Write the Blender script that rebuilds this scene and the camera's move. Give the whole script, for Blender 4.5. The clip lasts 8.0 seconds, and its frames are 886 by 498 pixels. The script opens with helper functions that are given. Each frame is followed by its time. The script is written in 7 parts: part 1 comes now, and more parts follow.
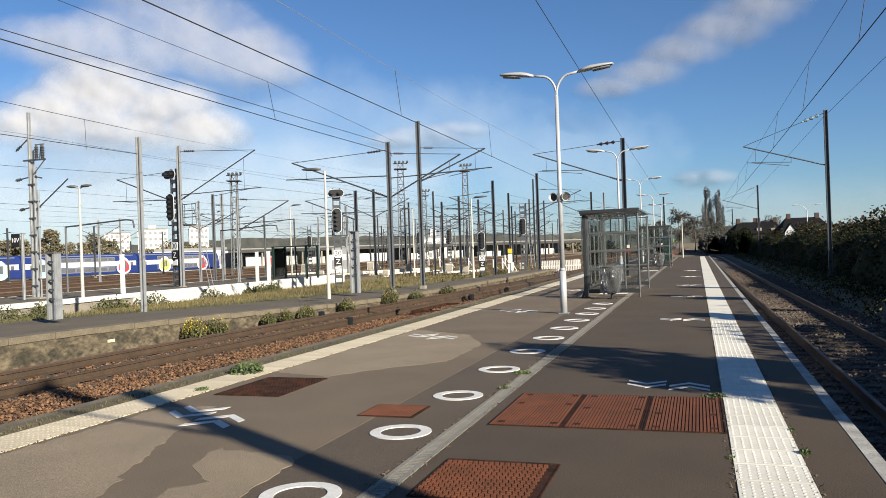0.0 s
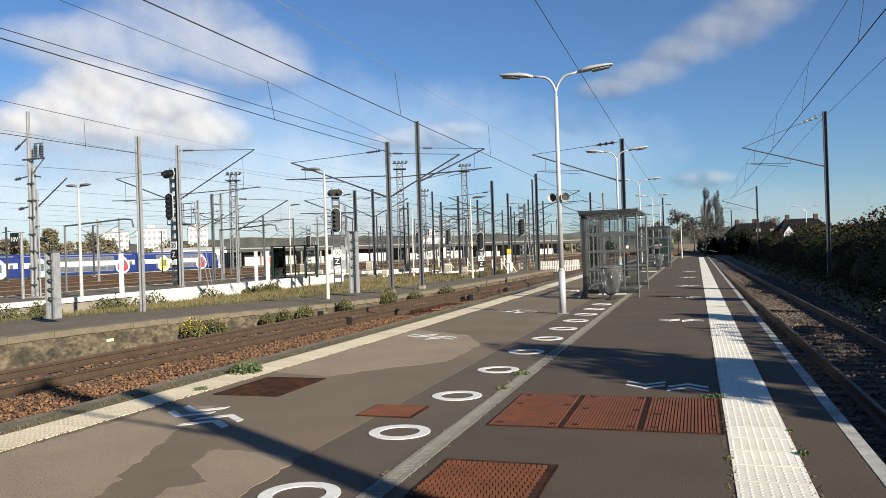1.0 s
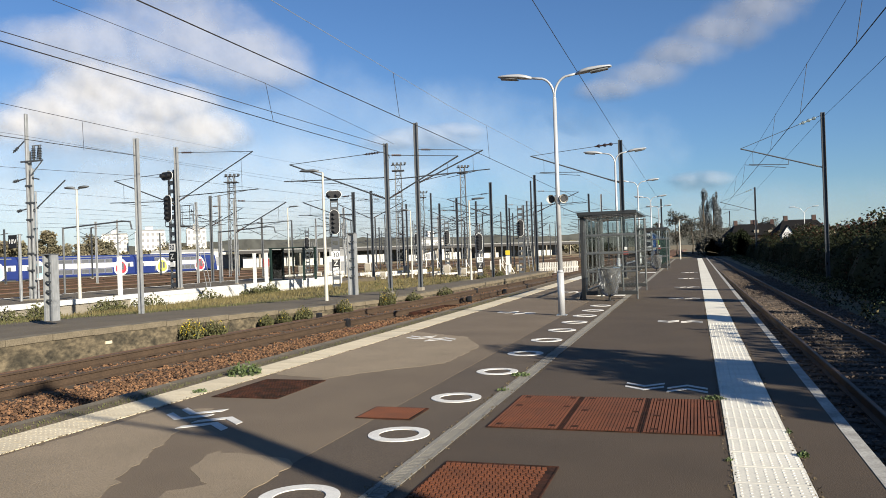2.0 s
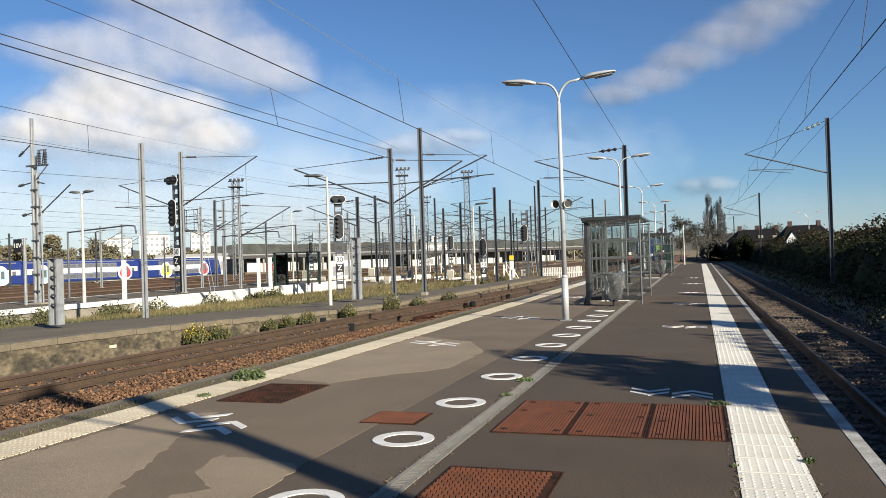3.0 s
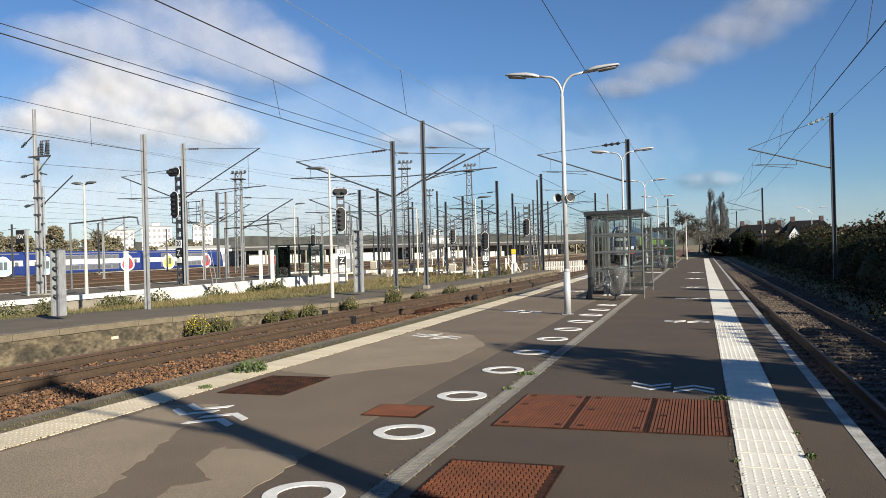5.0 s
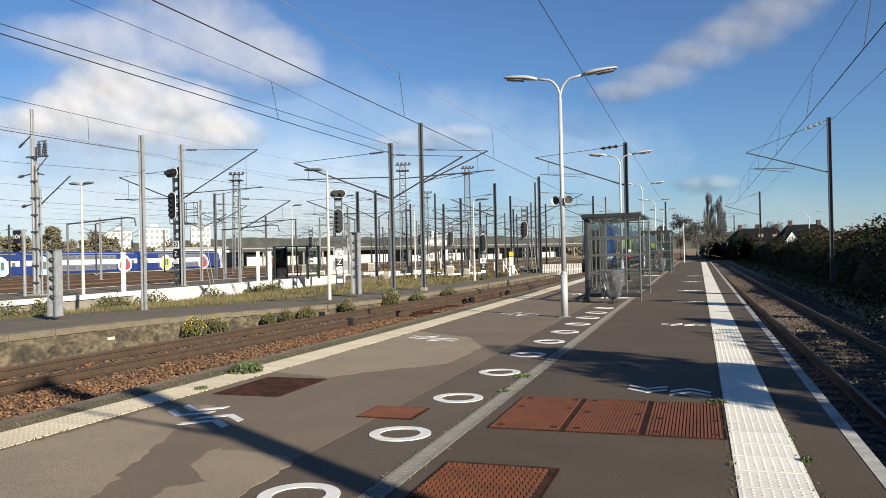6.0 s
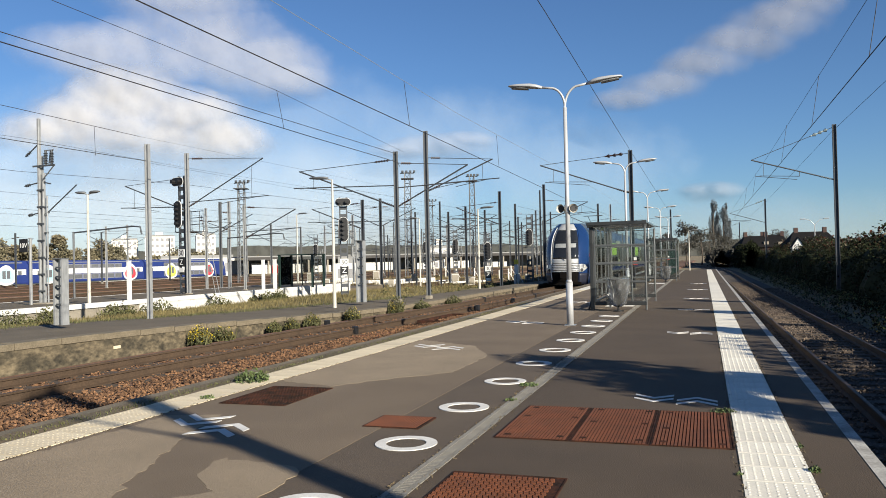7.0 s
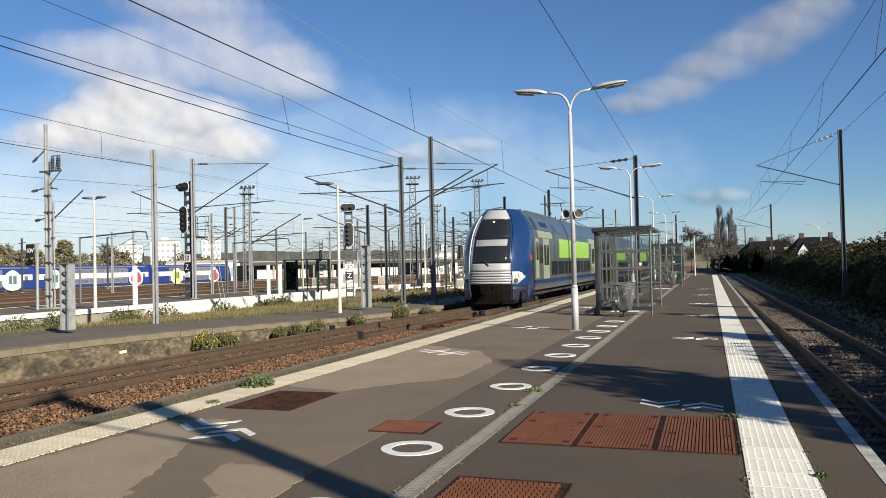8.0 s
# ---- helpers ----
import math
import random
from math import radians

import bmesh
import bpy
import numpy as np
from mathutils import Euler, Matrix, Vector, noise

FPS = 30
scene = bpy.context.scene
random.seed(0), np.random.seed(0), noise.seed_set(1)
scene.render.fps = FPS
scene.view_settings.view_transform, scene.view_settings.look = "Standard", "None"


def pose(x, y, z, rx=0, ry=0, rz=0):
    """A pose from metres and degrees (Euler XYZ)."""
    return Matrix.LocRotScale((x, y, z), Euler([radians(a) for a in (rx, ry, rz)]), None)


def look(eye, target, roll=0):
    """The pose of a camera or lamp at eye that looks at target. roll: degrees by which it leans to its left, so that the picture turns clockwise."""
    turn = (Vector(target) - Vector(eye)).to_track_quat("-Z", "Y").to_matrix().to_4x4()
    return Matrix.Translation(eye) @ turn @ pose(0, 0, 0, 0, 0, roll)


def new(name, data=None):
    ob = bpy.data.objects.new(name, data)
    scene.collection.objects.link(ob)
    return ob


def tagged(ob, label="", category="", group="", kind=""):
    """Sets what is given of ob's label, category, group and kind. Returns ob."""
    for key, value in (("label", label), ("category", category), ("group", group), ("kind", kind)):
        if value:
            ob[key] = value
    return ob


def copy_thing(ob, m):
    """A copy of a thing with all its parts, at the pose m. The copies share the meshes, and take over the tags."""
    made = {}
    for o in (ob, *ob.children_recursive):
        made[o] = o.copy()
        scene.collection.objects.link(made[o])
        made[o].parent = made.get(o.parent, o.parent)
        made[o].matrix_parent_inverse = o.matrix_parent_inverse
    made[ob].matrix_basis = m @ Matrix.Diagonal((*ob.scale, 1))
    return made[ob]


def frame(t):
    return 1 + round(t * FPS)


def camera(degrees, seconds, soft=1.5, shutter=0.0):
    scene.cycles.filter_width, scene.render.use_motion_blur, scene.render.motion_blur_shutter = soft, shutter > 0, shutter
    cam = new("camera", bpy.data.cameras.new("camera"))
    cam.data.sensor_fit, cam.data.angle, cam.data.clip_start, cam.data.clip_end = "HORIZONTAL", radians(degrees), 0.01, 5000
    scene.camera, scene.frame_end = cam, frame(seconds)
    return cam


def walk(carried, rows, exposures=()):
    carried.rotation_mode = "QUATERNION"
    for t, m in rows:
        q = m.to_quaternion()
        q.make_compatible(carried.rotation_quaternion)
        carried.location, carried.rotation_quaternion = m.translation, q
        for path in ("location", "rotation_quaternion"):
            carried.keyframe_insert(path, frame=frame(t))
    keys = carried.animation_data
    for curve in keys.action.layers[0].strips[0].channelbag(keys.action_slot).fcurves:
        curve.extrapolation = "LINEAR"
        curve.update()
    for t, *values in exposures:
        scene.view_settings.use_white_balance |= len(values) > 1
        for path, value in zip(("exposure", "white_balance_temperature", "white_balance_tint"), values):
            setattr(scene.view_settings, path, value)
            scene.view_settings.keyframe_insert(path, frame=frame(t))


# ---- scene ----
# camera
cam = camera(59.0, 8.0, soft=0.75)
# seconds, eye, pitch, roll, yaw
PATH = [(0.0, (0.002, 0.0, 1.651), 0.10, 2.00, 18.01), (0.5, (0.005, -0.007, 1.657), 0.17, 2.00, 17.95),
        (1.0, (0.002, -0.008, 1.655), 0.10, 1.85, 17.94), (1.5, (0.0, -0.001, 1.660), 0.07, 1.96, 17.73),
        (2.2, (-0.007, -0.006, 1.657), 0.31, 1.93, 17.90), (3.0, (-0.015, -0.008, 1.655), 0.58, 1.83, 18.10),
        (3.5, (-0.018, -0.003, 1.651), 0.32, 1.58, 18.09), (4.0, (-0.021, 0.009, 1.650), 0.12, 1.49, 18.30),
        (4.5, (-0.024, 0.009, 1.654), 0.04, 1.63, 18.33), (5.2, (-0.019, 0.015, 1.650), 0.14, 1.43, 18.21),
        (6.0, (-0.013, 0.020, 1.647), 0.26, 1.24, 18.09), (6.5, (-0.010, 0.004, 1.656), 0.17, 1.17, 18.01),
        (7.0, (-0.022, 0.015, 1.660), 0.84, 1.32, 18.44), (7.5, (-0.017, -0.005, 1.659), 1.22, 1.44, 18.79),
        (8.0, (-0.021, -0.005, 1.659), 1.23, 1.30, 18.80)]
walk(cam, [(t, pose(*eye, 90 + p, r, y)) for t, eye, p, r, y in PATH], exposures=[(0.0, 1.05), (8.0, 1.01)])

# light: low autumn sun from behind and the right, clear sky
SUN_DIR = Vector((0.8315, -0.5556, 0.0)).normalized()
SUN_EL = radians(22.5)
world = bpy.data.worlds.new("sky")
scene.world = world
world.use_nodes = True
wn, wl = world.node_tree.nodes, world.node_tree.links
sky = wn.new("ShaderNodeTexSky")
sky.sky_type = "NISHITA"
sky.sun_disc = False
sky.sun_elevation = SUN_EL
sky.sun_rotation = math.atan2(SUN_DIR.x, SUN_DIR.y)
sky.air_density, sky.dust_density, sky.ozone_density = 1.0, 0.05, 4.6
tint = wn.new("ShaderNodeMix")
tint.data_type, tint.blend_type = "RGBA", "MULTIPLY"
tint.inputs["Factor"].default_value = 1.0
tint.inputs["B"].default_value = (0.80, 0.945, 1.12, 1)
wl.new(sky.outputs[0], tint.inputs["A"])
wl.new(tint.outputs["Result"], wn["Background"].inputs[0])
wn["Background"].inputs[1].default_value = 0.047
sun = new("sun", bpy.data.lights.new("sun", "SUN"))
sun.data.energy, sun.data.angle, sun.data.color = 5.0, radians(0.55), (1.0, 0.92, 0.775)
sd = SUN_DIR * math.cos(SUN_EL) + Vector((0, 0, math.sin(SUN_EL)))
sun.matrix_world = look(sd * 50, (0, 0, 0))


# ---- materials ----
def mat(name, c1, c2=None, scale=6.0, rough=0.7, metal=0.0, bump=0.0, fine=60.0, fine_amt=0.35, contrast=0.25, spec=0.5, stretch=(1, 1, 1), island=0.0, per_object=0.0):
    """Two-scale procedural surface: broad patches between c1 and c2, fine grain, relief."""
    m = bpy.data.materials.new(name)
    m.use_nodes = True
    n, l = m.node_tree.nodes, m.node_tree.links
    b = n["Principled BSDF"]
    b.inputs["Roughness"].default_value = rough
    b.inputs["Metallic"].default_value = metal
    b.inputs["Specular IOR Level"].default_value = spec
    c2 = c2 or tuple(v * 0.8 for v in c1)
    tc = n.new("ShaderNodeTexCoord")
    mp = n.new("ShaderNodeMapping")
    mp.inputs["Scale"].default_value = stretch
    l.new(tc.outputs["Object"], mp.inputs["Vector"])
    n1 = n.new("ShaderNodeTexNoise")
    n1.inputs["Scale"].default_value, n1.inputs["Detail"].default_value, n1.inputs["Roughness"].default_value = scale, 5, 0.6
    l.new(mp.outputs[0], n1.inputs["Vector"])
    mr = n.new("ShaderNodeMapRange")
    mr.inputs["From Min"].default_value, mr.inputs["From Max"].default_value = 0.5 - contrast, 0.5 + contrast
    l.new(n1.outputs["Fac"], mr.inputs["Value"])
    mix = n.new("ShaderNodeMix")
    mix.data_type = "RGBA"
    mix.inputs["A"].default_value, mix.inputs["B"].default_value = (*c1, 1), (*c2, 1)
    l.new(mr.outputs[0], mix.inputs["Factor"])
    n2 = n.new("ShaderNodeTexNoise")
    n2.inputs["Scale"].default_value, n2.inputs["Detail"].default_value = fine, 3
    l.new(mp.outputs[0], n2.inputs["Vector"])
    mr2 = n.new("ShaderNodeMapRange")
    mr2.inputs["From Min"].default_value, mr2.inputs["From Max"].default_value = 0.25, 0.75
    mr2.inputs["To Min"].default_value, mr2.inputs["To Max"].default_value = 1 - fine_amt, 1 + fine_amt
    l.new(n2.outputs["Fac"], mr2.inputs["Value"])
    value = mr2.outputs[0]
    for amount, source in ((island, "geo"), (per_object, "obj")):
        if amount:
            s = n.new("ShaderNodeNewGeometry" if source == "geo" else "ShaderNodeObjectInfo")
            out = s.outputs["Random Per Island"] if source == "geo" else s.outputs["Random"]
            mr3 = n.new("ShaderNodeMapRange")
            mr3.inputs["To Min"].default_value, mr3.inputs["To Max"].default_value = 1 - amount, 1 + amount
            l.new(out, mr3.inputs["Value"])
            mu = n.new("ShaderNodeMath")
            mu.operation = "MULTIPLY"
            l.new(value, mu.inputs[0]), l.new(mr3.outputs[0], mu.inputs[1])
            value = mu.outputs[0]
    sc = n.new("ShaderNodeVectorMath")
    sc.operation = "SCALE"
    l.new(mix.outputs["Result"], sc.inputs[0]), l.new(value, sc.inputs["Scale"])
    l.new(sc.outputs[0], b.inputs["Base Color"])
    if bump:
        bp = n.new("ShaderNodeBump")
        bp.inputs["Strength"].default_value, bp.inputs["Distance"].default_value = bump, 0.02
        l.new(n2.outputs["Fac"], bp.inputs["Height"])
        l.new(bp.outputs[0], b.inputs["Normal"])
    return m


def glass(name, tint=(0.9, 0.95, 0.95), rough=0.02, clear=0.85, milk=0.0):
    """Thin pane: mostly clear, with a real surface reflection."""
    m = bpy.data.materials.new(name)
    m.use_nodes = True
    n, l = m.node_tree.nodes, m.node_tree.links
    n.remove(n["Principled BSDF"])
    t, g, fr, mx = n.new("ShaderNodeBsdfTransparent"), n.new("ShaderNodeBsdfGlossy"), n.new("ShaderNodeFresnel"), n.new("ShaderNodeMixShader")
    t.inputs["Color"].default_value = (*[v * clear for v in tint], 1)
    g.inputs["Roughness"].default_value = rough
    fr.inputs["IOR"].default_value = 1.5
    l.new(fr.outputs[0], mx.inputs[0]), l.new(t.outputs[0], mx.inputs[1]), l.new(g.outputs[0], mx.inputs[2])
    out = mx.outputs[0]
    if milk:
        df, m2 = n.new("ShaderNodeBsdfDiffuse"), n.new("ShaderNodeMixShader")
        df.inputs["Color"].default_value = (*[0.75 * v for v in tint], 1)
        m2.inputs[0].default_value = milk
        l.new(out, m2.inputs[1]), l.new(df.outputs[0], m2.inputs[2])
        out = m2.outputs[0]
    l.new(out, n["Material Output"].inputs["Surface"])
    return m


def glow(name, color, strength):
    m = mat(name, color)
    b = m.node_tree.nodes["Principled BSDF"]
    b.inputs["Emission Color"].default_value = (*color, 1)
    b.inputs["Emission Strength"].default_value = strength
    return m


M_ASPH_D = mat("asphalt_dark", (0.108, 0.07927, 0.05075), (0.15, 0.1127, 0.0735), 0.55, 0.85, bump=0.35, fine=85, fine_amt=0.55, contrast=0.18)
M_ASPH_R = mat("asphalt_east", (0.048, 0.03247, 0.01881), (0.069, 0.04775, 0.02844), 0.7, 0.85, bump=0.35, fine=85, fine_amt=0.6, contrast=0.2)
M_ASPH_M = mat("asphalt_gutter_margin", (0.066, 0.04775, 0.0315), (0.092, 0.0678, 0.04462), 0.8, 0.85, bump=0.35, fine=85, fine_amt=0.55, contrast=0.2)
M_ASPH_L = mat("asphalt_worn", (0.185, 0.1432, 0.0945), (0.245, 0.191, 0.1278), 1.2, 0.9, bump=0.35, fine=90, fine_amt=0.5)
M_ASPH_O = mat("asphalt_old", (0.122, 0.09741, 0.06475), (0.074, 0.05921, 0.0385), 0.8, 0.9, bump=0.3, fine=70, fine_amt=0.3)
M_CONC = mat("concrete", (0.264, 0.2368, 0.189), (0.192, 0.1681, 0.133), 1.6, 0.85, bump=0.2, fine=40, fine_amt=0.2)
M_WALL = mat("old_render", (0.122, 0.097, 0.060), (0.036, 0.030, 0.019), 2.4, 0.9, bump=0.9, fine=9, fine_amt=0.65, contrast=0.11, stretch=(0.8, 0.8, 1.3))
M_COPE = mat("coping_stone", (0.175, 0.1432, 0.098), (0.085, 0.07067, 0.0455), 2.2, 0.9, bump=0.3, fine=30, fine_amt=0.3)
M_WHITE = mat("white_paint", (0.64, 0.632, 0.6), (0.496, 0.48, 0.448), 3.0, 0.7, bump=0.1, fine=70, fine_amt=0.12)
M_WHITEW = mat("white_wall_paint", (0.64, 0.632, 0.608), (0.416, 0.392, 0.344), 0.9, 0.8, fine=8, fine_amt=0.12, contrast=0.35)
M_COPW = mat("grey_white_edge", (0.4, 0.392, 0.36), (0.216, 0.204, 0.184), 2.5, 0.85, bump=0.2, fine=40, fine_amt=0.3, contrast=0.15)
M_TILE = mat("tactile_white", (0.68, 0.65, 0.57), (0.57, 0.54, 0.46), 2.0, 0.7, fine=60, fine_amt=0.12, per_object=0.06)
M_TILEL = mat("tactile_cream", (0.592, 0.5195, 0.378), (0.48, 0.4049, 0.28), 2.5, 0.75, fine=50, fine_amt=0.15, per_object=0.10)
M_DRAIN = mat("drain_concrete", (0.216, 0.2025, 0.175), (0.152, 0.1413, 0.119), 4.0, 0.85, bump=0.2, fine=70, fine_amt=0.3)
M_RUST = mat("rusted_iron", (0.175, 0.052, 0.0165), (0.085, 0.028, 0.0105), 3.5, 0.85, 0.15, bump=0.3, fine=80, fine_amt=0.4)
M_RUSTD = mat("dark_rusted_iron", (0.054, 0.0225, 0.0145), (0.020, 0.0125, 0.0095), 5.0, 0.95, 0.0, bump=0.3, fine=60, fine_amt=0.4, contrast=0.1, spec=0.1)
M_RAIL = mat("rail_steel_rusted", (0.078, 0.04966, 0.02975), (0.05, 0.03247, 0.02013), 3.0, 0.75, 0.3, fine=30, fine_amt=0.25)
M_RAILTOP = mat("rail_head_polished", (0.11, 0.07449, 0.049), (0.08, 0.05348, 0.03675), 3.0, 0.6, 0.4, fine=30, fine_amt=0.2)
M_SLEEP = mat("sleeper_wood", (0.08, 0.0573, 0.0385), (0.052, 0.0382, 0.0266), 5.0, 0.9, bump=0.4, fine=30, fine_amt=0.4, per_object=0.25)
M_STONE = mat("rust_ballast", (0.165, 0.08595, 0.04025), (0.075, 0.0382, 0.01925), 1.2, 0.95, fine=25, fine_amt=0.35, island=0.75)
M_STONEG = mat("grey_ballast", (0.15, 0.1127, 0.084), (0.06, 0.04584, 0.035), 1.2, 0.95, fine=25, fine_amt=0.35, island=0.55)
M_BED = mat("ballast_bed", (0.16, 0.08022, 0.0455), (0.096, 0.04966, 0.0294), 1.0, 0.95, bump=0.8, fine=16, fine_amt=0.6)
# grey bed, base colour lowered so that the east track's shade looks deeper
M_BEDG = mat("ballast_bed_grey_shade", (0.066, 0.05061, 0.03762), (0.036, 0.02865, 0.02188), 1.0, 0.95, bump=0.8, fine=18, fine_amt=0.6)
M_YARD = mat("yard_ground", (0.2, 0.1375, 0.084), (0.128, 0.1146, 0.0525), 0.09, 0.95, bump=0.5, fine=2.5, fine_amt=0.45, contrast=0.14)
M_DIRT = mat("mossy_edge", (0.125, 0.09073, 0.0525), (0.075, 0.05921, 0.0315), 1.6, 0.95, bump=0.5, fine=25, fine_amt=0.5, contrast=0.15)
M_SCRUB = mat("olive_scrub", (0.092, 0.08786, 0.0294), (0.044, 0.04966, 0.0168), 0.8, 0.8, fine=9, fine_amt=0.35, island=0.5)
M_NAVY = mat("dark_navy_skirt", (0.008, 0.0104, 0.024), (0.0112, 0.0128, 0.0224), 1.0, 0.45)
M_GRASS = mat("dry_grass", (0.165, 0.1289, 0.05075), (0.085, 0.07449, 0.028), 0.6, 0.9, fine=9, fine_amt=0.4, island=0.45, contrast=0.2)
M_GALV = mat("galvanised_steel", (0.448, 0.456, 0.456), (0.336, 0.344, 0.352), 5.0, 0.42, 0.65, fine=30, fine_amt=0.12)
M_LAMP = mat("grey_lamp_paint", (0.416, 0.424, 0.432), (0.352, 0.36, 0.368), 2.0, 0.45, 0.2, fine=40, fine_amt=0.08)
M_MAST = mat("mast_steel", (0.150, 0.158, 0.165), (0.094, 0.098, 0.102), 2.0, 0.6, 0.35, fine=20, fine_amt=0.2, stretch=(1, 1, 0.3))
M_MASTD = mat("mast_dark", (0.066, 0.074, 0.084), (0.044, 0.048, 0.054), 2.0, 0.6, 0.3, fine=20, fine_amt=0.2)
M_MASTL = mat("mast_pale", (0.315, 0.325, 0.33), (0.215, 0.222, 0.226), 1.5, 0.6, 0.3, fine=14, fine_amt=0.18, stretch=(1, 1, 0.3))
M_WIRE = mat("copper_wire", (0.044, 0.04, 0.0384), (0.032, 0.0288, 0.028), 2.0, 0.6, 0.4)
M_WIREP = mat("bright_wire", (0.42, 0.41, 0.40), (0.34, 0.33, 0.32), 2.0, 0.45, 0.5)
M_INS = mat("insulator_brown", (0.048, 0.032, 0.028), (0.036, 0.024, 0.0224), 4.0, 0.3)
M_INSG = mat("insulator_glass", (0.336, 0.4, 0.4), (0.28, 0.336, 0.336), 4.0, 0.2)
M_BLACK = mat("black_metal", (0.016, 0.016, 0.0176), (0.0112, 0.0112, 0.012), 4.0, 0.5, 0.2)
# near-black colour that stands for deep shade in the pit and under the cab
M_DEEPSHADE = mat("painted_deep_shade", (0.006, 0.005, 0.005), (0.010, 0.009, 0.008), 3.0, 0.98, spec=0.0)
M_WHPLAIN = mat("white_enamel", (0.656, 0.656, 0.64), (0.592, 0.592, 0.568), 2.0, 0.45, fine=20, fine_amt=0.05)
M_CREAM = mat("cream_lamp_paint", (0.46, 0.44, 0.385), (0.38, 0.36, 0.31), 2.0, 0.5, fine=14, fine_amt=0.1, stretch=(1, 1, 0.3))
M_RED = mat("red_enamel", (0.44, 0.04, 0.032), (0.336, 0.032, 0.024), 3.0, 0.5)
M_YEL = mat("yellow_enamel", (0.64, 0.496, 0.04), (0.56, 0.416, 0.032), 3.0, 0.5)
M_SHEL = mat("shelter_frame_grey", (0.135, 0.142, 0.142), (0.09, 0.095, 0.096), 3.0, 0.4, 0.5, fine=30, fine_amt=0.12)
M_SHELD = mat("shelter_frame_dark", (0.042, 0.045, 0.046), (0.03, 0.032, 0.033), 3.0, 0.45, 0.4)
M_GLASS = glass("shelter_glass", (0.95, 0.97, 0.97), 0.03, 0.94)
M_SMOKE = glass("smoked_plastic", (0.30, 0.32, 0.33), 0.12, 0.9, 0.06)
M_BAG = glass("clear_plastic_bag", (0.62, 0.63, 0.63), 0.22, 0.74, 0.10)
M_GREEN = mat("green_fence_paint", (0.016, 0.036, 0.030), (0.012, 0.027, 0.022), 3.0, 0.5, 0.1)
# green lowered to near black; the hedge's shade is in this colour
M_LEAF = mat("hedge_leaf_shade", (0.017, 0.021, 0.009), (0.009, 0.012, 0.006), 0.7, 0.9, fine=6, fine_amt=0.3, island=0.6, spec=0.1)
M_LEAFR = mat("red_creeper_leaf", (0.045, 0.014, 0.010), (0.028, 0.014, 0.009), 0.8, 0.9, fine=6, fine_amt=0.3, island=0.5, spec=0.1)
# autumn brown, lightened in the colour for distance haze
M_LEAFA = mat("hazed_autumn_leaf", (0.175, 0.140, 0.085), (0.085, 0.088, 0.052), 0.12, 0.8, fine=2, fine_amt=0.3, island=0.5)
# grey-blue of distant haze is mixed into the poplar leaf colour
M_LEAFP = mat("hazed_poplar_leaf", (0.115, 0.130, 0.140), (0.085, 0.098, 0.106), 0.3, 0.8, fine=2, fine_amt=0.3, island=0.5)
M_WEED = mat("weed_leaf", (0.085, 0.115, 0.035), (0.05, 0.075, 0.022), 4.0, 0.6, fine=20, fine_amt=0.3, island=0.4)
M_FLOWER = mat("yellow_flower", (0.68, 0.496, 0.024), (0.576, 0.4, 0.016), 4.0, 0.6, island=0.2)
M_TWIG = mat("bare_twigs", (0.066, 0.060, 0.050), (0.036, 0.038, 0.028), 0.6, 0.9, fine=6, fine_amt=0.3, island=0.5)
M_BARK = mat("bark", (0.08, 0.064, 0.048), (0.048, 0.04, 0.032), 6.0, 0.9, bump=0.5, fine=20)
M_HILL = mat("distant_woods", (0.100, 0.100, 0.088), (0.066, 0.070, 0.064), 0.01, 0.95, fine=0.06, fine_amt=0.35)
M_BLUE = mat("train_blue", (0.009, 0.030, 0.098), (0.0075, 0.025, 0.084), 0.8, 0.22, 0.1, fine=8, fine_amt=0.04)
M_TGREY = mat("train_silver", (0.085, 0.095, 0.088), (0.065, 0.07, 0.066), 0.8, 0.35, 0.35, fine=8, fine_amt=0.06)
M_TROOF = mat("train_roof_blue_grey", (0.06, 0.088, 0.136), (0.048, 0.072, 0.112), 0.8, 0.4, 0.2, fine=8, fine_amt=0.1)
M_TGREEN = mat("train_green", (0.205, 0.365, 0.050), (0.175, 0.32, 0.042), 0.8, 0.35, fine=8, fine_amt=0.05)
M_TDOOR = mat("train_door_pale", (0.2, 0.2244, 0.1531), (0.165, 0.1815, 0.1269), 1.5, 0.4, fine=10, fine_amt=0.08)
M_TGLASS = mat("train_window", (0.0096, 0.0112, 0.0128), (0.016, 0.0176, 0.02), 1.0, 0.07, spec=0.6)
M_TBLIND = mat("cab_blind", (0.24, 0.248, 0.248), (0.2, 0.208, 0.208), 2.0, 0.4)
M_UNDER = mat("underframe", (0.02, 0.0192, 0.0184), (0.032, 0.0288, 0.0256), 2.0, 0.8)
M_TFRONT = mat("train_front_silver", (0.42, 0.43, 0.43), (0.36, 0.365, 0.365), 0.8, 0.35, 0.3, fine=8, fine_amt=0.06)
M_FWIN = mat("suburban_window", (0.085, 0.09, 0.10), (0.14, 0.145, 0.155), 0.6, 0.15)
M_HEAD = glow("headlight_glass", (0.9, 0.85, 0.70), 0.25)
M_FBLUE = mat("suburban_blue", (0.02, 0.036, 0.16), (0.016, 0.0304, 0.132), 0.2, 0.4, fine=2, fine_amt=0.08)
M_FROOF = mat("suburban_roof", (0.192, 0.2, 0.232), (0.152, 0.16, 0.184), 0.2, 0.6)
M_CYAN = mat("pale_cyan", (0.36, 0.576, 0.624), (0.32, 0.528, 0.576), 1.0, 0.5)
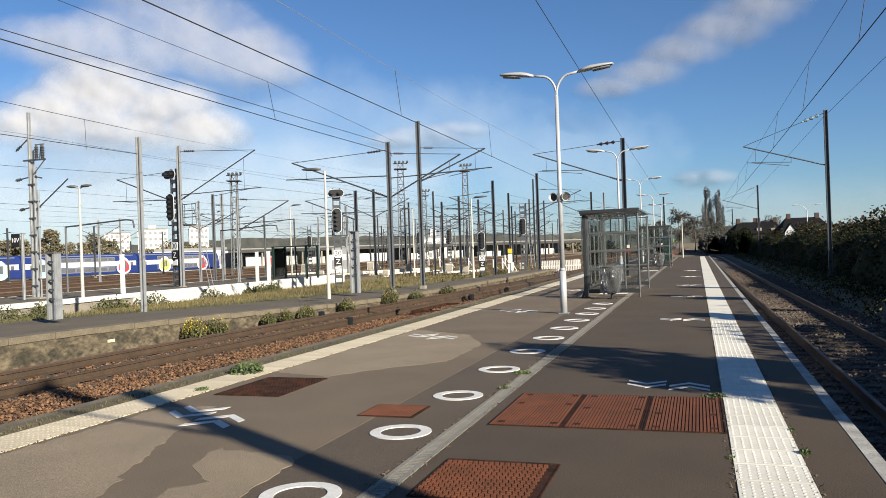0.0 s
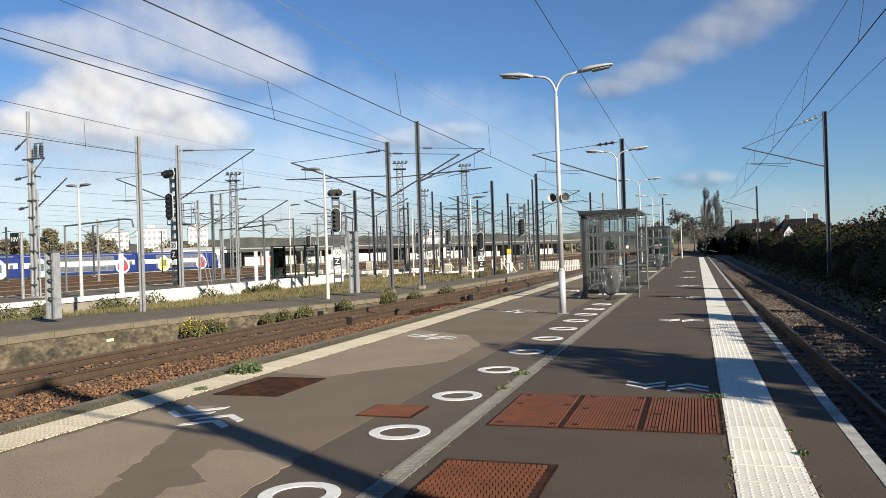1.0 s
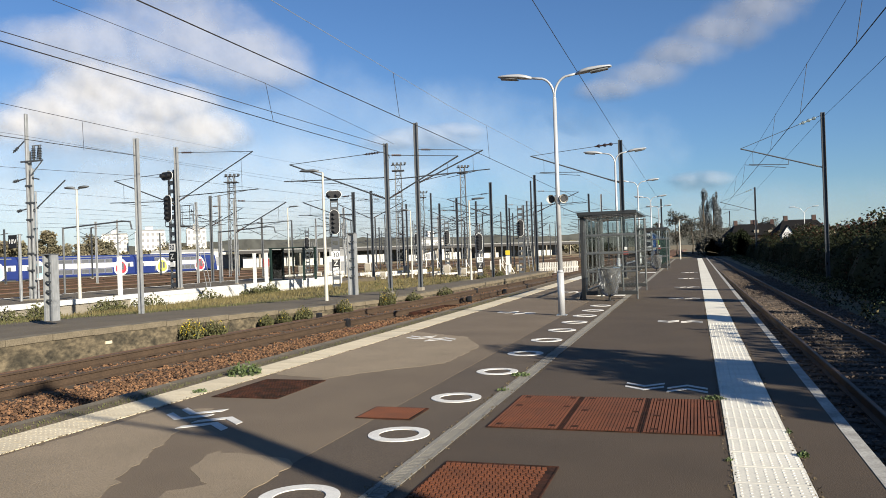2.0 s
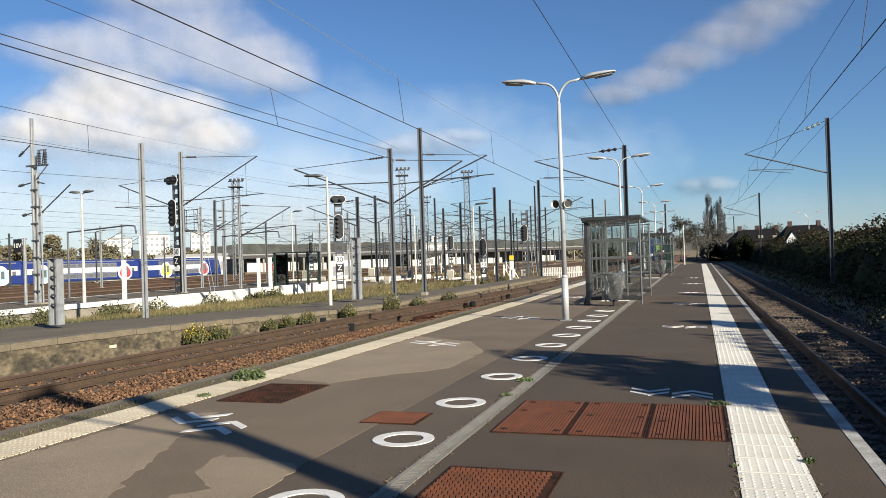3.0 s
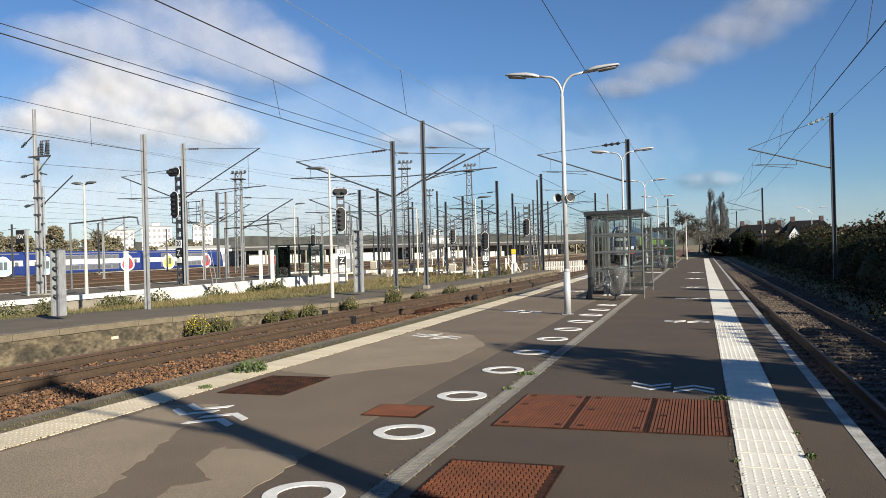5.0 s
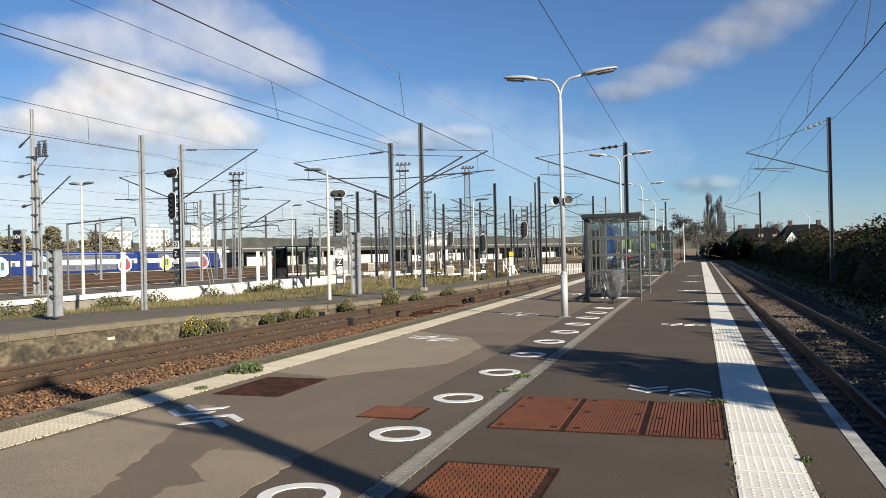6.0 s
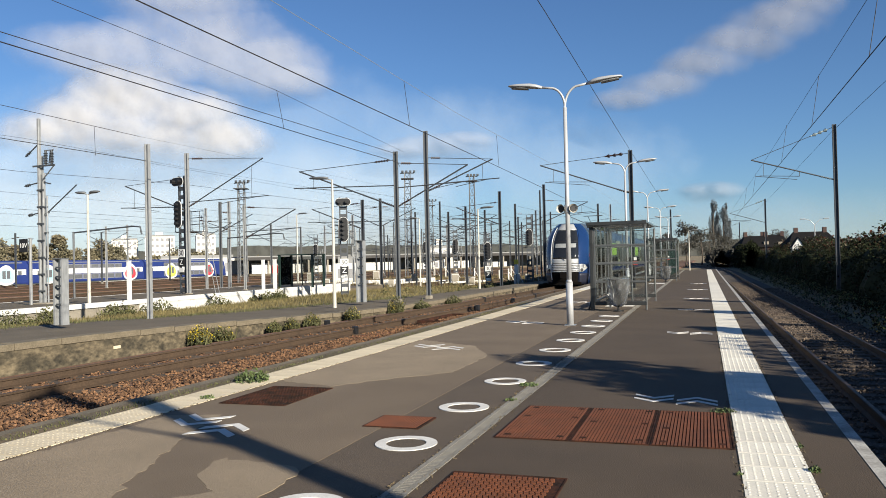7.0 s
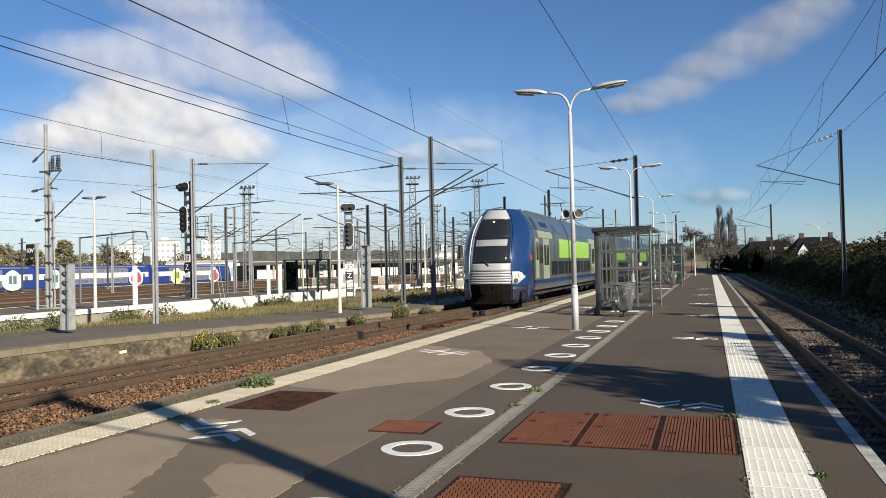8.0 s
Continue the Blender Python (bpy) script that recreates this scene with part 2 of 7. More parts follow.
M_LIME = mat("lime_decal", (0.496, 0.528, 0.112), (0.44, 0.48, 0.096), 1.0, 0.5)
M_CRIM = mat("crimson_decal", (0.496, 0.048, 0.064), (0.44, 0.04, 0.056), 1.0, 0.5)
M_BLOCK = mat("tower_render", (0.64, 0.616, 0.56), (0.576, 0.552, 0.504), 0.05, 0.8, fine=0.5, fine_amt=0.05)
M_BWIN = mat("far_window", (0.208, 0.208, 0.216), (0.272, 0.272, 0.272), 0.3, 0.2)
M_SLATE = mat("dark_slate", (0.013, 0.012, 0.013), (0.009, 0.009, 0.009), 1.0, 0.9, spec=0.1, fine=4, fine_amt=0.3)
M_BRICK = mat("house_brick", (0.055, 0.03, 0.025), (0.045, 0.025, 0.02), 1.0, 0.85, fine=6, fine_amt=0.3)
M_CANROOF = mat("canopy_roof", (0.22, 0.22, 0.215), (0.17, 0.17, 0.165), 0.2, 0.7, fine=2, fine_amt=0.1)
M_CANDARK = mat("canopy_fascia", (0.048, 0.044, 0.0416), (0.032, 0.0304, 0.0288), 0.2, 0.8)


# ---- mesh helpers ----
def part(name, bm, material, parent=None, label="", smooth=False):
    me = bpy.data.meshes.new(name)
    bmesh.ops.recalc_face_normals(bm, faces=bm.faces)
    bm.to_mesh(me)
    bm.free()
    me.materials.append(material)
    if smooth:
        me.polygons.foreach_set("use_smooth", [True] * len(me.polygons))
    ob = new(name, me)
    if parent:
        ob.parent = parent
    return tagged(ob, label)


def piece(name, me, parent, m):
    ob = new(name, me)
    ob.parent = parent
    ob.matrix_basis = m
    return ob


def thing(name, m, label, category, group="", kind=""):
    e = new(name)
    e.empty_display_size = 0.2
    e.matrix_world = m
    return tagged(e, label, category, group, kind)


def box(bm, x0, x1, y0, y1, z0, z1, m=None):
    vs = [bm.verts.new((x, y, z)) for z in (z0, z1) for x, y in ((x0, y0), (x1, y0), (x1, y1), (x0, y1))]
    for f in ((3, 2, 1, 0), (4, 5, 6, 7), (0, 1, 5, 4), (1, 2, 6, 5), (2, 3, 7, 6), (3, 0, 4, 7)):
        bm.faces.new([vs[i] for i in f])
    if m:
        for v in vs:
            v.co = m @ v.co
    return vs


def bx(*a):
    bm = bmesh.new()
    box(bm, *a)
    return bm


def soft_box(x0, x1, y0, y1, z0, z1, r=0.01, seg=2):
    bm = bx(x0, x1, y0, y1, z0, z1)
    bmesh.ops.bevel(bm, geom=list(bm.edges), offset=r, segments=seg, affect="EDGES", profile=0.7)
    return bm


def tube(bm, p, q, r, r2=None, n=8, caps=True):
    p, q = Vector(p), Vector(q)
    r2 = r if r2 is None else r2
    d = (q - p)
    if d.length < 1e-6:
        return
    rot = d.to_track_quat("Z", "Y").to_matrix()
    a, b = [], []
    for i in range(n):
        t = 2 * math.pi * i / n
        v = Vector((math.cos(t), math.sin(t), 0))
        a.append(bm.verts.new(p + rot @ (v * r)))
        b.append(bm.verts.new(q + rot @ (v * r2)))
    for i in range(n):
        bm.faces.new((a[i], a[(i + 1) % n], b[(i + 1) % n], b[i]))
    if caps:
        bm.faces.new(a[::-1])
        bm.faces.new(b)


def tb(*a, **k):
    bm = bmesh.new()
    tube(bm, *a, **k)
    return bm


def pipe(bm, pts, r, n=8):
    pts = [Vector(p) for p in pts]
    rings = []
    for i, p in enumerate(pts):
        d = (pts[min(i + 1, len(pts) - 1)] - pts[max(i - 1, 0)]).normalized()
        side = d.cross(Vector((0, 0, 1)))
        if side.length < 1e-3:
            side = d.cross(Vector((0, 1, 0)))
        side.normalize()
        up = side.cross(d)
        rr = r[i] if isinstance(r, (list, tuple)) else r
        rings.append([bm.verts.new(p + rr * (math.cos(2 * math.pi * k / n) * side + math.sin(2 * math.pi * k / n) * up)) for k in range(n)])
    for a, b in zip(rings, rings[1:]):
        for k in range(n):
            bm.faces.new((a[k], a[(k + 1) % n], b[(k + 1) % n], b[k]))
    bm.faces.new(rings[0][::-1])
    bm.faces.new(rings[-1])


def sweep(bm, profile, path, closed=True):
    """Profile of (side, height) points carried along a path of (x, y, z) points; the side axis is level."""
    path = [Vector(p) for p in path]
    rings = []
    for i, p in enumerate(path):
        d = path[min(i + 1, len(path) - 1)] - path[max(i - 1, 0)]
        d.z = 0
        d.normalize()
        s = Vector((d.y, -d.x, 0))
        rings.append([bm.verts.new(p + s * u + Vector((0, 0, h))) for u, h in profile])
    n = len(profile)
    for a, b in zip(rings, rings[1:]):
        for k in range(n if closed else n - 1):
            bm.faces.new((a[k], a[(k + 1) % n], b[(k + 1) % n], b[k]))
    if closed:
        bm.faces.new(rings[0])
        bm.faces.new(rings[-1][::-1])


def poly_slab(pts, z0, z1, rough=0.0, step=0.15, seed=1):
    """Flat slab with an uneven outline."""
    rnd = random.Random(seed)
    out = []
    for i, p in enumerate(pts):
        q = pts[(i + 1) % len(pts)]
        k = max(1, int(math.dist(p, q) / step)) if rough else 1
        for j in range(k):
            t = j / k
            out.append((p[0] + (q[0] - p[0]) * t + rnd.uniform(-rough, rough), p[1] + (q[1] - p[1]) * t + rnd.uniform(-rough, rough)))
    bm = bmesh.new()
    a = [bm.verts.new((x, y, z1)) for x, y in out]
    b = [bm.verts.new((x, y, z0)) for x, y in out]
    bm.faces.new(a)
    for i in range(len(a)):
        bm.faces.new((a[i], b[i], b[(i + 1) % len(a)], a[(i + 1) % len(a)]))
    return bm


def raw(name, verts, faces, material, parent=None, smooth=False):
    me = bpy.data.meshes.new(name)
    me.from_pydata(verts, [], faces)
    me.materials.append(material)
    if smooth:
        me.polygons.foreach_set("use_smooth", [True] * len(me.polygons))
    ob = new(name, me)
    if parent:
        ob.parent = parent
    return ob


def curve(points):
    """Smooth x(y) through (y, x) points."""
    ys, xs = np.array([p[0] for p in points], float), np.array([p[1] for p in points], float)
    dense = np.linspace(ys[0], ys[-1], 1200)
    v = np.interp(dense, ys, xs)
    k = np.hanning(61)
    v = np.convolve(np.pad(v, 30, mode="edge"), k / k.sum(), mode="valid")
    return lambda y: float(np.interp(y, dense, v))


# ---- the plan ----
track_w = curve([(-40, -14.6), (9, -11.75), (12, -11.48), (15, -11.12), (18, -10.71), (22, -10.1), (26, -9.5), (30, -9.0), (32, -8.86), (34, -8.79), (38, -8.75), (42, -8.74), (50, -8.74), (60, -8.72), (80, -8.68), (100, -8.6), (160, -8.2), (330, -7.0)])
rail_w = curve([(-40, -0.42), (0, -0.38), (9, -0.35), (12, -0.33), (15, -0.30), (18, -0.26), (22, -0.20), (26, -0.14), (30, -0.10), (34, -0.11), (42, -0.16), (52, -0.24), (62, -0.30), (100, -0.36), (330, -0.36)])
wall_w = curve([(-40, -14.6), (12, -13.85), (17.5, -13.5), (19.5, -13.15), (22.5, -12.85), (25.3, -12.25), (28.8, -11.55), (35.3, -11.15), (45, -10.8), (61, -10.5)])
edge_w = curve([(-40, -7.5), (0, -7.12), (8, -6.98), (14, -6.86), (20, -6.82), (30, -6.84), (43, -6.88), (60, -6.92), (110, -7.0)])
Z_RE = -0.55      # rail heads of the east track
EAST = 1.25
Y0, Y1 = -30.0, 92.0


# ---- ground, tracks and platforms ----
def ground():
    bm = bmesh.new()
    lo, hi = [[bm.verts.new((x, y, z)) for x, z in ((-4000, -1.32), (-99, -1.32), (-96, -0.8), (4000, -0.8))] for y in (-4000, 4500)]
    for k in range(3):
        bm.faces.new((lo[k], lo[k + 1], hi[k + 1], hi[k]))
    tagged(part("ground", bm, M_YARD), "brown and green gravelly railway yard ground reaching the horizon", "ground", kind="structure")


def ys_along(a, b, step):
    return [a + (b - a) * i / max(1, round((b - a) / step)) for i in range(max(1, round((b - a) / step)) + 1)]


RAIL_PROFILE = [(-0.07, -0.172), (0.07, -0.172), (0.07, -0.16), (0.012, -0.135), (0.012, -0.045), (0.036, -0.03), (0.036, -0.002), (0.026, 0.0), (-0.026, 0.0), (-0.036, -0.002), (-0.036, -0.03), (-0.012, -0.045), (-0.012, -0.135), (-0.07, -0.16)]


def track(name, fx, y0, y1, z, bed, label, near=None, bed_w=(1.6, 1.6), step=2.0, sleepers=None):
    """A railway track: ballast bed, two rails, sleepers where they show."""
    t = thing(name, pose(0, 0, 0), label, "railway track", kind="structure")
    fz = z if callable(z) else (lambda y: z)
    ys = ys_along(y0, y1, step)
    bm = bmesh.new()
    sweep(bm, [(-bed_w[0], -0.20), (bed_w[1], -0.20), (bed_w[1] + 0.3, -0.6), (-bed_w[0] - 0.3, -0.6)], [(fx(y), y, fz(y)) for y in ys])
    part("ballast_bed", bm, bed, t)
    for s in (-0.75, 0.75):
        bm = bmesh.new()
        sweep(bm, RAIL_PROFILE, [(fx(y) + s, y, fz(y)) for y in ys])
        r = part("rail", bm, M_RAIL, t)
        bm = bmesh.new()
        sweep(bm, [(-0.024, 0.0), (0.024, 0.0), (0.024, 0.003), (-0.024, 0.003)], [(fx(y) + s, y, fz(y)) for y in ys])
        part("rail_head", bm, M_RAILTOP, r, "worn shiny running surface")
    if sleepers:
        a, b, pitch = sleepers
        bm = soft_box(-1.3, 1.3, -0.125, 0.125, -0.30, -0.172, 0.015, 1)
        proto = part("sleeper", bm, M_SLEEP, t)
        me = proto.data
        y, i = a, 0
        while y < b:
            h = math.atan2(fx(y + 1) - fx(y - 1), 2.0)
            m = pose(fx(y), y, fz(y), 0, 0, -math.degrees(h) + random.uniform(-0.6, 0.6))
            if i == 0:
                proto.matrix_basis = m
            else:
                piece("sleeper", me, t, m)
            y += pitch
            i += 1
    return t


def stones(name, count, sample, size, material, label, seed=3):
    """Loose ballast: many uneven stones joined into one mesh."""
    rnd = random.Random(seed)
    base = [(1, 0, 0), (-1, 0, 0), (0, 1, 0), (0, -1, 0), (0, 0, 1), (0, 0, -1)]
    fs = [(0, 2, 4), (2, 1, 4), (1, 3, 4), (3, 0, 4), (2, 0, 5), (1, 2, 5), (3, 1, 5), (0, 3, 5)]
    V, F = [], []
    for _ in range(count):
        x, y, z = sample(rnd)
        r = size * rnd.uniform(0.55, 1.25)
        e = Euler((rnd.uniform(0, 6), rnd.uniform(0, 6), rnd.uniform(0, 6))).to_matrix()
        k = len(V)
        for b in base:
            w = e @ (Vector(b) * r * rnd.uniform(0.6, 1.15))
            V.append((x + w.x, y + w.y, z + w.z * 0.8))
        F.extend([tuple(i + k for i in f) for f in fs])
    return tagged(raw(name, V, F, material), label, "ballast", kind="stuff")


def leaves(n, sample, size, seed=5, droop=0.0):
    """Verts and faces of n small bent leaf clumps at sampled points."""
    rnd = random.Random(seed)
    V, F = [], []
    for _ in range(n):
        x, y, z = sample(rnd)
        s = size * rnd.uniform(0.6, 1.4)
        e = Euler((rnd.uniform(-1.2, 1.2), rnd.uniform(-1.2, 1.2), rnd.uniform(0, 6.3))).to_matrix()
        k = len(V)
        for a, b, c in ((-1, 0, 0), (0, -0.55, 0.15), (1, 0, -droop), (0, 0.55, 0.15)):
            w = e @ Vector((a * s, b * s, c * s))
            V.append((x + w.x, y + w.y, z + w.z))
        F.append((k, k + 1, k + 2, k + 3))
    return V, F


def blades(n, sample, h, seed=7):
    rnd = random.Random(seed)
    V, F = [], []
    for _ in range(n):
        x, y, z = sample(rnd)
        a, hh, w = rnd.uniform(0, 6.3), h * rnd.uniform(0.4, 1.3), 0.006 + 0.012 * rnd.random() * h * 4
        lx, ly = rnd.uniform(-0.5, 0.5) * hh, rnd.uniform(-0.5, 0.5) * hh
        k = len(V)
        V += [(x - w * math.cos(a), y - w * math.sin(a), z), (x + w * math.cos(a), y + w * math.sin(a), z), (x + lx, y + ly, z + hh)]
        F.append((k, k + 1, k + 2))
    return V, F


def coping_row(parent, fx, w, top, th, y0, y1, ln=1.0):
    """Edge stones laid end to end, a little uneven."""
    proto = None
    y = y0
    while y < y1:
        h = math.degrees(math.atan2(fx(y + 1) - fx(y - 1), 2.0))
        m = pose(fx(y + ln / 2) + random.uniform(-0.006, 0.006), y + ln / 2, (top(y + ln / 2) if callable(top) else top) + random.uniform(-0.006, 0.003), random.uniform(-0.3, 0.3), random.uniform(-0.4, 0.4), -h)
        if proto is None:
            proto = part("coping_stone", soft_box(-w / 2, w / 2, -ln / 2 + 0.006, ln / 2 - 0.006, -th, 0, 0.012, 1), M_COPE, parent, "weathered edge stone")
            proto.matrix_basis = m
        else:
            piece("coping_stone", proto.data, parent, m)
        y += ln


def platform():
    """The island platform on which the camera stands."""
    p = thing("platform", pose(0, 0, 0), "grey-brown asphalt island platform with painted edges", "platform", kind="structure")
    ys = ys_along(Y0, Y1, 1.5)

    def strip(name, fa, fb, z0, z1, material, label=""):
        bm = bmesh.new()
        rows = []
        for y in ys:
            a, b = fa(y), fb(y)
            rows.append([bm.verts.new(c) for c in ((a, y, z1), (b, y, z1), (b, y, z0), (a, y, z0))])
        for r, s in zip(rows, rows[1:]):
            for k in range(4):
                bm.faces.new((r[k], r[(k + 1) % 4], s[(k + 1) % 4], s[k]))
        bm.faces.new(rows[0]), bm.faces.new(rows[-1][::-1])
        return part(name, bm, material, p, label)
    strip("west_edge", lambda y: edge_w(y) + 0.22, lambda y: edge_w(y) + 0.57, -0.8, 0.0, M_DIRT, "mossy worn asphalt edge")
    strip("west_wall", lambda y: edge_w(y) + 0.03, lambda y: edge_w(y) + 0.22, -0.8, -0.16, M_WALL, "stained edge wall")
    coping_row(p, lambda y: edge_w(y) + 0.11, 0.22, -0.006, 0.15, 2.0, 60.0)
    strip("west_bed", lambda y: edge_w(y) + 0.57, lambda y: edge_w(y) + 1.13, -0.8, -0.012, M_CONC)
    strip("west_asphalt", lambda y: edge_w(y) + 1.13, lambda y: -3.14, -0.8, 0.0, M_ASPH_D)
    strip("gutter_margin", lambda y: -3.14, lambda y: -2.245, -0.8, -0.003, M_ASPH_M, "darker relaid asphalt beside the gutter")
    strip("gutter_bed", lambda y: -2.245, lambda y: -2.065, -0.8, -0.014, M_CONC)
    strip("east_asphalt", lambda y: -2.065, lambda y: 0.195, -0.8, 0.0, M_ASPH_R)
    strip("east_bed", lambda y: 0.195, lambda y: 0.705, -0.8, -0.012, M_CONC)
    strip("east_margin", lambda y: 0.705, lambda y: EAST - 0.11, -0.8, 0.0, M_ASPH_R)
    strip("east_coping", lambda y: EAST - 0.11, lambda y: EAST, -0.8, 0.004, M_COPW, "worn white painted edge line")
    patches = [
        ("A", [(-5.80, 9.9), (-5.72, 13.2), (-5.68, 15.5), (-4.3, 14.6), (-3.6, 13.1), (-3.6, 11.1), (-4.5, 10.05), (-4.85, 9.55)]),
        ("B", [(-5.95, 2.0), (-5.84, 5.2), (-5.74, 7.35), (-5.2, 7.5), (-4.85, 6.5), (-4.53, 5.64), (-4.35, 5.14), (-4.06, 4.45), (-4.0, 2.0)]),
        ("C", [(-4.01, 5.83), (-3.33, 5.76), (-3.09, 5.51), (-3.06, 4.66), (-3.2, 3.4), (-3.66, 4.53), (-3.71, 4.79), (-3.47, 4.93), (-3.84, 5.24)]),
    ]
    for i, (n, pts) in enumerate(patches):
        part("asphalt_patch", poly_slab(pts, -0.01, 0.0022, 0.04, 0.10, i), M_ASPH_L, p, "paler worn asphalt patch")
    return p


def stud_tile(w, d, pitch, r, h, studs=True):
    bm = bmesh.new()
    box(bm, -w / 2 + 0.003, w / 2 - 0.003, -d / 2 + 0.005, d / 2 - 0.005, -0.012, 0.006)
    if studs:
        nx, ny = int(w / pitch), int(d / pitch)
        for i in range(nx):
            for j in range(ny):
                x, y = (i - (nx - 1) / 2) * pitch, (j - (ny - 1) / 2) * pitch
                lo = [bm.verts.new((x + r * math.cos(k * math.pi / 3), y + r * math.sin(k * math.pi / 3), 0.006)) for k in range(6)]
                hi = [bm.verts.new((x + 0.55 * r * math.cos(k * math.pi / 3), y + 0.55 * r * math.sin(k * math.pi / 3), 0.006 + h)) for k in range(6)]
                for k in range(6):
                    bm.faces.new((lo[k], lo[(k + 1) % 6], hi[(k + 1) % 6], hi[k]))
                bm.faces.new(hi)
    return bm


def tactile_strip(name, fx, w, d, material, label, y0, y1, near, high=0.006):
    s = thing(name, pose(0, 0, 0), label, "tactile paving", kind="structure")
    proto, y = {}, y0
    while y < y1:
        n = y < near
        h = math.degrees(math.atan2(fx(y + 1) - fx(y - 1), 2.0))
        m = pose(fx(y), y, random.uniform(-0.001, 0.0015), 0, 0, -h + random.uniform(-0.25, 0.25))
        if n not in proto:
            proto[n] = part("tactile_tile", stud_tile(w, d, 0.062, 0.0125, high, n), material, s)
            proto[n].matrix_basis = m
        else:
            piece("tactile_tile", proto[n].data, s, m)
        y += d
    return s


def ring_mark(r0, r1, seg=40):
    bm = bmesh.new()
    a = [bm.verts.new((r1 * math.cos(2 * math.pi * k / seg), r1 * math.sin(2 * math.pi * k / seg), 0.005)) for k in range(seg)]
    b = [bm.verts.new((r0 * math.cos(2 * math.pi * k / seg), r0 * math.sin(2 * math.pi * k / seg), 0.005)) for k in range(seg)]
    c = [bm.verts.new((v.co.x, v.co.y, -0.004)) for v in a]
    e = [bm.verts.new((v.co.x, v.co.y, -0.004)) for v in b]
    for k in range(seg):
        j = (k + 1) % seg
        bm.faces.new((a[k], a[j], b[j], b[k]))
        bm.faces.new((a[k], c[k], c[j], a[j]))
        bm.faces.new((b[k], b[j], e[j], e[k]))
    return bm


def chevron_bm(w, rise, th):
    """One bent painted bar, as seen from above."""
    pts = [(-w / 2, 0), (0, rise), (w / 2, 0), (w / 2, th), (0, rise + th), (-w / 2, th)]
    bm = bmesh.new()
    a = [bm.verts.new((x, y, 0.005)) for x, y in pts]
    b = [bm.verts.new((x, y, -0.004)) for x, y in pts]
    bm.faces.new((a[0], a[1], a[4], a[5])), bm.faces.new((a[1], a[2], a[3], a[4]))
    for i in range(6):
        bm.faces.new((a[i], b[i], b[(i + 1) % 6], a[(i + 1) % 6]))
    return bm


def arrows(x, y, rz, k_=1.0, stagger=0.07, apart=0.24, rise=0.2):
    """Pair of double chevrons that show the walking directions."""
    t = thing("floor_arrows", pose(x, y, 0, 0, 0, rz), "pair of opposed white double chevrons painted on asphalt", "floor marking", "walking direction arrows")
    w = 0.44 * k_
    for side, flip in ((-1, 1), (1, -1)):
        for k in (0, 1):
            bm = chevron_bm(w, -rise * flip, 0.085 * k_ ** 1.7)
            for v in bm.verts:
                v.co.x += side * apart
                v.co.y += (k - 0.5) * 0.22 * k_ + 0.4 * rise * flip - stagger * side
            part("chevron", bm, M_WHITE, t)
    return t


def grate(x0, x1, y0, y1, n, material, label, cross=False, gap=0.0):
    g = thing("metal_grate", pose((x0 + x1) / 2, (y0 + y1) / 2, 0), label, "drain cover", "rusted iron covers in the platform")
    w, d = x1 - x0, y1 - y0
    pw = w / n
    for i in range(n):
        a = -w / 2 + i * pw + 0.005
        b = a + pw - 0.010
        bm = bmesh.new()
        box(bm, a, b, -d / 2, d / 2, -0.02, 0.006)
        box(bm, a, b, -d / 2, -d / 2 + 0.012, 0.006, 0.010), box(bm, a, b, d / 2 - 0.012, d / 2, 0.006, 0.010)
        box(bm, a, a + 0.012, -d / 2 + 0.012, d / 2 - 0.012, 0.006, 0.010), box(bm, b - 0.012, b, -d / 2 + 0.012, d / 2 - 0.012, 0.006, 0.010)
        pl = part("plate", bm, M_RUSTD if material is M_RUST else material, g, "dark recessed plate")
        bm = bmesh.new()
        if cross:
            nx, ny = int((b - a - 0.05) / 0.042), int((d - 0.045) / 0.042)
            for ix in range(nx):
                for iy in range(ny):
                    cx, cy = a + 0.02 + ix * 0.042 + (0.01 if iy % 2 else 0), -d / 2 + 0.025 + iy * 0.042
                    box(bm, cx, cx + 0.028, cy, cy + 0.028, 0.005, 0.015)
        else:
            x = a + 0.016
            while x < b - 0.034:
                box(bm, x, x + 0.021, -d / 2 + 0.016, d / 2 - 0.016, 0.005, 0.0125)
                x += 0.031
        tagged(part("rib_pattern", bm, material, pl), kind="stuff")
        if not cross and w > 1:
            for sx in (a + 0.07, b - 0.13):
                for sy in (-d / 2 + 0.10, d / 2 - 0.14, d * (0.12 - 0.1 * i)):
                    # no opening here: dark iron colour stands for the shade in the slot
                    part("lifting_hole", bx(sx, sx + 0.06, sy, sy + 0.07, 0.009, 0.0135), M_RUSTD, pl, "raised dark piece standing for a shaded lifting slot")
    return g


ground()
track("track_west", track_w, -30, 320, rail_w, M_BED, "rusty railway track on red-brown ballast", bed_w=(2.3, 4.0), sleepers=(2, 66, 0.62))
track_e = curve([(-40, 3.0), (15, 2.93), (28, 2.82), (48, 2.64), (80, 2.45), (105, 2.35), (130, 1.8), (160, 0.6), (190, -1.2), (230, -4.3)])
track("track_east", track_e, -30, 230, Z_RE, M_BEDG, "railway track on grey ballast, shade deepened in the bed colour", bed_w=(1.66, 1.9), sleepers=(4, 70, 0.62))
platform()
tactile_strip("tactile_strip_west", lambda y: edge_w(y) + 0.85, 0.55, 0.30, M_TILEL, "cream studded tactile warning strip, worn", 2.0, 40, 14, 0.0025)
tactile_strip("tactile_strip_far", lambda y: edge_w(y) + 0.85, 0.55, 0.90, M_TILE, "white tactile warning strip", 40.3, 90, 0)
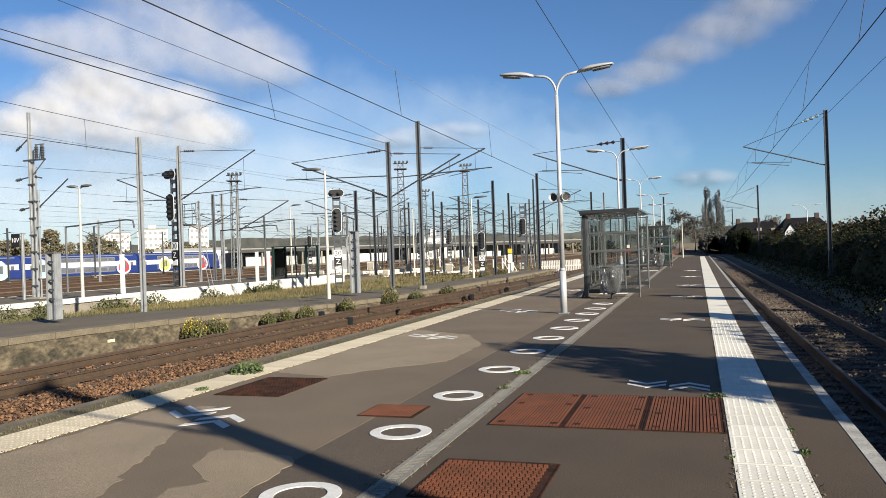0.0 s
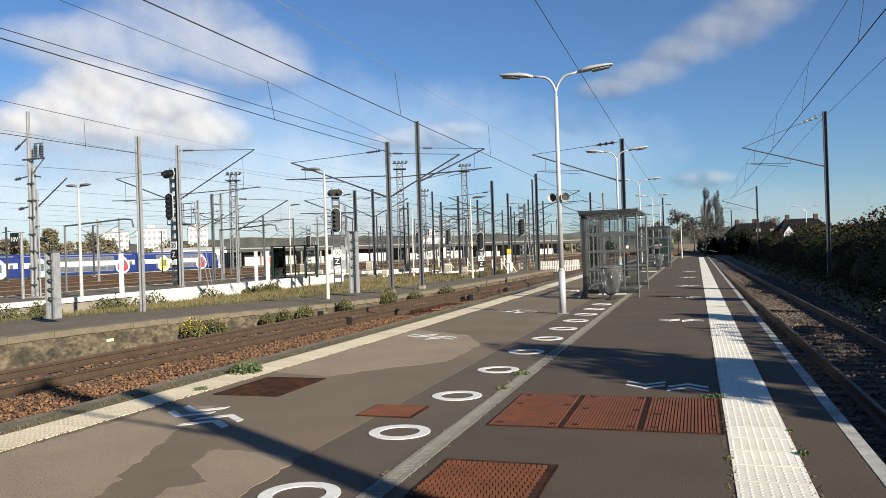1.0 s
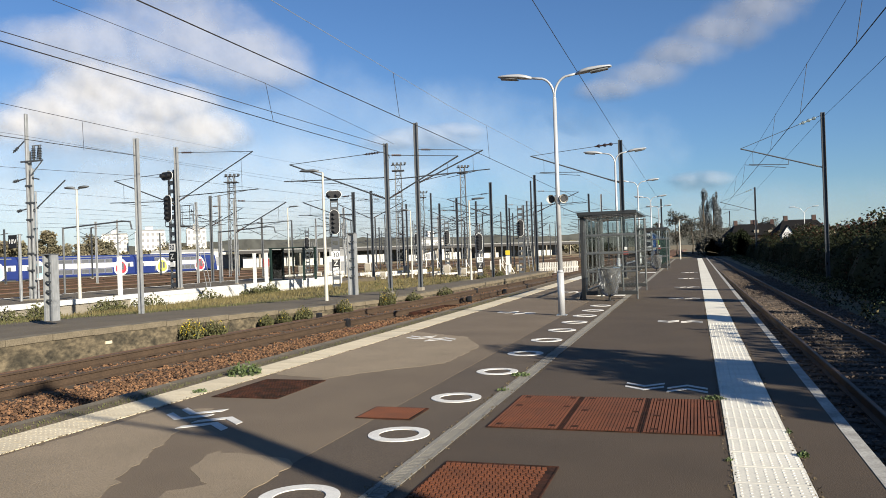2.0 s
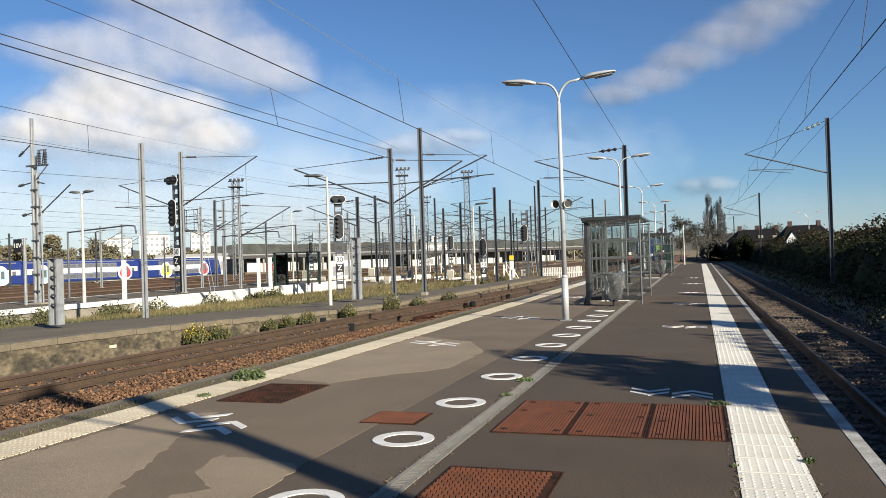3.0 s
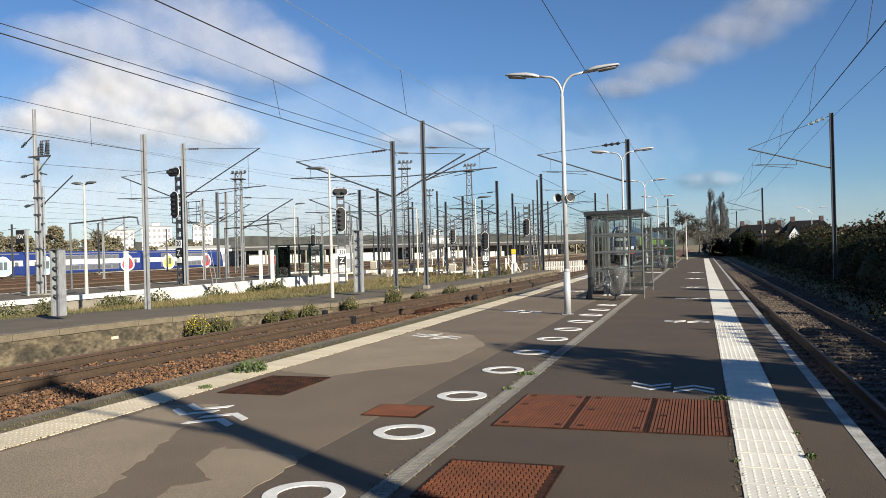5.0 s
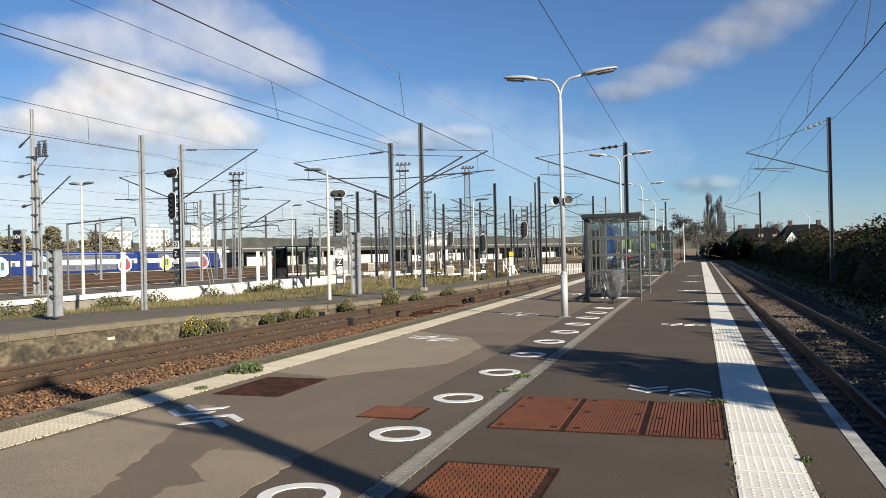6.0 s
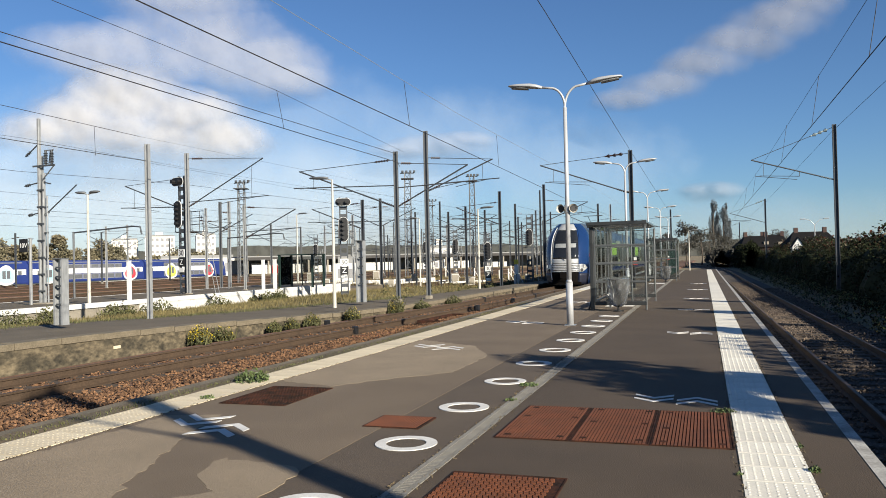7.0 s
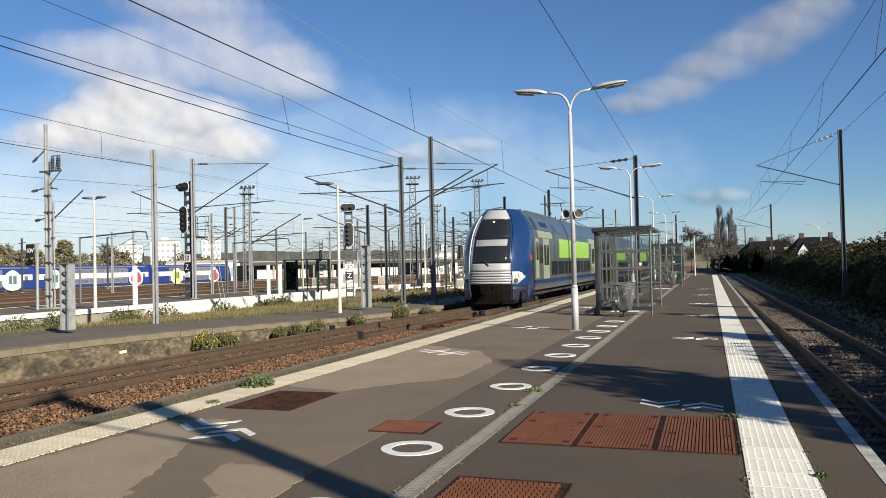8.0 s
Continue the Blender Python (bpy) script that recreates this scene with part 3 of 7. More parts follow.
tactile_strip("tactile_strip_east", lambda y: 0.45, 0.50, 0.42, M_TILE, "white studded tactile warning strip", 3.0, 90, 17, 0.004)


def gutter():
    """Concrete drain channel down the platform's middle."""
    g = thing("drain_channel", pose(-2.155, 0, 0), "grey concrete slotted drain channel set in asphalt", "drain", kind="structure")
    bm = bmesh.new()
    box(bm, -0.088, -0.045, -0.498, 0.498, -0.012, 0.004), box(bm, 0.045, 0.088, -0.498, 0.498, -0.012, 0.004)
    box(bm, -0.045, 0.045, -0.498, 0.498, -0.012, -0.003)
    for k in range(24):
        y = -0.48 + k * 0.04
        box(bm, -0.042, 0.042, y, y + 0.024, -0.003, 0.002)
    first = part("drain_cover", bm, M_DRAIN, g)
    first.matrix_basis = pose(0, 3.5, 0)
    for i in range(1, 86):
        piece("drain_cover", first.data, g, pose(random.uniform(-0.003, 0.003), 3.5 + i, random.uniform(-0.002, 0.002), 0, 0, random.uniform(-0.2, 0.2)))


gutter()
ring = tagged(part("floor_circle", ring_mark(0.185, 0.285), M_WHITE), "white ring painted on grey asphalt", "floor marking", "row of painted rings")
ring.matrix_world = pose(-2.66, 4.82, 0)
for i, y in enumerate((6.70, 8.49, 10.40, 12.24, 14.05, 15.75, 17.42, 19.05, 20.6, 22.25)):
    copy_thing(ring, pose(-2.645 + 0.007 * i, y, 0, 0, 0, random.uniform(0, 90)))
for x, y, rz in ((-0.38, 9.36, 0), (-0.36, 17.4, 0), (-0.36, 24.8, 0), (-0.35, 31.2, 0), (-0.35, 39, 0), (-0.35, 47, 0), (-4.96, 6.96, 0), (-4.9, 14.2, 2), (-4.5, 20.0, 2), (-4.2, 29, 2)):
    arrows(x, y, rz, *((1.2, 0.20, 0.27, 0.22) if x < -3 else ()))
grate(-1.93, 0.19, 7.09, 8.68, 3, M_RUST, "three rust-red ribbed iron cover plates in the asphalt")
grate(-1.93, -1.03, 4.93, 5.88, 1, M_RUST, "rust-red chequered iron cover plate in the asphalt", cross=True)
grate(-3.35, -2.74, 7.28, 7.84, 1, M_RUST, "small rust-red iron cover plate")
g = grate(-5.62, -4.72, 8.12, 9.40, 1, M_RUSTD, "dark rusted iron cover plate with flaking surface", cross=True)


opp_top = curve([(-40, 0.14), (14, 0.12), (16, 0.10), (19, 0.05), (22, -0.04), (25, -0.10), (30, -0.11), (36, -0.08), (60, -0.08)])


def opposite_platform():
    """Lower disused platform across the west track; it dips towards its end."""
    ys = ys_along(-30, 60, 1.5)
    e = wall_w
    back = curve([(-30, -18.6), (17.7, -18.6), (24, -17.6), (31, -15.6), (37, -13.8), (45, -12.9), (61, -12.0)])
    p = thing("platform_opposite", pose(0, 0, 0), "low old platform with stained rendered wall and worn asphalt", "platform", kind="structure")
    for nm, fa, fb, dz, m, lb in (("retaining_wall", lambda y: e(y) - 0.30, lambda y: e(y) - 0.03, -0.15, M_WALL, "stained crumbling rendered wall"),
                                  ("surface", back, lambda y: e(y) - 0.45, -0.006, M_ASPH_O, "worn grey asphalt")):
        bm = bmesh.new()
        rows = [[bm.verts.new(c) for c in ((fa(y), y, opp_top(y) + dz), (fb(y), y, opp_top(y) + dz), (fb(y), y, -0.8), (fa(y), y, -0.8))] for y in ys]
        for r, s in zip(rows, rows[1:]):
            for k in range(4):
                bm.faces.new((r[k], r[(k + 1) % 4], s[(k + 1) % 4], s[k]))
        bm.faces.new(rows[0]), bm.faces.new(rows[-1][::-1])
        part(nm, bm, m, p, lb)
    coping_row(p, lambda y: e(y) - 0.225, 0.45, opp_top, 0.15, 2.0, 59.8, 1.2)
    part("notice_plate", bx(e(15.6) - 0.035, e(15.6) - 0.005, 15.5, 15.72, -0.30, -0.23), M_TILEL, p, "small cream plate")


opposite_platform()


def third_platform():
    p = thing("platform_third", pose(0, 0, 0), "narrow asphalt platform with white painted edge and wall", "platform", kind="structure")
    part("surface", bx(-30.0, -24.75, -20, 52, -0.8, 0.20), M_ASPH_O, p)
    part("edge_line", bx(-24.75, -24.5, -20, 52, 0.0, 0.205), M_WHITE, p, "white painted edge")
    part("far_edge_line", bx(-30.25, -30.0, -20, 52, 0.0, 0.205), M_WHITE, p, "white painted edge")
    part("grey_wall", bx(-24.75, -24.58, -20, 29.6, -0.8, 0.0), M_CONC, p, "bare concrete wall")
    part("white_wall", bx(-24.75, -24.52, 29.6, 52, -0.8, 0.0), M_WHITEW, p, "whitewashed wall")
    part("end_ramp", poly_slab([(-30, 52), (-24.5, 52), (-24.5, 58), (-30, 58)], -0.8, -0.2), M_ASPH_O, p)


third_platform()
bank = raw("grass_bank", [(-24.6, -20, -0.45), (-18.2, -20, -0.15), (-18.2, 17, -0.15), (-16.8, 27, -0.12), (-13.2, 37.2, -0.15), (-14.5, 52, -0.3), (-24.6, 60, -0.45)], [(0, 1, 2, 3, 4, 5, 6)], M_GRASS)
tagged(bank, "strip of dry yellow-green rough grass between platforms", "grass", kind="structure")

yard = [(-34, 60), (-38.5, 60), (-47, 70), (-52, 60), (-62, 60), (-72, 60), (-82, 60), (-93, 60)]
for x, _ in yard:
    track("yard_track", (lambda X: (lambda y: X + 0.0 * y))(x), -20, 260, -0.55, M_BED, "rusty yard track on brown ballast", step=40, bed_w=(2.0, 2.0))
track("yard_track", lambda y: -101.5, -20, 260, -1.05, M_BED, "rusty yard track on brown ballast", step=40, bed_w=(2.0, 2.0))
track("stabling_track", lambda y: -107.0, -20, 200, -1.08, M_BED, "rusty stabling track on brown ballast", step=40, bed_w=(2.6, 2.6))
for x, y0 in ((-13.5, 46), (-18.0, 62), (-22.5, 66), (-27, 70)):
    track("yard_track", (lambda X, Y: (lambda y: X + (y - Y) * 0.02))(x, y0), y0, 300, -0.5, M_BED, "rusty yard track on brown ballast", step=10, bed_w=(1.9, 1.9))

stones("ballast_stones", 32000, lambda r: (lambda y, u: (edge_w(y) - 0.03 - u * (edge_w(y) - track_w(y) - 0.85), y, rail_w(y) - 0.20 + 0.16 * max(0, 1 - abs(u - 0.35) * 1.6) + r.uniform(-0.03, 0.03)))(3 + 37 * r.random() ** 1.6, r.random()), 0.032, M_STONE, "rust-red loose ballast stones beside the platform", 3)
stones("ballast_between_rails", 8000, lambda r: (lambda y: (track_w(y) + r.uniform(-0.68, 0.68), y, rail_w(y) - 0.19 + r.uniform(-0.02, 0.02)))(5 + 35 * r.random() ** 1.4), 0.035, M_STONE, "rust-red ballast stones between the rails", 4)
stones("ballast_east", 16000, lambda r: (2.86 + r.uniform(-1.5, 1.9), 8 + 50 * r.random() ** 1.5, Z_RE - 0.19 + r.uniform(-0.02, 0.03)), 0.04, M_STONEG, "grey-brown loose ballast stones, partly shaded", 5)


# ---- platform furniture ----
def lamp_post():
    t = thing("platform_lamp", pose(-3.17, 19.2, 0), "grey steel double-arm platform lamp on asphalt", "street lamp", "row of platform lamps")
    bm = bmesh.new()
    tube(bm, (0, 0, 0), (0, 0, 1.05), 0.085, n=16), tube(bm, (0, 0, 1.05), (0, 0, 1.12), 0.085, 0.062, n=16), tube(bm, (0, 0, 1.12), (0, 0, 5.35), 0.062, 0.045, n=16)
    part("pole", bm, M_LAMP, t, smooth=True)
    part("base_plate", soft_box(-0.13, 0.13, -0.13, 0.13, 0, 0.02, 0.005, 1), M_GALV, t)
    for s in (-1, 1):
        bm = bmesh.new()
        pts = [(0, 0, 5.2)]
        for k in range(9):
            a = k / 8 * math.pi / 2
            pts.append((s * 0.36 * (1 - math.cos(a)) , 0, 5.36 + 0.50 * math.sin(a)))
        pts.append((s * 0.60, 0, 5.90))
        pipe(bm, pts, 0.03, 10)
        arm = part("arm", bm, M_LAMP, t, smooth=True)
        bm = bmesh.new()
        secs = [(0.55, 0.05, 0.045, 5.88), (0.70, 0.13, 0.075, 5.91), (0.86, 0.15, 0.085, 5.935), (1.15, 0.14, 0.07, 5.965), (1.36, 0.11, 0.04, 5.985), (1.40, 0.07, 0.02, 5.99)]
        rings = []
        for x, w, h, z in secs:
            rings.append([bm.verts.new((s * x, w * math.cos(a), z + (h if math.sin(a) > 0 else 0.45 * h) * math.sin(a))) for a in [2 * math.pi * k / 12 for k in range(12)]])
        for a, b in zip(rings, rings[1:]):
            for k in range(12):
                bm.faces.new((a[k], a[(k + 1) % 12], b[(k + 1) % 12], b[k]))
        bm.faces.new(rings[0]), bm.faces.new(rings[-1])
        head = part("lamp_head", bm, M_LAMP, t, "shallow aluminium luminaire", smooth=True)
        bm = bmesh.new()
        rr = [[bm.verts.new((s * x, w * math.cos(a), z - 0.045 * math.sin(a) - 0.015)) for a in [math.pi * k / 8 for k in range(9)]] for x, w, z in ((0.9, 0.10, 5.915), (1.1, 0.115, 5.94), (1.32, 0.08, 5.97))]
        for a, b in zip(rr, rr[1:]):
            for k in range(8):
                bm.faces.new((a[k], a[k + 1], b[k + 1], b[k]))
        part("diffuser", bm, M_TBLIND, head, "milky plastic diffuser")
    return t


lamp = lamp_post()
for x, y in ((-3.32, 36.2), (-3.48, 53.4), (-3.6, 71.6), (-3.7, 90.0)):
    copy_thing(lamp, pose(x, y, 0, 0, 0, random.uniform(-2, 2)))


def loudspeakers(y, k=0.80):
    t = thing("loudspeaker_pair", pose(-3.17, y, 2.86), "pair of grey horn loudspeakers clamped to the lamp pole", "loudspeaker")
    t.scale = (k, k, k)
    part("clamp", tb((0, 0, -0.12), (0, 0, 0.12), 0.1, n=14), M_GALV, t)
    for s in (-1, 1):
        bm = bmesh.new()
        tube(bm, (s * 0.06, -0.03, 0.0), (s * 0.13, -0.04, 0.0), 0.02)
        tube(bm, (s * 0.13, 0.14, 0), (s * 0.15, 0.02, 0), 0.075, 0.08, n=16)
        part("driver", bm, M_GALV, t)
        bm = bmesh.new()
        tube(bm, (s * 0.15, 0.02, 0), (s * 0.20, -0.10, 0), 0.05, 0.135, n=20, caps=False)
        tube(bm, (s * 0.20, -0.10, 0), (s * 0.203, -0.115, 0), 0.135, 0.138, n=20, caps=False)
        h = part("horn", bm, M_CREAM, t)
        part("mouth", tb((s * 0.185, -0.06, 0), (s * 0.187, -0.065, 0), 0.10, n=20), M_BLACK, h, "dark horn mouth")


loudspeakers(19.2)


def shelter(y0, y1, x0, x1, hgt, group="platform shelters"):
    """Glazed waiting shelter: end walls, back wall, sloping roof."""
    t = thing("platform_shelter", pose(x0, y0, 0), "grey steel waiting shelter glazed with scratched panes", "bus shelter", group)
    w, d = x1 - x0, y1 - y0
    for x, y, m, r in ((0, 0, M_SHELD, 0.06), (0, d, M_SHELD, 0.06)):
        part("post", soft_box(x - r, x + r, y - r, y + r, 0, hgt - 0.02, 0.012, 1), m, t, "dark steel post")
    for x, y in ((w, 0), (w, d), (w * 0.62, d * 0.5)):
        part("post", tb((x, y, 0), (x, y, hgt + 0.02), 0.032, n=10), M_SHEL, t)
    for y in (0, d):
        part("end_frame", bx(0.07, 0.12, y - 0.03, y + 0.03, 0.20, hgt - 0.05), M_SHEL, t)
        part("foot", poly_slab([(-0.16, y - 0.09), (0.09, y - 0.09), (0.09, y + 0.09), (-0.16, y + 0.09)], 0, 0.025), M_SHELD, t)
        part("foot_stay", tb((-0.12, y, 0.02), (0.0, y, 0.42), 0.035, n=8), M_SHELD, t, "slanting dark steel foot")
        part("base_beam", soft_box(0.08, w + 0.02, y - 0.04, y + 0.04, 0.14, 0.26, 0.015, 1), M_SHELD, t, "dark steel base beam")
        for z in (0.84, 1.41, 1.98):
            part("rail", soft_box(0.06, w + 0.02, y - 0.032, y + 0.032, z, z + 0.065, 0.01, 1), M_SHEL, t)
        part("upright", bx(w * 0.30, w * 0.30 + 0.03, y - 0.015, y + 0.015, 0.26, hgt - 0.1), M_SHEL, t)
        for a, b in ((0.26, 0.84), (0.905, 1.41), (1.475, 1.98), (2.045, hgt - 0.06)):
            ob = part("pane", bx(0.13, w - 0.03, y - 0.004, y + 0.004, a, b), M_GLASS, t, "scratched clear pane")
            ob.visible_shadow = False
    for z in (0.20, 0.84, 1.41, 1.98):
        part("rail", soft_box(-0.03, 0.03, 0.06, d - 0.06, z, z + 0.06, 0.01, 1), M_SHEL, t)
    n = 4
    for i in range(n):
        a, b = 0.06 + (d - 0.12) * i / n, 0.06 + (d - 0.12) * (i + 1) / n
        part("upright", bx(-0.025, 0.025, a, a + 0.05, 0.30, hgt - 0.05), M_SHEL, t)
        ob = part("pane", bx(-0.004, 0.004, a + 0.05, b, 0.36, hgt - 0.1), M_GLASS, t, "scratched clear pane")
        ob.visible_shadow = False
    part("roof_edge", soft_box(-0.12, w + 0.07, -0.2, -0.16, hgt + 0.02, hgt + 0.13, 0.01, 1), M_SHELD, t)
    bm = bmesh.new()
    z0, z1 = hgt - 0.04, hgt + 0.06
    sec = [(-0.10, z0), (w * 0.5, z0 + 0.06), (w + 0.05, z1 + 0.02), (w + 0.05, z1 + 0.08), (w * 0.5, z0 + 0.13), (-0.10, z0 + 0.07)]
    rings = [[bm.verts.new((x, y, z)) for x, z in sec] for y in (-0.18, d + 0.18)]
    for k in range(6):
        bm.faces.new((rings[0][k], rings[0][(k + 1) % 6], rings[1][(k + 1) % 6], rings[1][k]))
    bm.faces.new(rings[0]), bm.faces.new(rings[1])
    roof = part("roof", bm, M_SMOKE, t, "thin smoked plastic sheet roof")
    roof.visible_shadow = False
    for y in (-0.18, d / 2 - 0.02, d + 0.14):
        part("roof_rib", bx(-0.10, w + 0.05, y, y + 0.04, hgt - 0.03, hgt + 0.0), M_SHELD, roof)
    bench = part("bench", soft_box(0.25, 0.62, 0.7, d - 0.7, 0.44, 0.49, 0.01, 1), M_SHEL, t)
    for y in (1.0, d - 1.0):
        part("bench_leg", bx(0.40, 0.46, y - 0.03, y + 0.03, 0, 0.44), M_SHEL, bench)
    part("notice_case", soft_box(w * 0.62 + 0.04, w * 0.62 + 0.20, d * 0.5 - 0.03, d * 0.5 + 0.03, 1.36, 1.47, 0.01, 1), M_RED, t, "small red notice")
    part("notice_top", bx(w * 0.62 + 0.08, w * 0.62 + 0.17, d * 0.5 - 0.03, d * 0.5 + 0.02, 1.52, 1.62), M_WHPLAIN, t)
    return t


shelter(24.9, 29.6, -3.38, -1.74, 2.62)
shelter(52.0, 57.0, -3.5, -1.72, 2.62)


def bin_bag(x, y):
    t = thing("litter_bin", pose(x, y, 0), "clear plastic sack hanging in a steel hoop bin stand", "litter bin", "litter bins beside the shelters")
    part("stand", tb((0, 0, 0), (0, 0, 0.55), 0.035, n=10), M_BLACK, t)
    part("foot", tb((0, 0, 0), (0, 0, 0.03), 0.16, n=16), M_BLACK, t)
    bm = bmesh.new()
    pipe(bm, [(0.31 * math.cos(a), 0.31 * math.sin(a), 0.96) for a in [2 * math.pi * k / 24 for k in range(25)]], 0.016, 8)
    part("hoop", bm, M_SHEL, t)
    for k in range(3):
        a = 2.1 * k + 0.4
        part("stay", tb((0.30 * math.cos(a), 0.30 * math.sin(a), 0.95), (0.03 * math.cos(a), 0.03 * math.sin(a), 0.2), 0.01), M_SHEL, t)
    bm = bmesh.new()
    rings = []
    for j in range(12):
        z = 1.0 - j * 0.078
        rr = 0.335 * (1 - 0.35 * (j / 11) ** 2.0) * (0.35 if j == 11 else 1)
        rings.append([bm.verts.new(((rr + 0.028 * math.sin(5 * a + j * 0.5) + 0.014 * math.sin(11 * a - j)) * math.cos(a), (rr + 0.028 * math.cos(4 * a - j * 0.4)) * math.sin(a), z)) for a in [2 * math.pi * k / 30 for k in range(30)]])
    for a, b in zip(rings, rings[1:]):
        for k in range(30):
            bm.faces.new((a[k], a[(k + 1) % 30], b[(k + 1) % 30], b[k]))
    part("sack", bm, M_BAG, t, "crumpled clear plastic sack", smooth=True)


bin_bag(-2.52, 24.2)
bin_bag(-2.32, 50.6)
for y0, y1 in ((26.6, 28.0), (47.8, 49.2)):
    tagged(part("platform_marking", bx(-3.2, -2.28, y0, y1, -0.004, 0.005), M_WHITE), "white painted panel on platform asphalt", "floor marking", "painted panels")
fence = thing("green_fence", pose(-2.6, 63, 0), "dark green steel mesh fence along the platform end", "fence")
for k in range(10):
    part("post", bx(-0.04, 0.04, k * 2.5 - 0.04, k * 2.5 + 0.04, 0, 2.1), M_GREEN, fence)
for k in range(9):
    bm = bmesh.new()
    for j in range(24):
        y = k * 2.5 + 0.05 + j * 0.1
        box(bm, -0.012, 0.012, y, y + 0.05, 0.1, 2.0)
    part("panel", bm, M_GREEN, fence)


# ---- catenary ----
def insulator(bm, p, q, r=0.06, n=5):
    p, q = Vector(p), Vector(q)
    tube(bm, p, q, r * 0.4)
    for k in range(n):
        a = p.lerp(q, (k + 0.2) / n)
        b = p.lerp(q, (k + 0.6) / n)
        tube(bm, a, b, r, r * 0.6)


def mast(x, y, z, h, material=M_MAST, w=0.22, arms=(), label="grey steel catenary mast with bracket arms", group="catenary masts", rz=0, beam=True, ins=None, level=True):
    """arms: (side, length, foot height, tip height, level tube height or 0)."""
    w *= 0.66 if y > 0 else 1.0
    t = thing("catenary_mast", pose(x, y, z, 0, 0, rz), label, "catenary mast", group)
    bm = bmesh.new()
    if beam:
        o, q, f = w / 2 + 0.012, w / 2 - 0.012, 0.012
        sec = [(-o, w / 2), (-o, -w / 2), (-q, -w / 2), (-q, -f), (q, -f), (q, -w / 2), (o, -w / 2), (o, w / 2), (q, w / 2), (q, f), (-q, f), (-q, w / 2)]
        lo, hi = [bm.verts.new((a, b, 0)) for a, b in sec], [bm.verts.new((a, b, h)) for a, b in sec]
        for k in range(12):
            bm.faces.new((lo[k], lo[(k + 1) % 12], hi[(k + 1) % 12], hi[k]))
        bm.faces.new(lo[::-1]), bm.faces.new(hi)
    else:
        tube(bm, (0, 0, 0), (0, 0, h), w / 2, w / 4, n=12)
    part("pole", bm, material, t)
    part("footing", soft_box(-w * 0.9, w * 0.9, -w * 0.9, w * 0.9, -0.4, 0.05, 0.02, 1), M_CONC, t)
    for side, ln, zf, zt, zl in arms:
        bm = bmesh.new()
        tube(bm, (side * w / 2, 0, zf), (side * ln, 0, zt), 0.032)
        arm = part("bracket_arm", bm, M_MASTD, t)
        bm = bmesh.new()
        d = Vector((side * ln, 0, zt - zf)).normalized()
        p = Vector((side * w / 2, 0, zf))
        insulator(bm, p + d * 0.15, p + d * 0.65)
        part("insulator", bm, ins or M_INS, arm)
        if zl:
            bm = bmesh.new()
            inner = side * w / 2 if level else side * ln * 0.42
            tube(bm, (inner, 0, zl), (side * (ln + 0.3 if level else ln * 0.9), 0, zl + 0.12), 0.024 if level else 0.016)
            if not level:
                tube(bm, (inner, 0, zl), (inner, 0, zf + (zt - zf) * 0.42), 0.014)
            tube(bm, (side * ln * 0.95, 0, zl + 0.11), (side * ln * 0.45, 0, zl - 0.16), 0.014)
            tube(bm, (side * ln * 0.85, 0, zt - (zt - zf) * 0.15), (side * ln * 0.85, 0, zl + 0.1), 0.01)
            part("steady_arm", bm, M_MASTD, t)
        bm = bmesh.new()
        zk = min(h - 0.1, zt + 0.25) if level else h - 0.15
        foot_, tip_ = Vector((side * w / 2, 0, zk)), Vector((side * ln, 0, zt))
        tube(bm, foot_, tip_, 0.014)
        tie = part("top_tie", bm, M_MASTD, t)
        bm = bmesh.new()
        insulator(bm, foot_.lerp(tip_, 0.06), foot_.lerp(tip_, 0.26 if not level else 0.2), 0.10 if not level else 0.06, 3 if not level else 5)
        part("insulator", bm, ins or M_INS, tie)
    return t


def wire(pts, r=0.011, name="overhead_wire", label="taut dark overhead line wire", sag=0.0, material=M_WIRE):
    bm = bmesh.new()
    pts = [Vector(p) for p in pts]
    out = []
    for p, q in zip(pts, pts[1:]):
        n = 10 if sag else 1
        for k in range(n):
            t = k / n
            v = p.lerp(q, t)
            v.z -= sag * 4 * t * (1 - t)
            out.append(v)
    out.append(pts[-1])
    pipe(bm, out, r, 5)
    return tagged(part(name, bm, material), label, "overhead wire", "overhead line wires")


def droppers(pairs):
    for a, b in pairs:
        tagged(part("dropper_wire", tb(a, b, 0.007, n=5), M_WIRE), "thin vertical dropper between two line wires", "overhead wire", "droppers")


# west side wires
wire([(-6.75, -10, 5.2), (-7.4, 28.8, 5.2), (-7.8, 46, 5.2), (-7.6, 100, 5.2), (-7.1, 200, 5.2)], 0.0105)
wire([(-7.2, -10, 6.6), (-7.7, 25, 6.55), (-7.9, 46, 6.9), (-7.6, 100, 6.8), (-7.1, 200, 6.8)], 0.006, label="taut bright overhead line wire", material=M_WIREP)
droppers([((-7.62, 19.8, 6.55), (-7.18, 19.0, 5.2)), ((-7.75, 30.3, 6.6), (-7.45, 29.4, 5.2))])
wire([(-10.1, -10, 5.2), (-10.35, 20, 5.2), (-10.3, 26, 5.2), (-12.2, 31, 5.7)], 0.0105)
wire([(-10.8, -10, 6.6), (-11.3, 19.3, 6.55), (-12.0, 31.0, 6.3)], 0.006)
wire([(-14.0, -10, 6.6), (-13.7, 12.8, 6.6), (-12.35, 31, 6.25)], 0.0105)
droppers([((-11.3, 19.4, 6.55), (-10.35, 18.1, 5.2))])
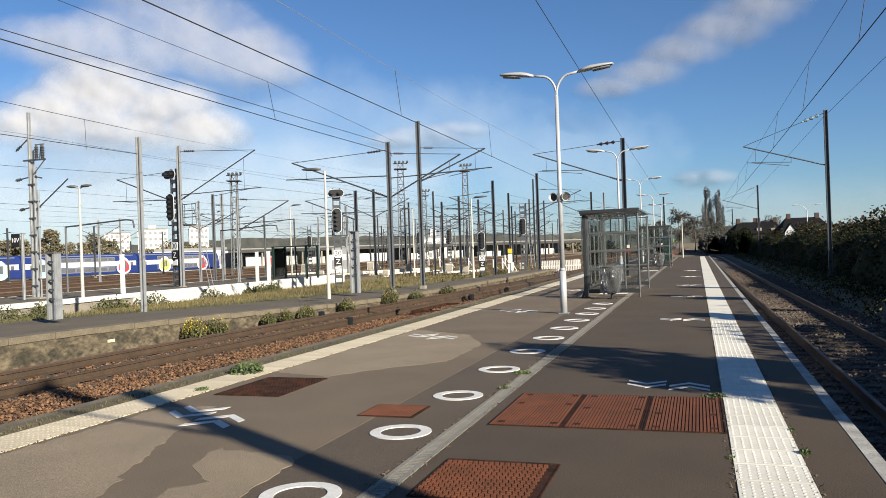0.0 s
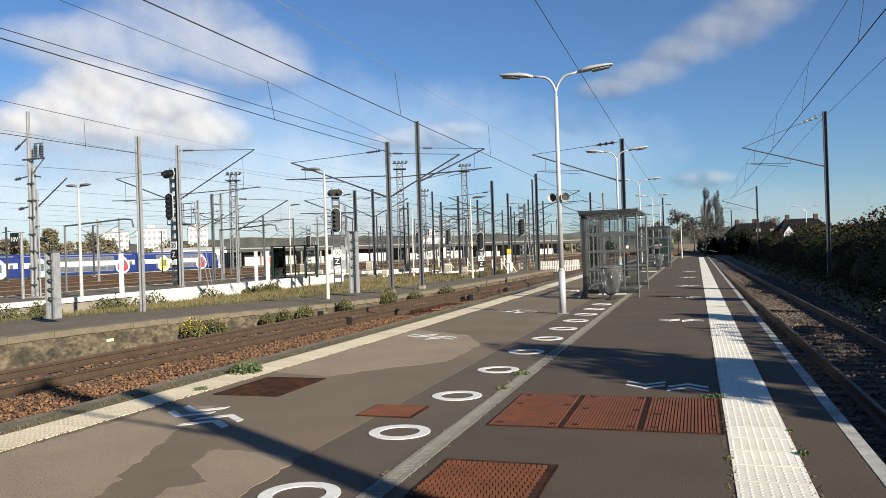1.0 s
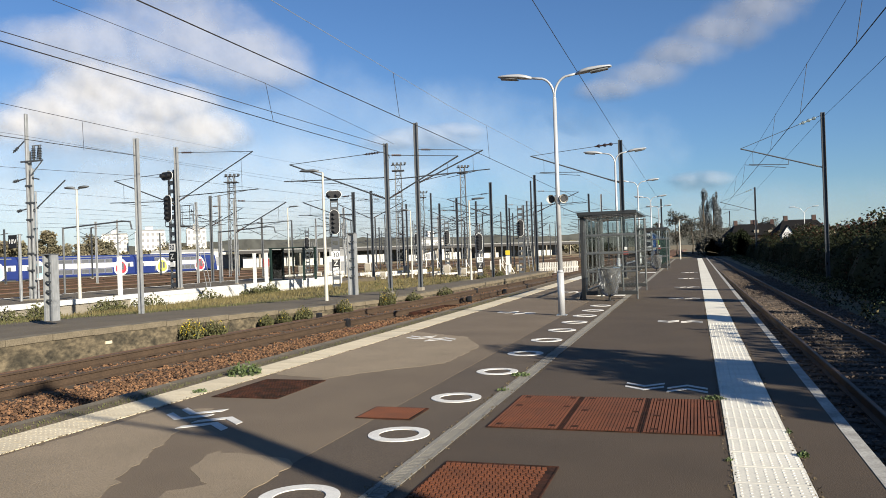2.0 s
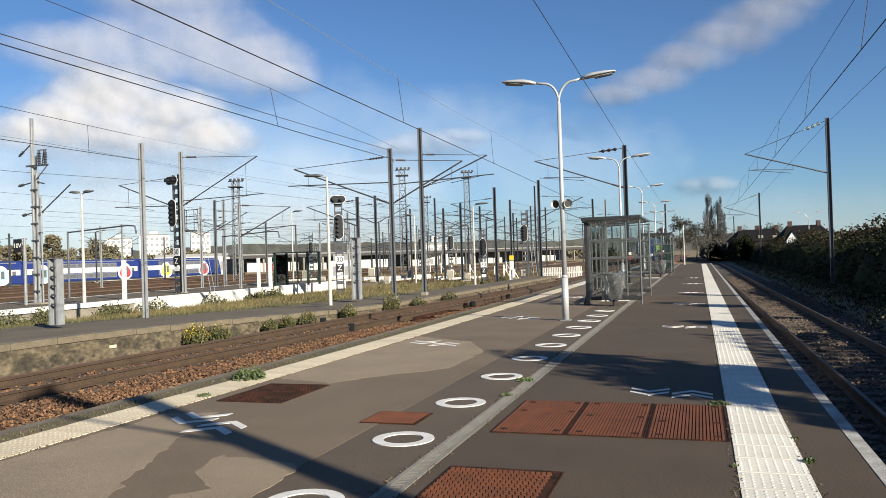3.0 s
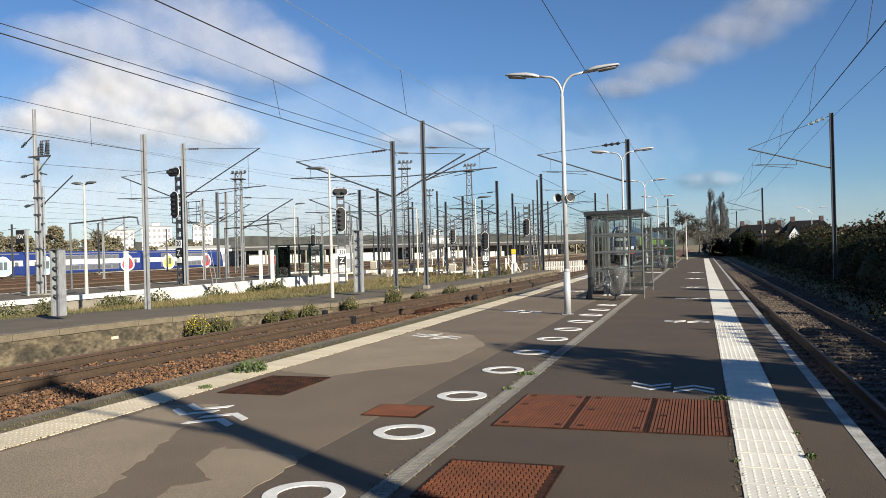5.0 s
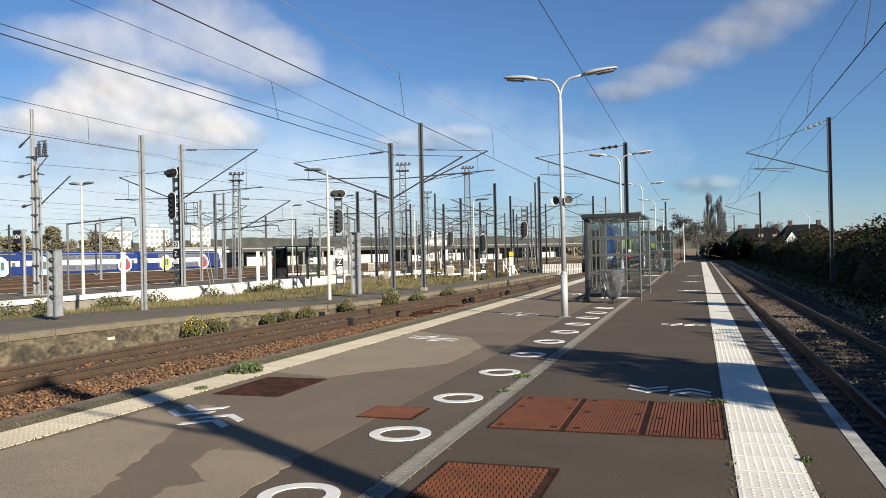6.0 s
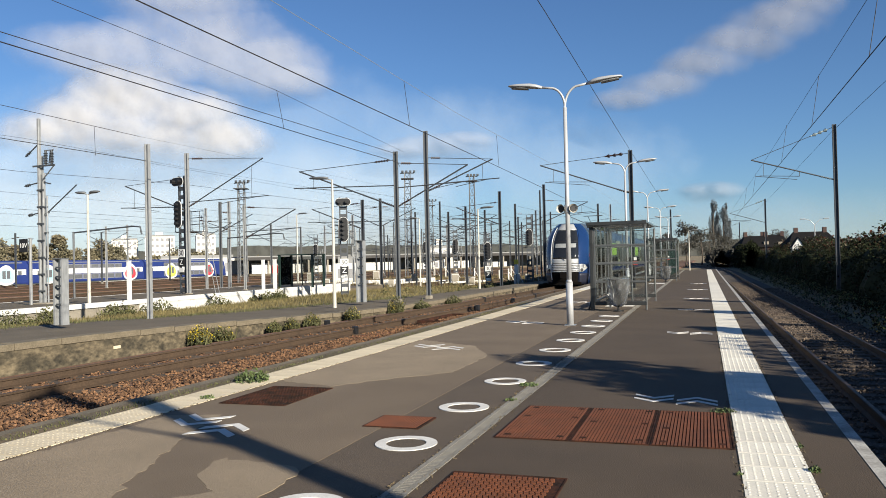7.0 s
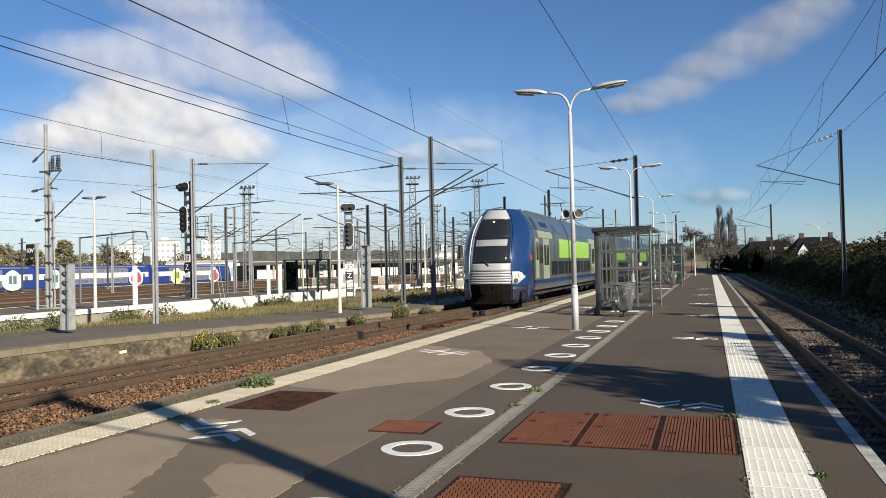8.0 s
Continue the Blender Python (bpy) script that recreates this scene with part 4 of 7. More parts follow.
wire([(-17.3, -5, 5.2), (-17.75, 16.4, 5.2), (-17.3, 21.3, 5.15)], 0.0105)
wire([(-17.3, 21.3, 5.1), (-19, 60, 5.2)], 0.004)
wire([(-19.6, -5, 6.6), (-19.8, 18.4, 6.6), (-19.9, 24.1, 6.55)], 0.009)
wire([(-19.9, 24.1, 6.55), (-19.5, 60, 6.6)], 0.004)
droppers([((-19.85, 21.8, 6.55), (-18.0, 19.8, 5.2))])
wire([(-28.5, 0, 5.9), (-27.8, 26, 5.9), (-26.0, 35, 6.0), (-25, 80, 6.0)], 0.009)
wire([(-28.5, 0, 7.0), (-27, 25.8, 7.2), (-26.0, 35, 6.9), (-25.5, 80, 7.0)], 0.006)
wire([(-3.05, -10, 7.0), (-3.15, 16.8, 7.0), (-3.42, 40.4, 7.0), (-3.9, 95, 7.0)], 0.009)
# east side wires
wire([(2.9, -12, 5.2), (2.95, 33.7, 5.2), (2.9, 95, 5.2), (1.0, 180, 5.2)], 0.0105)
wire([(3.1, -12, 6.6), (3.2, 43.2, 6.6), (3.1, 98, 6.6), (1.0, 180, 6.6)], 0.006)
droppers([((3.15, y, 6.6), (2.93, y, 5.2)) for y in (16, 24, 33, 52, 63)])
wire([(6.2, -12, 7.5), (6.1, 43, 7.55), (6.9, 98, 7.55), (7.2, 169, 7.5)], 0.009)

arm_e = [(-1, 3.9, 5.75, 6.95, 6.0)]
mast(6.3, 43.2, -0.5, 8.5, M_MASTD, 0.25, arm_e, "dark steel catenary mast behind the hedge", ins=M_INSG, level=False)
mast(6.9, 98.7, -0.5, 8.5, M_MASTD, 0.25, arm_e, "dark steel catenary mast behind the hedge", ins=M_INSG, level=False)
mast(6.9, 169, -0.5, 8.5, M_MASTD, 0.25, arm_e, "dark steel catenary mast behind the hedge", ins=M_INSG, level=False)
mast(6.3, -0.60, -0.5, 8.6, M_MASTD, 0.22, [(-1, 3.3, 5.6, 6.75, 0)], "dark steel catenary mast casting a long shadow", ins=M_INSG, level=False)
mast(-3.42, 40.4, 0, 7.0, M_MASTD, 0.28, [(-1, 4.6, 4.85, 6.5, 5.5)], "dark steel catenary mast on the platform", level=False)
mast(-3.6, 95, -0.3, 7.3, M_MASTD, 0.24, [(-1, 4.0, 4.9, 6.2, 5.3)], "dark steel catenary mast at the platform end")
mast(-12.38, 31.0, 0.0, 6.35, M_MAST, 0.22, [(-1, 4.6, 4.0, 5.75, 4.9), (1, 3.2, 4.0, 5.6, 4.8)])
mast(-12.18, 34.3, 0.0, 7.7, M_MAST, 0.24, [(1, 3.2, 4.9, 6.2, 5.2)])
mast(-17.26, 21.3, -0.15, 5.85, M_MASTL, 0.185, [], "tall pale steel mast in the grass")
mast(-25.85, 35.0, 0.2, 7.45, M_MASTL, 0.24, [(1, 4.6, 4.6, 6.9, 4.85), (-1, 4.0, 4.4, 5.9, 4.6)], "pale steel catenary mast on the narrow platform")
mast(-42.3, 63.5, -0.6, 8.3, M_MASTL, 0.3, [(-1, 2.5, 5.6, 6.4, 5.8)], "pale steel yard mast")
mast(-25.5, 39.8, 0.2, 4.95, M_MASTL, 0.16, [(1, 3.4, 3.0, 4.6, 3.4)], "pale steel catenary mast on the narrow platform")
mast(-13.46, 53.1, -0.5, 6.9, M_MASTD, 0.24, [(-1, 3.2, 4.6, 5.9, 5.0)])
mast(-11.73, 60.3, -0.5, 7.9, M_MASTD, 0.26, [(1, 3.4, 5.0, 6.4, 5.5)])
mast(-17.0, 73, -0.5, 7.4, M_MASTD, 0.24, [(1, 3.0, 4.9, 6.2, 5.3)])
mast(-10.0, 79.4, -0.5, 7.5, M_MASTD, 0.24, [(-1, 3.0, 5.0, 6.4, 5.4)])
mast(-19.55, 43.4, -0.3, 5.75, M_MASTD, 0.22, [(-1, 3.4, 4.0, 5.3, 4.4)])
mast(-26.0, 61.4, -0.3, 7.35, M_MASTD, 0.26, [(-1, 3.2, 5.0, 6.4, 5.4), (1, 3.2, 5.0, 6.4, 5.4)])
def battened_mast(x, y, z, h):
    t = thing("battened_mast", pose(x, y, z), "pale mast of two steel channels joined by battens", "catenary mast", "catenary masts")
    part("channel", soft_box(-0.16, -0.06, -0.07, 0.07, 0, h, 0.01, 1), M_MASTL, t)
    part("channel", soft_box(0.07, 0.16, -0.07, 0.07, 0, h - 2.35, 0.01, 1), M_MASTL, t)
    part("channel_web", bx(-0.06, 0.07, 0.04, 0.06, 0, h - 1.6), M_MASTL, t)
    for k in range(7):
        part("batten", soft_box(-0.19, 0.20, -0.09, -0.07, 0.5 + 0.72 * k, 0.58 + 0.72 * k, 0.004, 1), M_MASTD, t)
    part("cable_duct", tb((0.33, -0.04, 0), (0.33, -0.04, 4.6), 0.035, n=8), M_MASTL, t)
    for k in range(4):
        part("duct_clip", bx(0.15, 0.37, -0.06, -0.02, 0.8 + 1.1 * k, 0.86 + 1.1 * k), M_MASTD, t)
    part("footing", soft_box(-0.35, 0.5, -0.3, 0.3, -0.3, 0.06, 0.02, 1), M_CONC, t)
    for side, p, q in ((-1, (-0.15, 0, 6.85), (-0.85, 0, 6.35)), (-1, (-0.15, 0, 5.2), (-0.92, 0, 5.08)), (-1, (-0.15, 0, 3.9), (-0.75, 0, 3.8)), (1, (0.12, 0, 3.75), (1.87, 0, 5.0)), (1, (0.12, 0, 5.2), (0.5, 0, 5.12))):
        arm = part("stay", tb(p, q, 0.028, n=8), M_MASTD, t)
        bm = bmesh.new()
        a, b = Vector(p), Vector(q)
        insulator(bm, a.lerp(b, 0.62 if side < 0 else 0.04), a.lerp(b, 0.98 if side < 0 else 0.16), 0.07, 3)
        part("insulator", bm, M_MASTD, arm)
    return t


battened_mast(-26.88, 26.4, 0.2, 7.95)
rnd = random.Random(11)
for k in range(34):
    y = rnd.uniform(62, 170)
    x = -y * rnd.uniform(0.13, 0.52) - 4
    mast(x, y, -0.75, rnd.uniform(5.0, 9.0), rnd.choice((M_MASTD, M_MAST)), 0.17, [(rnd.choice((-1, 1)), rnd.uniform(1.0, 2.6), 4.0, rnd.uniform(4.2, 4.8), 0)], "thin dark steel yard mast", "thin yard masts")
for x, ys in ((-13.5, (88, 118, 150)), (-18, (70, 96, 128, 165)), (-22.5, (80, 108, 140)), (-27, (86, 122, 160)), (-34, (58, 92, 130, 172)), (-38.5, (76, 110, 150)), (-47, (62, 98, 136, 176)), (-52, (82, 120, 160)), (-62, (72, 106, 146)), (-72, (88, 128, 170)), (-82, (76, 112, 156)), (-93, (64, 100, 142, 184))):
    bend = 0.02 if x > -30 else 0.0
    foot = -0.6
    line = lambda y: x + bend * (y - 60)
    for y in ys:
        sd_ = rnd.choice((-1, 1))
        y += rnd.uniform(-4, 4)
        mast(line(y) + sd_ * 3.0, y, foot, rnd.uniform(6.9, 8.4), rnd.choice((M_MAST, M_MASTD, M_MASTD, M_MAST, M_MASTL)), 0.26, [(-sd_, 3.0, 5.0, 6.3, 5.35)] + ([(sd_, 2.8, 5.0, 6.2, 5.35)] if rnd.random() < 0.5 else []), "steel yard catenary mast with bracket arms")
    if x < -60:
        continue
    wire([(line(ys[0] - 30), ys[0] - 30, foot + 5.46), (line(190), 190, foot + 5.46)], 0.009)
    wire([(line(ys[0] - 30), ys[0] - 30, foot + 6.3), (line(190), 190, foot + 6.3)], 0.007)


# ---- arriving double-deck train ----
def half_w(z):
    if z < 0.9:
        return 1.40 + 0.08 * max(0.0, (z - 0.25) / 0.65)
    if z <= 2.7:
        return 1.48
    k = min(1.0, (z - 2.7) / 1.64)
    return 1.48 - 0.70 * k ** 2.5


def nose_y(z):
    if z < 1.2:
        return 0.12 * (1.2 - z) / 0.9
    if z < 1.9:
        return 0.05 * (z - 1.2)
    return 0.035 + 1.42 * ((z - 1.9) / 2.42) ** 1.45


def skin(u, z, off=0.0):
    """A point of the rounded cab front; u runs from -1 to 1 across it."""
    w = half_w(z)
    bulge = 1.05 * abs(u) ** 2.7
    p = Vector((u * w, nose_y(z) + bulge, z))
    n = Vector((u * abs(u) ** 0.7 * 1.0, -(1 - 0.55 * abs(u) ** 2), 0.30 if z > 1.9 else 0.0)).normalized()
    return p + n * off


def skin_patch(u0, u1, z0, z1, off, nu=8, nz=8, fu=None):
    """A raised panel on the cab front with its own thickness."""
    bm = bmesh.new()
    grids = []
    for o in (off, off - 0.03):
        g = []
        for j in range(nz + 1):
            z = z0 + (z1 - z0) * j / nz
            a, b = (u0, u1) if fu is None else fu(j / nz)
            g.append([bm.verts.new(skin(a + (b - a) * i / nu, z, o)) for i in range(nu + 1)])
        grids.append(g)
    a, b = grids
    for j in range(nz):
        for i in range(nu):
            bm.faces.new((a[j][i], a[j][i + 1], a[j + 1][i + 1], a[j + 1][i]))
    rim = [(0, i) for i in range(nu)] + [(j, nu) for j in range(nz)] + [(nz, i) for i in range(nu, 0, -1)] + [(j, 0) for j in range(nz, 0, -1)]
    for (j, i), (k, m) in zip(rim, rim[1:] + rim[:1]):
        bm.faces.new((a[j][i], b[j][i], b[k][m], a[k][m]))
    return bm


def side_patch(s, y0, y1, z0, z1, off, nz=6):
    bm = bmesh.new()
    zs = [z0 + (z1 - z0) * j / nz for j in range(nz + 1)]
    rows = [[bm.verts.new((s * (half_w(z) + o), y, z)) for y, o in ((y0, off), (y1, off), (y1, off - 0.02), (y0, off - 0.02))] for z in zs]
    for a, b in zip(rows, rows[1:]):
        for k in range(4):
            bm.faces.new((a[k], a[(k + 1) % 4], b[(k + 1) % 4], b[k]))
    bm.faces.new(rows[0]), bm.faces.new(rows[-1])
    return bm


def bogie(t, y):
    b = part("bogie_frame", bx(-1.15, 1.15, y - 1.5, y + 1.5, 0.42, 0.62), M_UNDER, t, "dark bogie frame")
    for dy in (-1.15, 1.15):
        for s in (-1, 1):
            part("wheel", tb((s * 0.70, y + dy, 0.43), (s * 0.83, y + dy, 0.43), 0.43, n=24), M_UNDER, b)
            part("axle_box", soft_box(s * 0.98 - 0.12, s * 0.98 + 0.12, y + dy - 0.16, y + dy + 0.16, 0.30, 0.58, 0.03, 1), M_UNDER, b)


def body_loft(y0, y1, name, material, t, zlo, zhi, ny=2):
    bm = bmesh.new()
    zs = [zlo + (zhi - zlo) * j / 14 for j in range(15)]
    sec = [(half_w(z), z) for z in zs] + [(-half_w(z), z) for z in reversed(zs)]
    rings = [[bm.verts.new((x, y, z)) for x, z in sec] for y in (y0, y1)]
    n = len(sec)
    for k in range(n):
        bm.faces.new((rings[0][k], rings[0][(k + 1) % n], rings[1][(k + 1) % n], rings[1][k]))
    bm.faces.new(rings[0]), bm.faces.new(rings[1])
    return part(name, bm, material, t)


def train_side(t, y0, y1, first):
    """Panels, doors and windows of both flanks."""
    for s in (-1, 1):
        part("sill_band", side_patch(s, y0, y1, 0.78, 1.08, 0.012), M_BLUE, t, "blue sill band")
        doors = (y0 + 2.0, y1 - 4.2) if first else (y0 + 3.0, y1 - 4.2)
        for d in doors:
            dr = part("door", side_patch(s, d, d + 1.45, 1.1, 3.05, 0.014), M_TDOOR, t, "pale green-grey double door")
            part("door_window", side_patch(s, d + 0.16, d + 0.66, 1.75, 2.75, 0.02), M_TGLASS, dr)
            part("door_window", side_patch(s, d + 0.79, d + 1.29, 1.75, 2.75, 0.02), M_TGLASS, dr)
            part("door_light_panel", side_patch(s, d - 1.0, d + 2.4, 3.07, 3.40, 0.010), M_TDOOR, t)
        if first:
            part("cab_door", side_patch(s, y0 + 0.30, y0 + 0.95, 1.15, 3.0, 0.012), M_TDOOR, t)
            part("cab_window", side_patch(s, y0 + 0.40, y0 + 0.85, 2.0, 2.85, 0.02), M_TGLASS, t)
        a, b = doors[0] + 2.0, doors[1] - 0.5
        part("green_panel", side_patch(s, a + 2.2, a + 12.6, 2.12, 3.12, 0.012), M_TGREEN, t, "bright green livery panel")
        n = 7
        for k in range(n):
            p = a + 3.6 + (b - a - 3.6) * k / n
            q = p + (b - a - 3.6) / n - 0.25
            if p > a + 12.6:
                part("upper_window", side_patch(s, p, q, 2.55, 3.30, 0.012), M_TGLASS, t)
            part("lower_window", side_patch(s, p, q, 1.25, 1.95, 0.012), M_TGLASS, t)
        part("lower_window", side_patch(s, a, a + 1.6, 1.25, 1.95, 0.012), M_TGLASS, t)
        part("lower_window", side_patch(s, a + 1.8, a + 3.4, 1.25, 1.95, 0.012), M_TGLASS, t)
        part("roof_side", side_patch(s, y0 + 0.2, y1, 3.42, 4.1, 0.010), M_TROOF, t)
        if first:
            for k in range(7):
                part("vent_slat", side_patch(s, y0 + 0.35 + 0.03 * k, y0 + 1.15, 3.46 + 0.085 * k, 3.50 + 0.085 * k, 0.03, 1), M_BLACK, t)
            part("side_window", side_patch(s, y0 + 1.15, y0 + 1.85, 1.85, 2.75, 0.02), M_TGLASS, t)
            part("roof_hatch", side_patch(s, y0 + 2.2, y0 + 3.9, 3.62, 3.86, 0.02, 2), M_BLACK, t)


CAR = 24.5


def train_front_car():
    t = thing("train_cab_car", pose(0, 0, 0), "blue, silver and green double-deck regional train cab car", "train", "arriving train")
    L0 = 2.55
    bm = bmesh.new()
    zs = [0.14, 0.45, 0.7, 0.95, 1.2, 1.5, 1.8, 2.1, 2.4, 2.7, 2.95, 3.2, 3.45, 3.65, 3.85, 4.0, 4.12, 4.22, 4.30, 4.335]
    rings = []
    us = [-1 + 0.1 * i for i in range(21)]
    for z in zs:
        ring_ = [(-half_w(z), L0, z)] + [tuple(skin(u, z)) for u in us] + [(half_w(z), L0, z)]
        rings.append([bm.verts.new(p) for p in ring_])
    n = len(rings[0])
    for a, b in zip(rings, rings[1:]):
        for k in range(n - 1):
            bm.faces.new((a[k], a[k + 1], b[k + 1], b[k]))
        bm.faces.new((a[n - 1], a[0], b[0], b[n - 1]))
    bm.faces.new(rings[0][::-1]), bm.faces.new(rings[-1])
    part("nose", bm, M_BLUE, t, "glossy blue rounded cab shell", smooth=True)
    part("windscreen_surround", skin_patch(-0.5, 0.5, 1.86, 3.86, 0.012, 10, 14, lambda k: (-0.60 + 0.04 * k, 0.60 - 0.04 * k)), M_TGLASS, t, "dark glossy windscreen band", smooth=True)
    part("brow_cap", skin_patch(-0.5, 0.5, 3.86, 4.28, 0.014, 10, 5, lambda k: (-0.58 + 0.06 * k, 0.58 - 0.06 * k)), M_TFRONT, t, "silver brow above windscreen", smooth=True)
    part("cab_blind", skin_patch(-0.5, 0.5, 2.64, 2.92, 0.020, 8, 3, lambda k: (-0.44, 0.50)), M_TBLIND, t, "pale lowered cab blind")
    part("screen_bar", skin_patch(-0.5, 0.5, 3.05, 3.09, 0.022, 8, 1, lambda k: (-0.55, 0.55)), M_BLACK, t)
    part("marker_lamp", tb(skin(0.03, 3.72, 0.0), skin(0.03, 3.72, 0.035), 0.04, n=14), M_HEAD, t, "small lit upper headlamp")
    part("apron_panel", skin_patch(-0.5, 0.5, 1.55, 1.88, 0.018, 10, 4, lambda k: (-0.63, 0.63)), M_TFRONT, t, "silver panel below windscreen", smooth=True)
    bm = bmesh.new()
    pipe(bm, [skin(0.02, 1.78, 0.05), skin(-0.08, 1.92, 0.06), skin(-0.22, 2.0, 0.05)], 0.022, 6)
    part("wiper", bm, M_BLACK, t)
    for k in range(5):
        z = 0.99 + k * 0.112
        part("grille_slat", skin_patch(-0.5, 0.5, z, z + 0.088, 0.030, 10, 2, lambda q: (-0.63, 0.63)), M_TFRONT, t, smooth=True)
    part("grille_back", skin_patch(-0.63, 0.63, 0.97, 1.57, 0.008, 10, 2), M_BLACK, t)
    for s in (-1, 1):
        a, b = (0.64, 0.97)
        fu = (lambda k: (s * a, s * (b - 0.22 * abs(k - 0.55) * 1.6))) if s > 0 else (lambda k: (s * (b - 0.22 * abs(k - 0.55) * 1.6), s * a))
        h = part("lamp_housing", skin_patch(0, 1, 0.98, 1.52, 0.022, 6, 8, fu), M_TFRONT, t, "pale silver pointed lamp housing", smooth=True)
        part("bezel", tb(skin(s * 0.83, 1.38, 0.0), skin(s * 0.83, 1.38, 0.06), 0.115, n=18), M_LAMP, h, "grey lamp ring")
        part("headlight", tb(skin(s * 0.83, 1.38, 0.0), skin(s * 0.83, 1.38, 0.07), 0.085, n=18), M_HEAD, h, "lit round headlight")
        part("tail_light", tb(skin(s * 0.73, 1.12, 0.0), skin(s * 0.73, 1.12, 0.07), 0.10, n=18), M_BLACK, h, "dark unlit lamp")
        part("pillar_edge", skin_patch(0, 1, 0.45, 4.05, 0.03, 2, 16, (lambda k: (-0.67, -0.625)) if s < 0 else (lambda k: (0.615, 0.63))), M_WHPLAIN if s < 0 else M_BLUE, t, "thin pale pillar edge", smooth=True)
        part("red_marker", side_patch(s, 1.75, 1.95, 2.0, 2.25, 0.02, 1), M_RED, t)
    # flush panel, coupler and plough take the recess's shade as near-black colour
    part("skirt_opening", skin_patch(-0.62, 0.62, 0.16, 0.97, 0.012, 10, 4), M_DEEPSHADE, t, "coupling recess with its shade painted near black")
    for s, (u0, u1) in ((-1, (-1.0, -0.64)), (1, (0.64, 1.0))):
        part("lower_skirt", skin_patch(u0, u1, 0.15, 0.90, 0.014, 8, 4), M_NAVY, t, "dark navy lower skirt", smooth=True)
    bm = bmesh.new()
    box(bm, -0.28, 0.28, -0.32, 0.1, 0.86, 1.0)
    tube(bm, (0, 0.2, 0.75), (0, -0.45, 0.75), 0.09, n=12)
    box(bm, -0.2, 0.2, -0.6, -0.42, 0.6, 0.92)
    part("coupler", bm, M_DEEPSHADE, t, "dark automatic coupler")
    bm = bmesh.new()
    box(bm, -1.1, 1.1, 0.02, 0.22, 0.13, 0.30)
    part("snow_plough", bm, M_DEEPSHADE, t)
    body_loft(L0, CAR, "body", M_TGREY, t, 0.62, 4.335)
    part("underframe", bx(-1.1, 1.1, 2.2, CAR - 0.2, 0.35, 0.7), M_UNDER, t)
    train_side(t, L0, CAR, True)
    part("roof_unit", soft_box(-0.62, 0.62, 5, 12, 4.28, 4.46, 0.05, 2), M_TROOF, t)
    bm = bmesh.new()
    for s in (-1, 1):
        tube(bm, (s * 0.5, 14.5, 4.4), (s * 0.35, 16.2, 4.95), 0.03), tube(bm, (s * 0.35, 16.2, 4.95), (s * 0.45, 15.0, 5.5), 0.025)
    tube(bm, (-0.8, 15.0, 5.5), (0.8, 15.0, 5.5), 0.03)
    box(bm, -0.6, 0.6, 14.2, 16.4, 4.30, 4.42)
    part("pantograph", bm, M_UNDER, t, "dark raised pantograph")
    for y in (4.6, CAR - 3.4):
        bogie(t, y)
    return t


def train_mid_car():
    t = thing("train_middle_car", pose(0, 0, 0), "silver and green double-deck regional train middle car", "train", "arriving train")
    body_loft(0.25, CAR, "body", M_TGREY, t, 0.62, 4.335)
    part("gangway", bx(-0.9, 0.9, -0.25, 0.25, 0.9, 3.4), M_UNDER, t)
    part("underframe", bx(-1.1, 1.1, 0.6, CAR - 0.6, 0.35, 0.7), M_UNDER, t)
    train_side(t, 0.25, CAR, False)
    for y in (3.4, CAR - 3.4):
        bogie(t, y)
    return t


SIZE = 0.97


def to_size(t):
    for ob in t.children_recursive:
        ob.data.transform(Matrix.Scale(SIZE, 4))
    return t


car_front = to_size(train_front_car())
car_mid = to_size(train_mid_car())
car_rear = copy_thing(car_mid, pose(0, 0, 0))


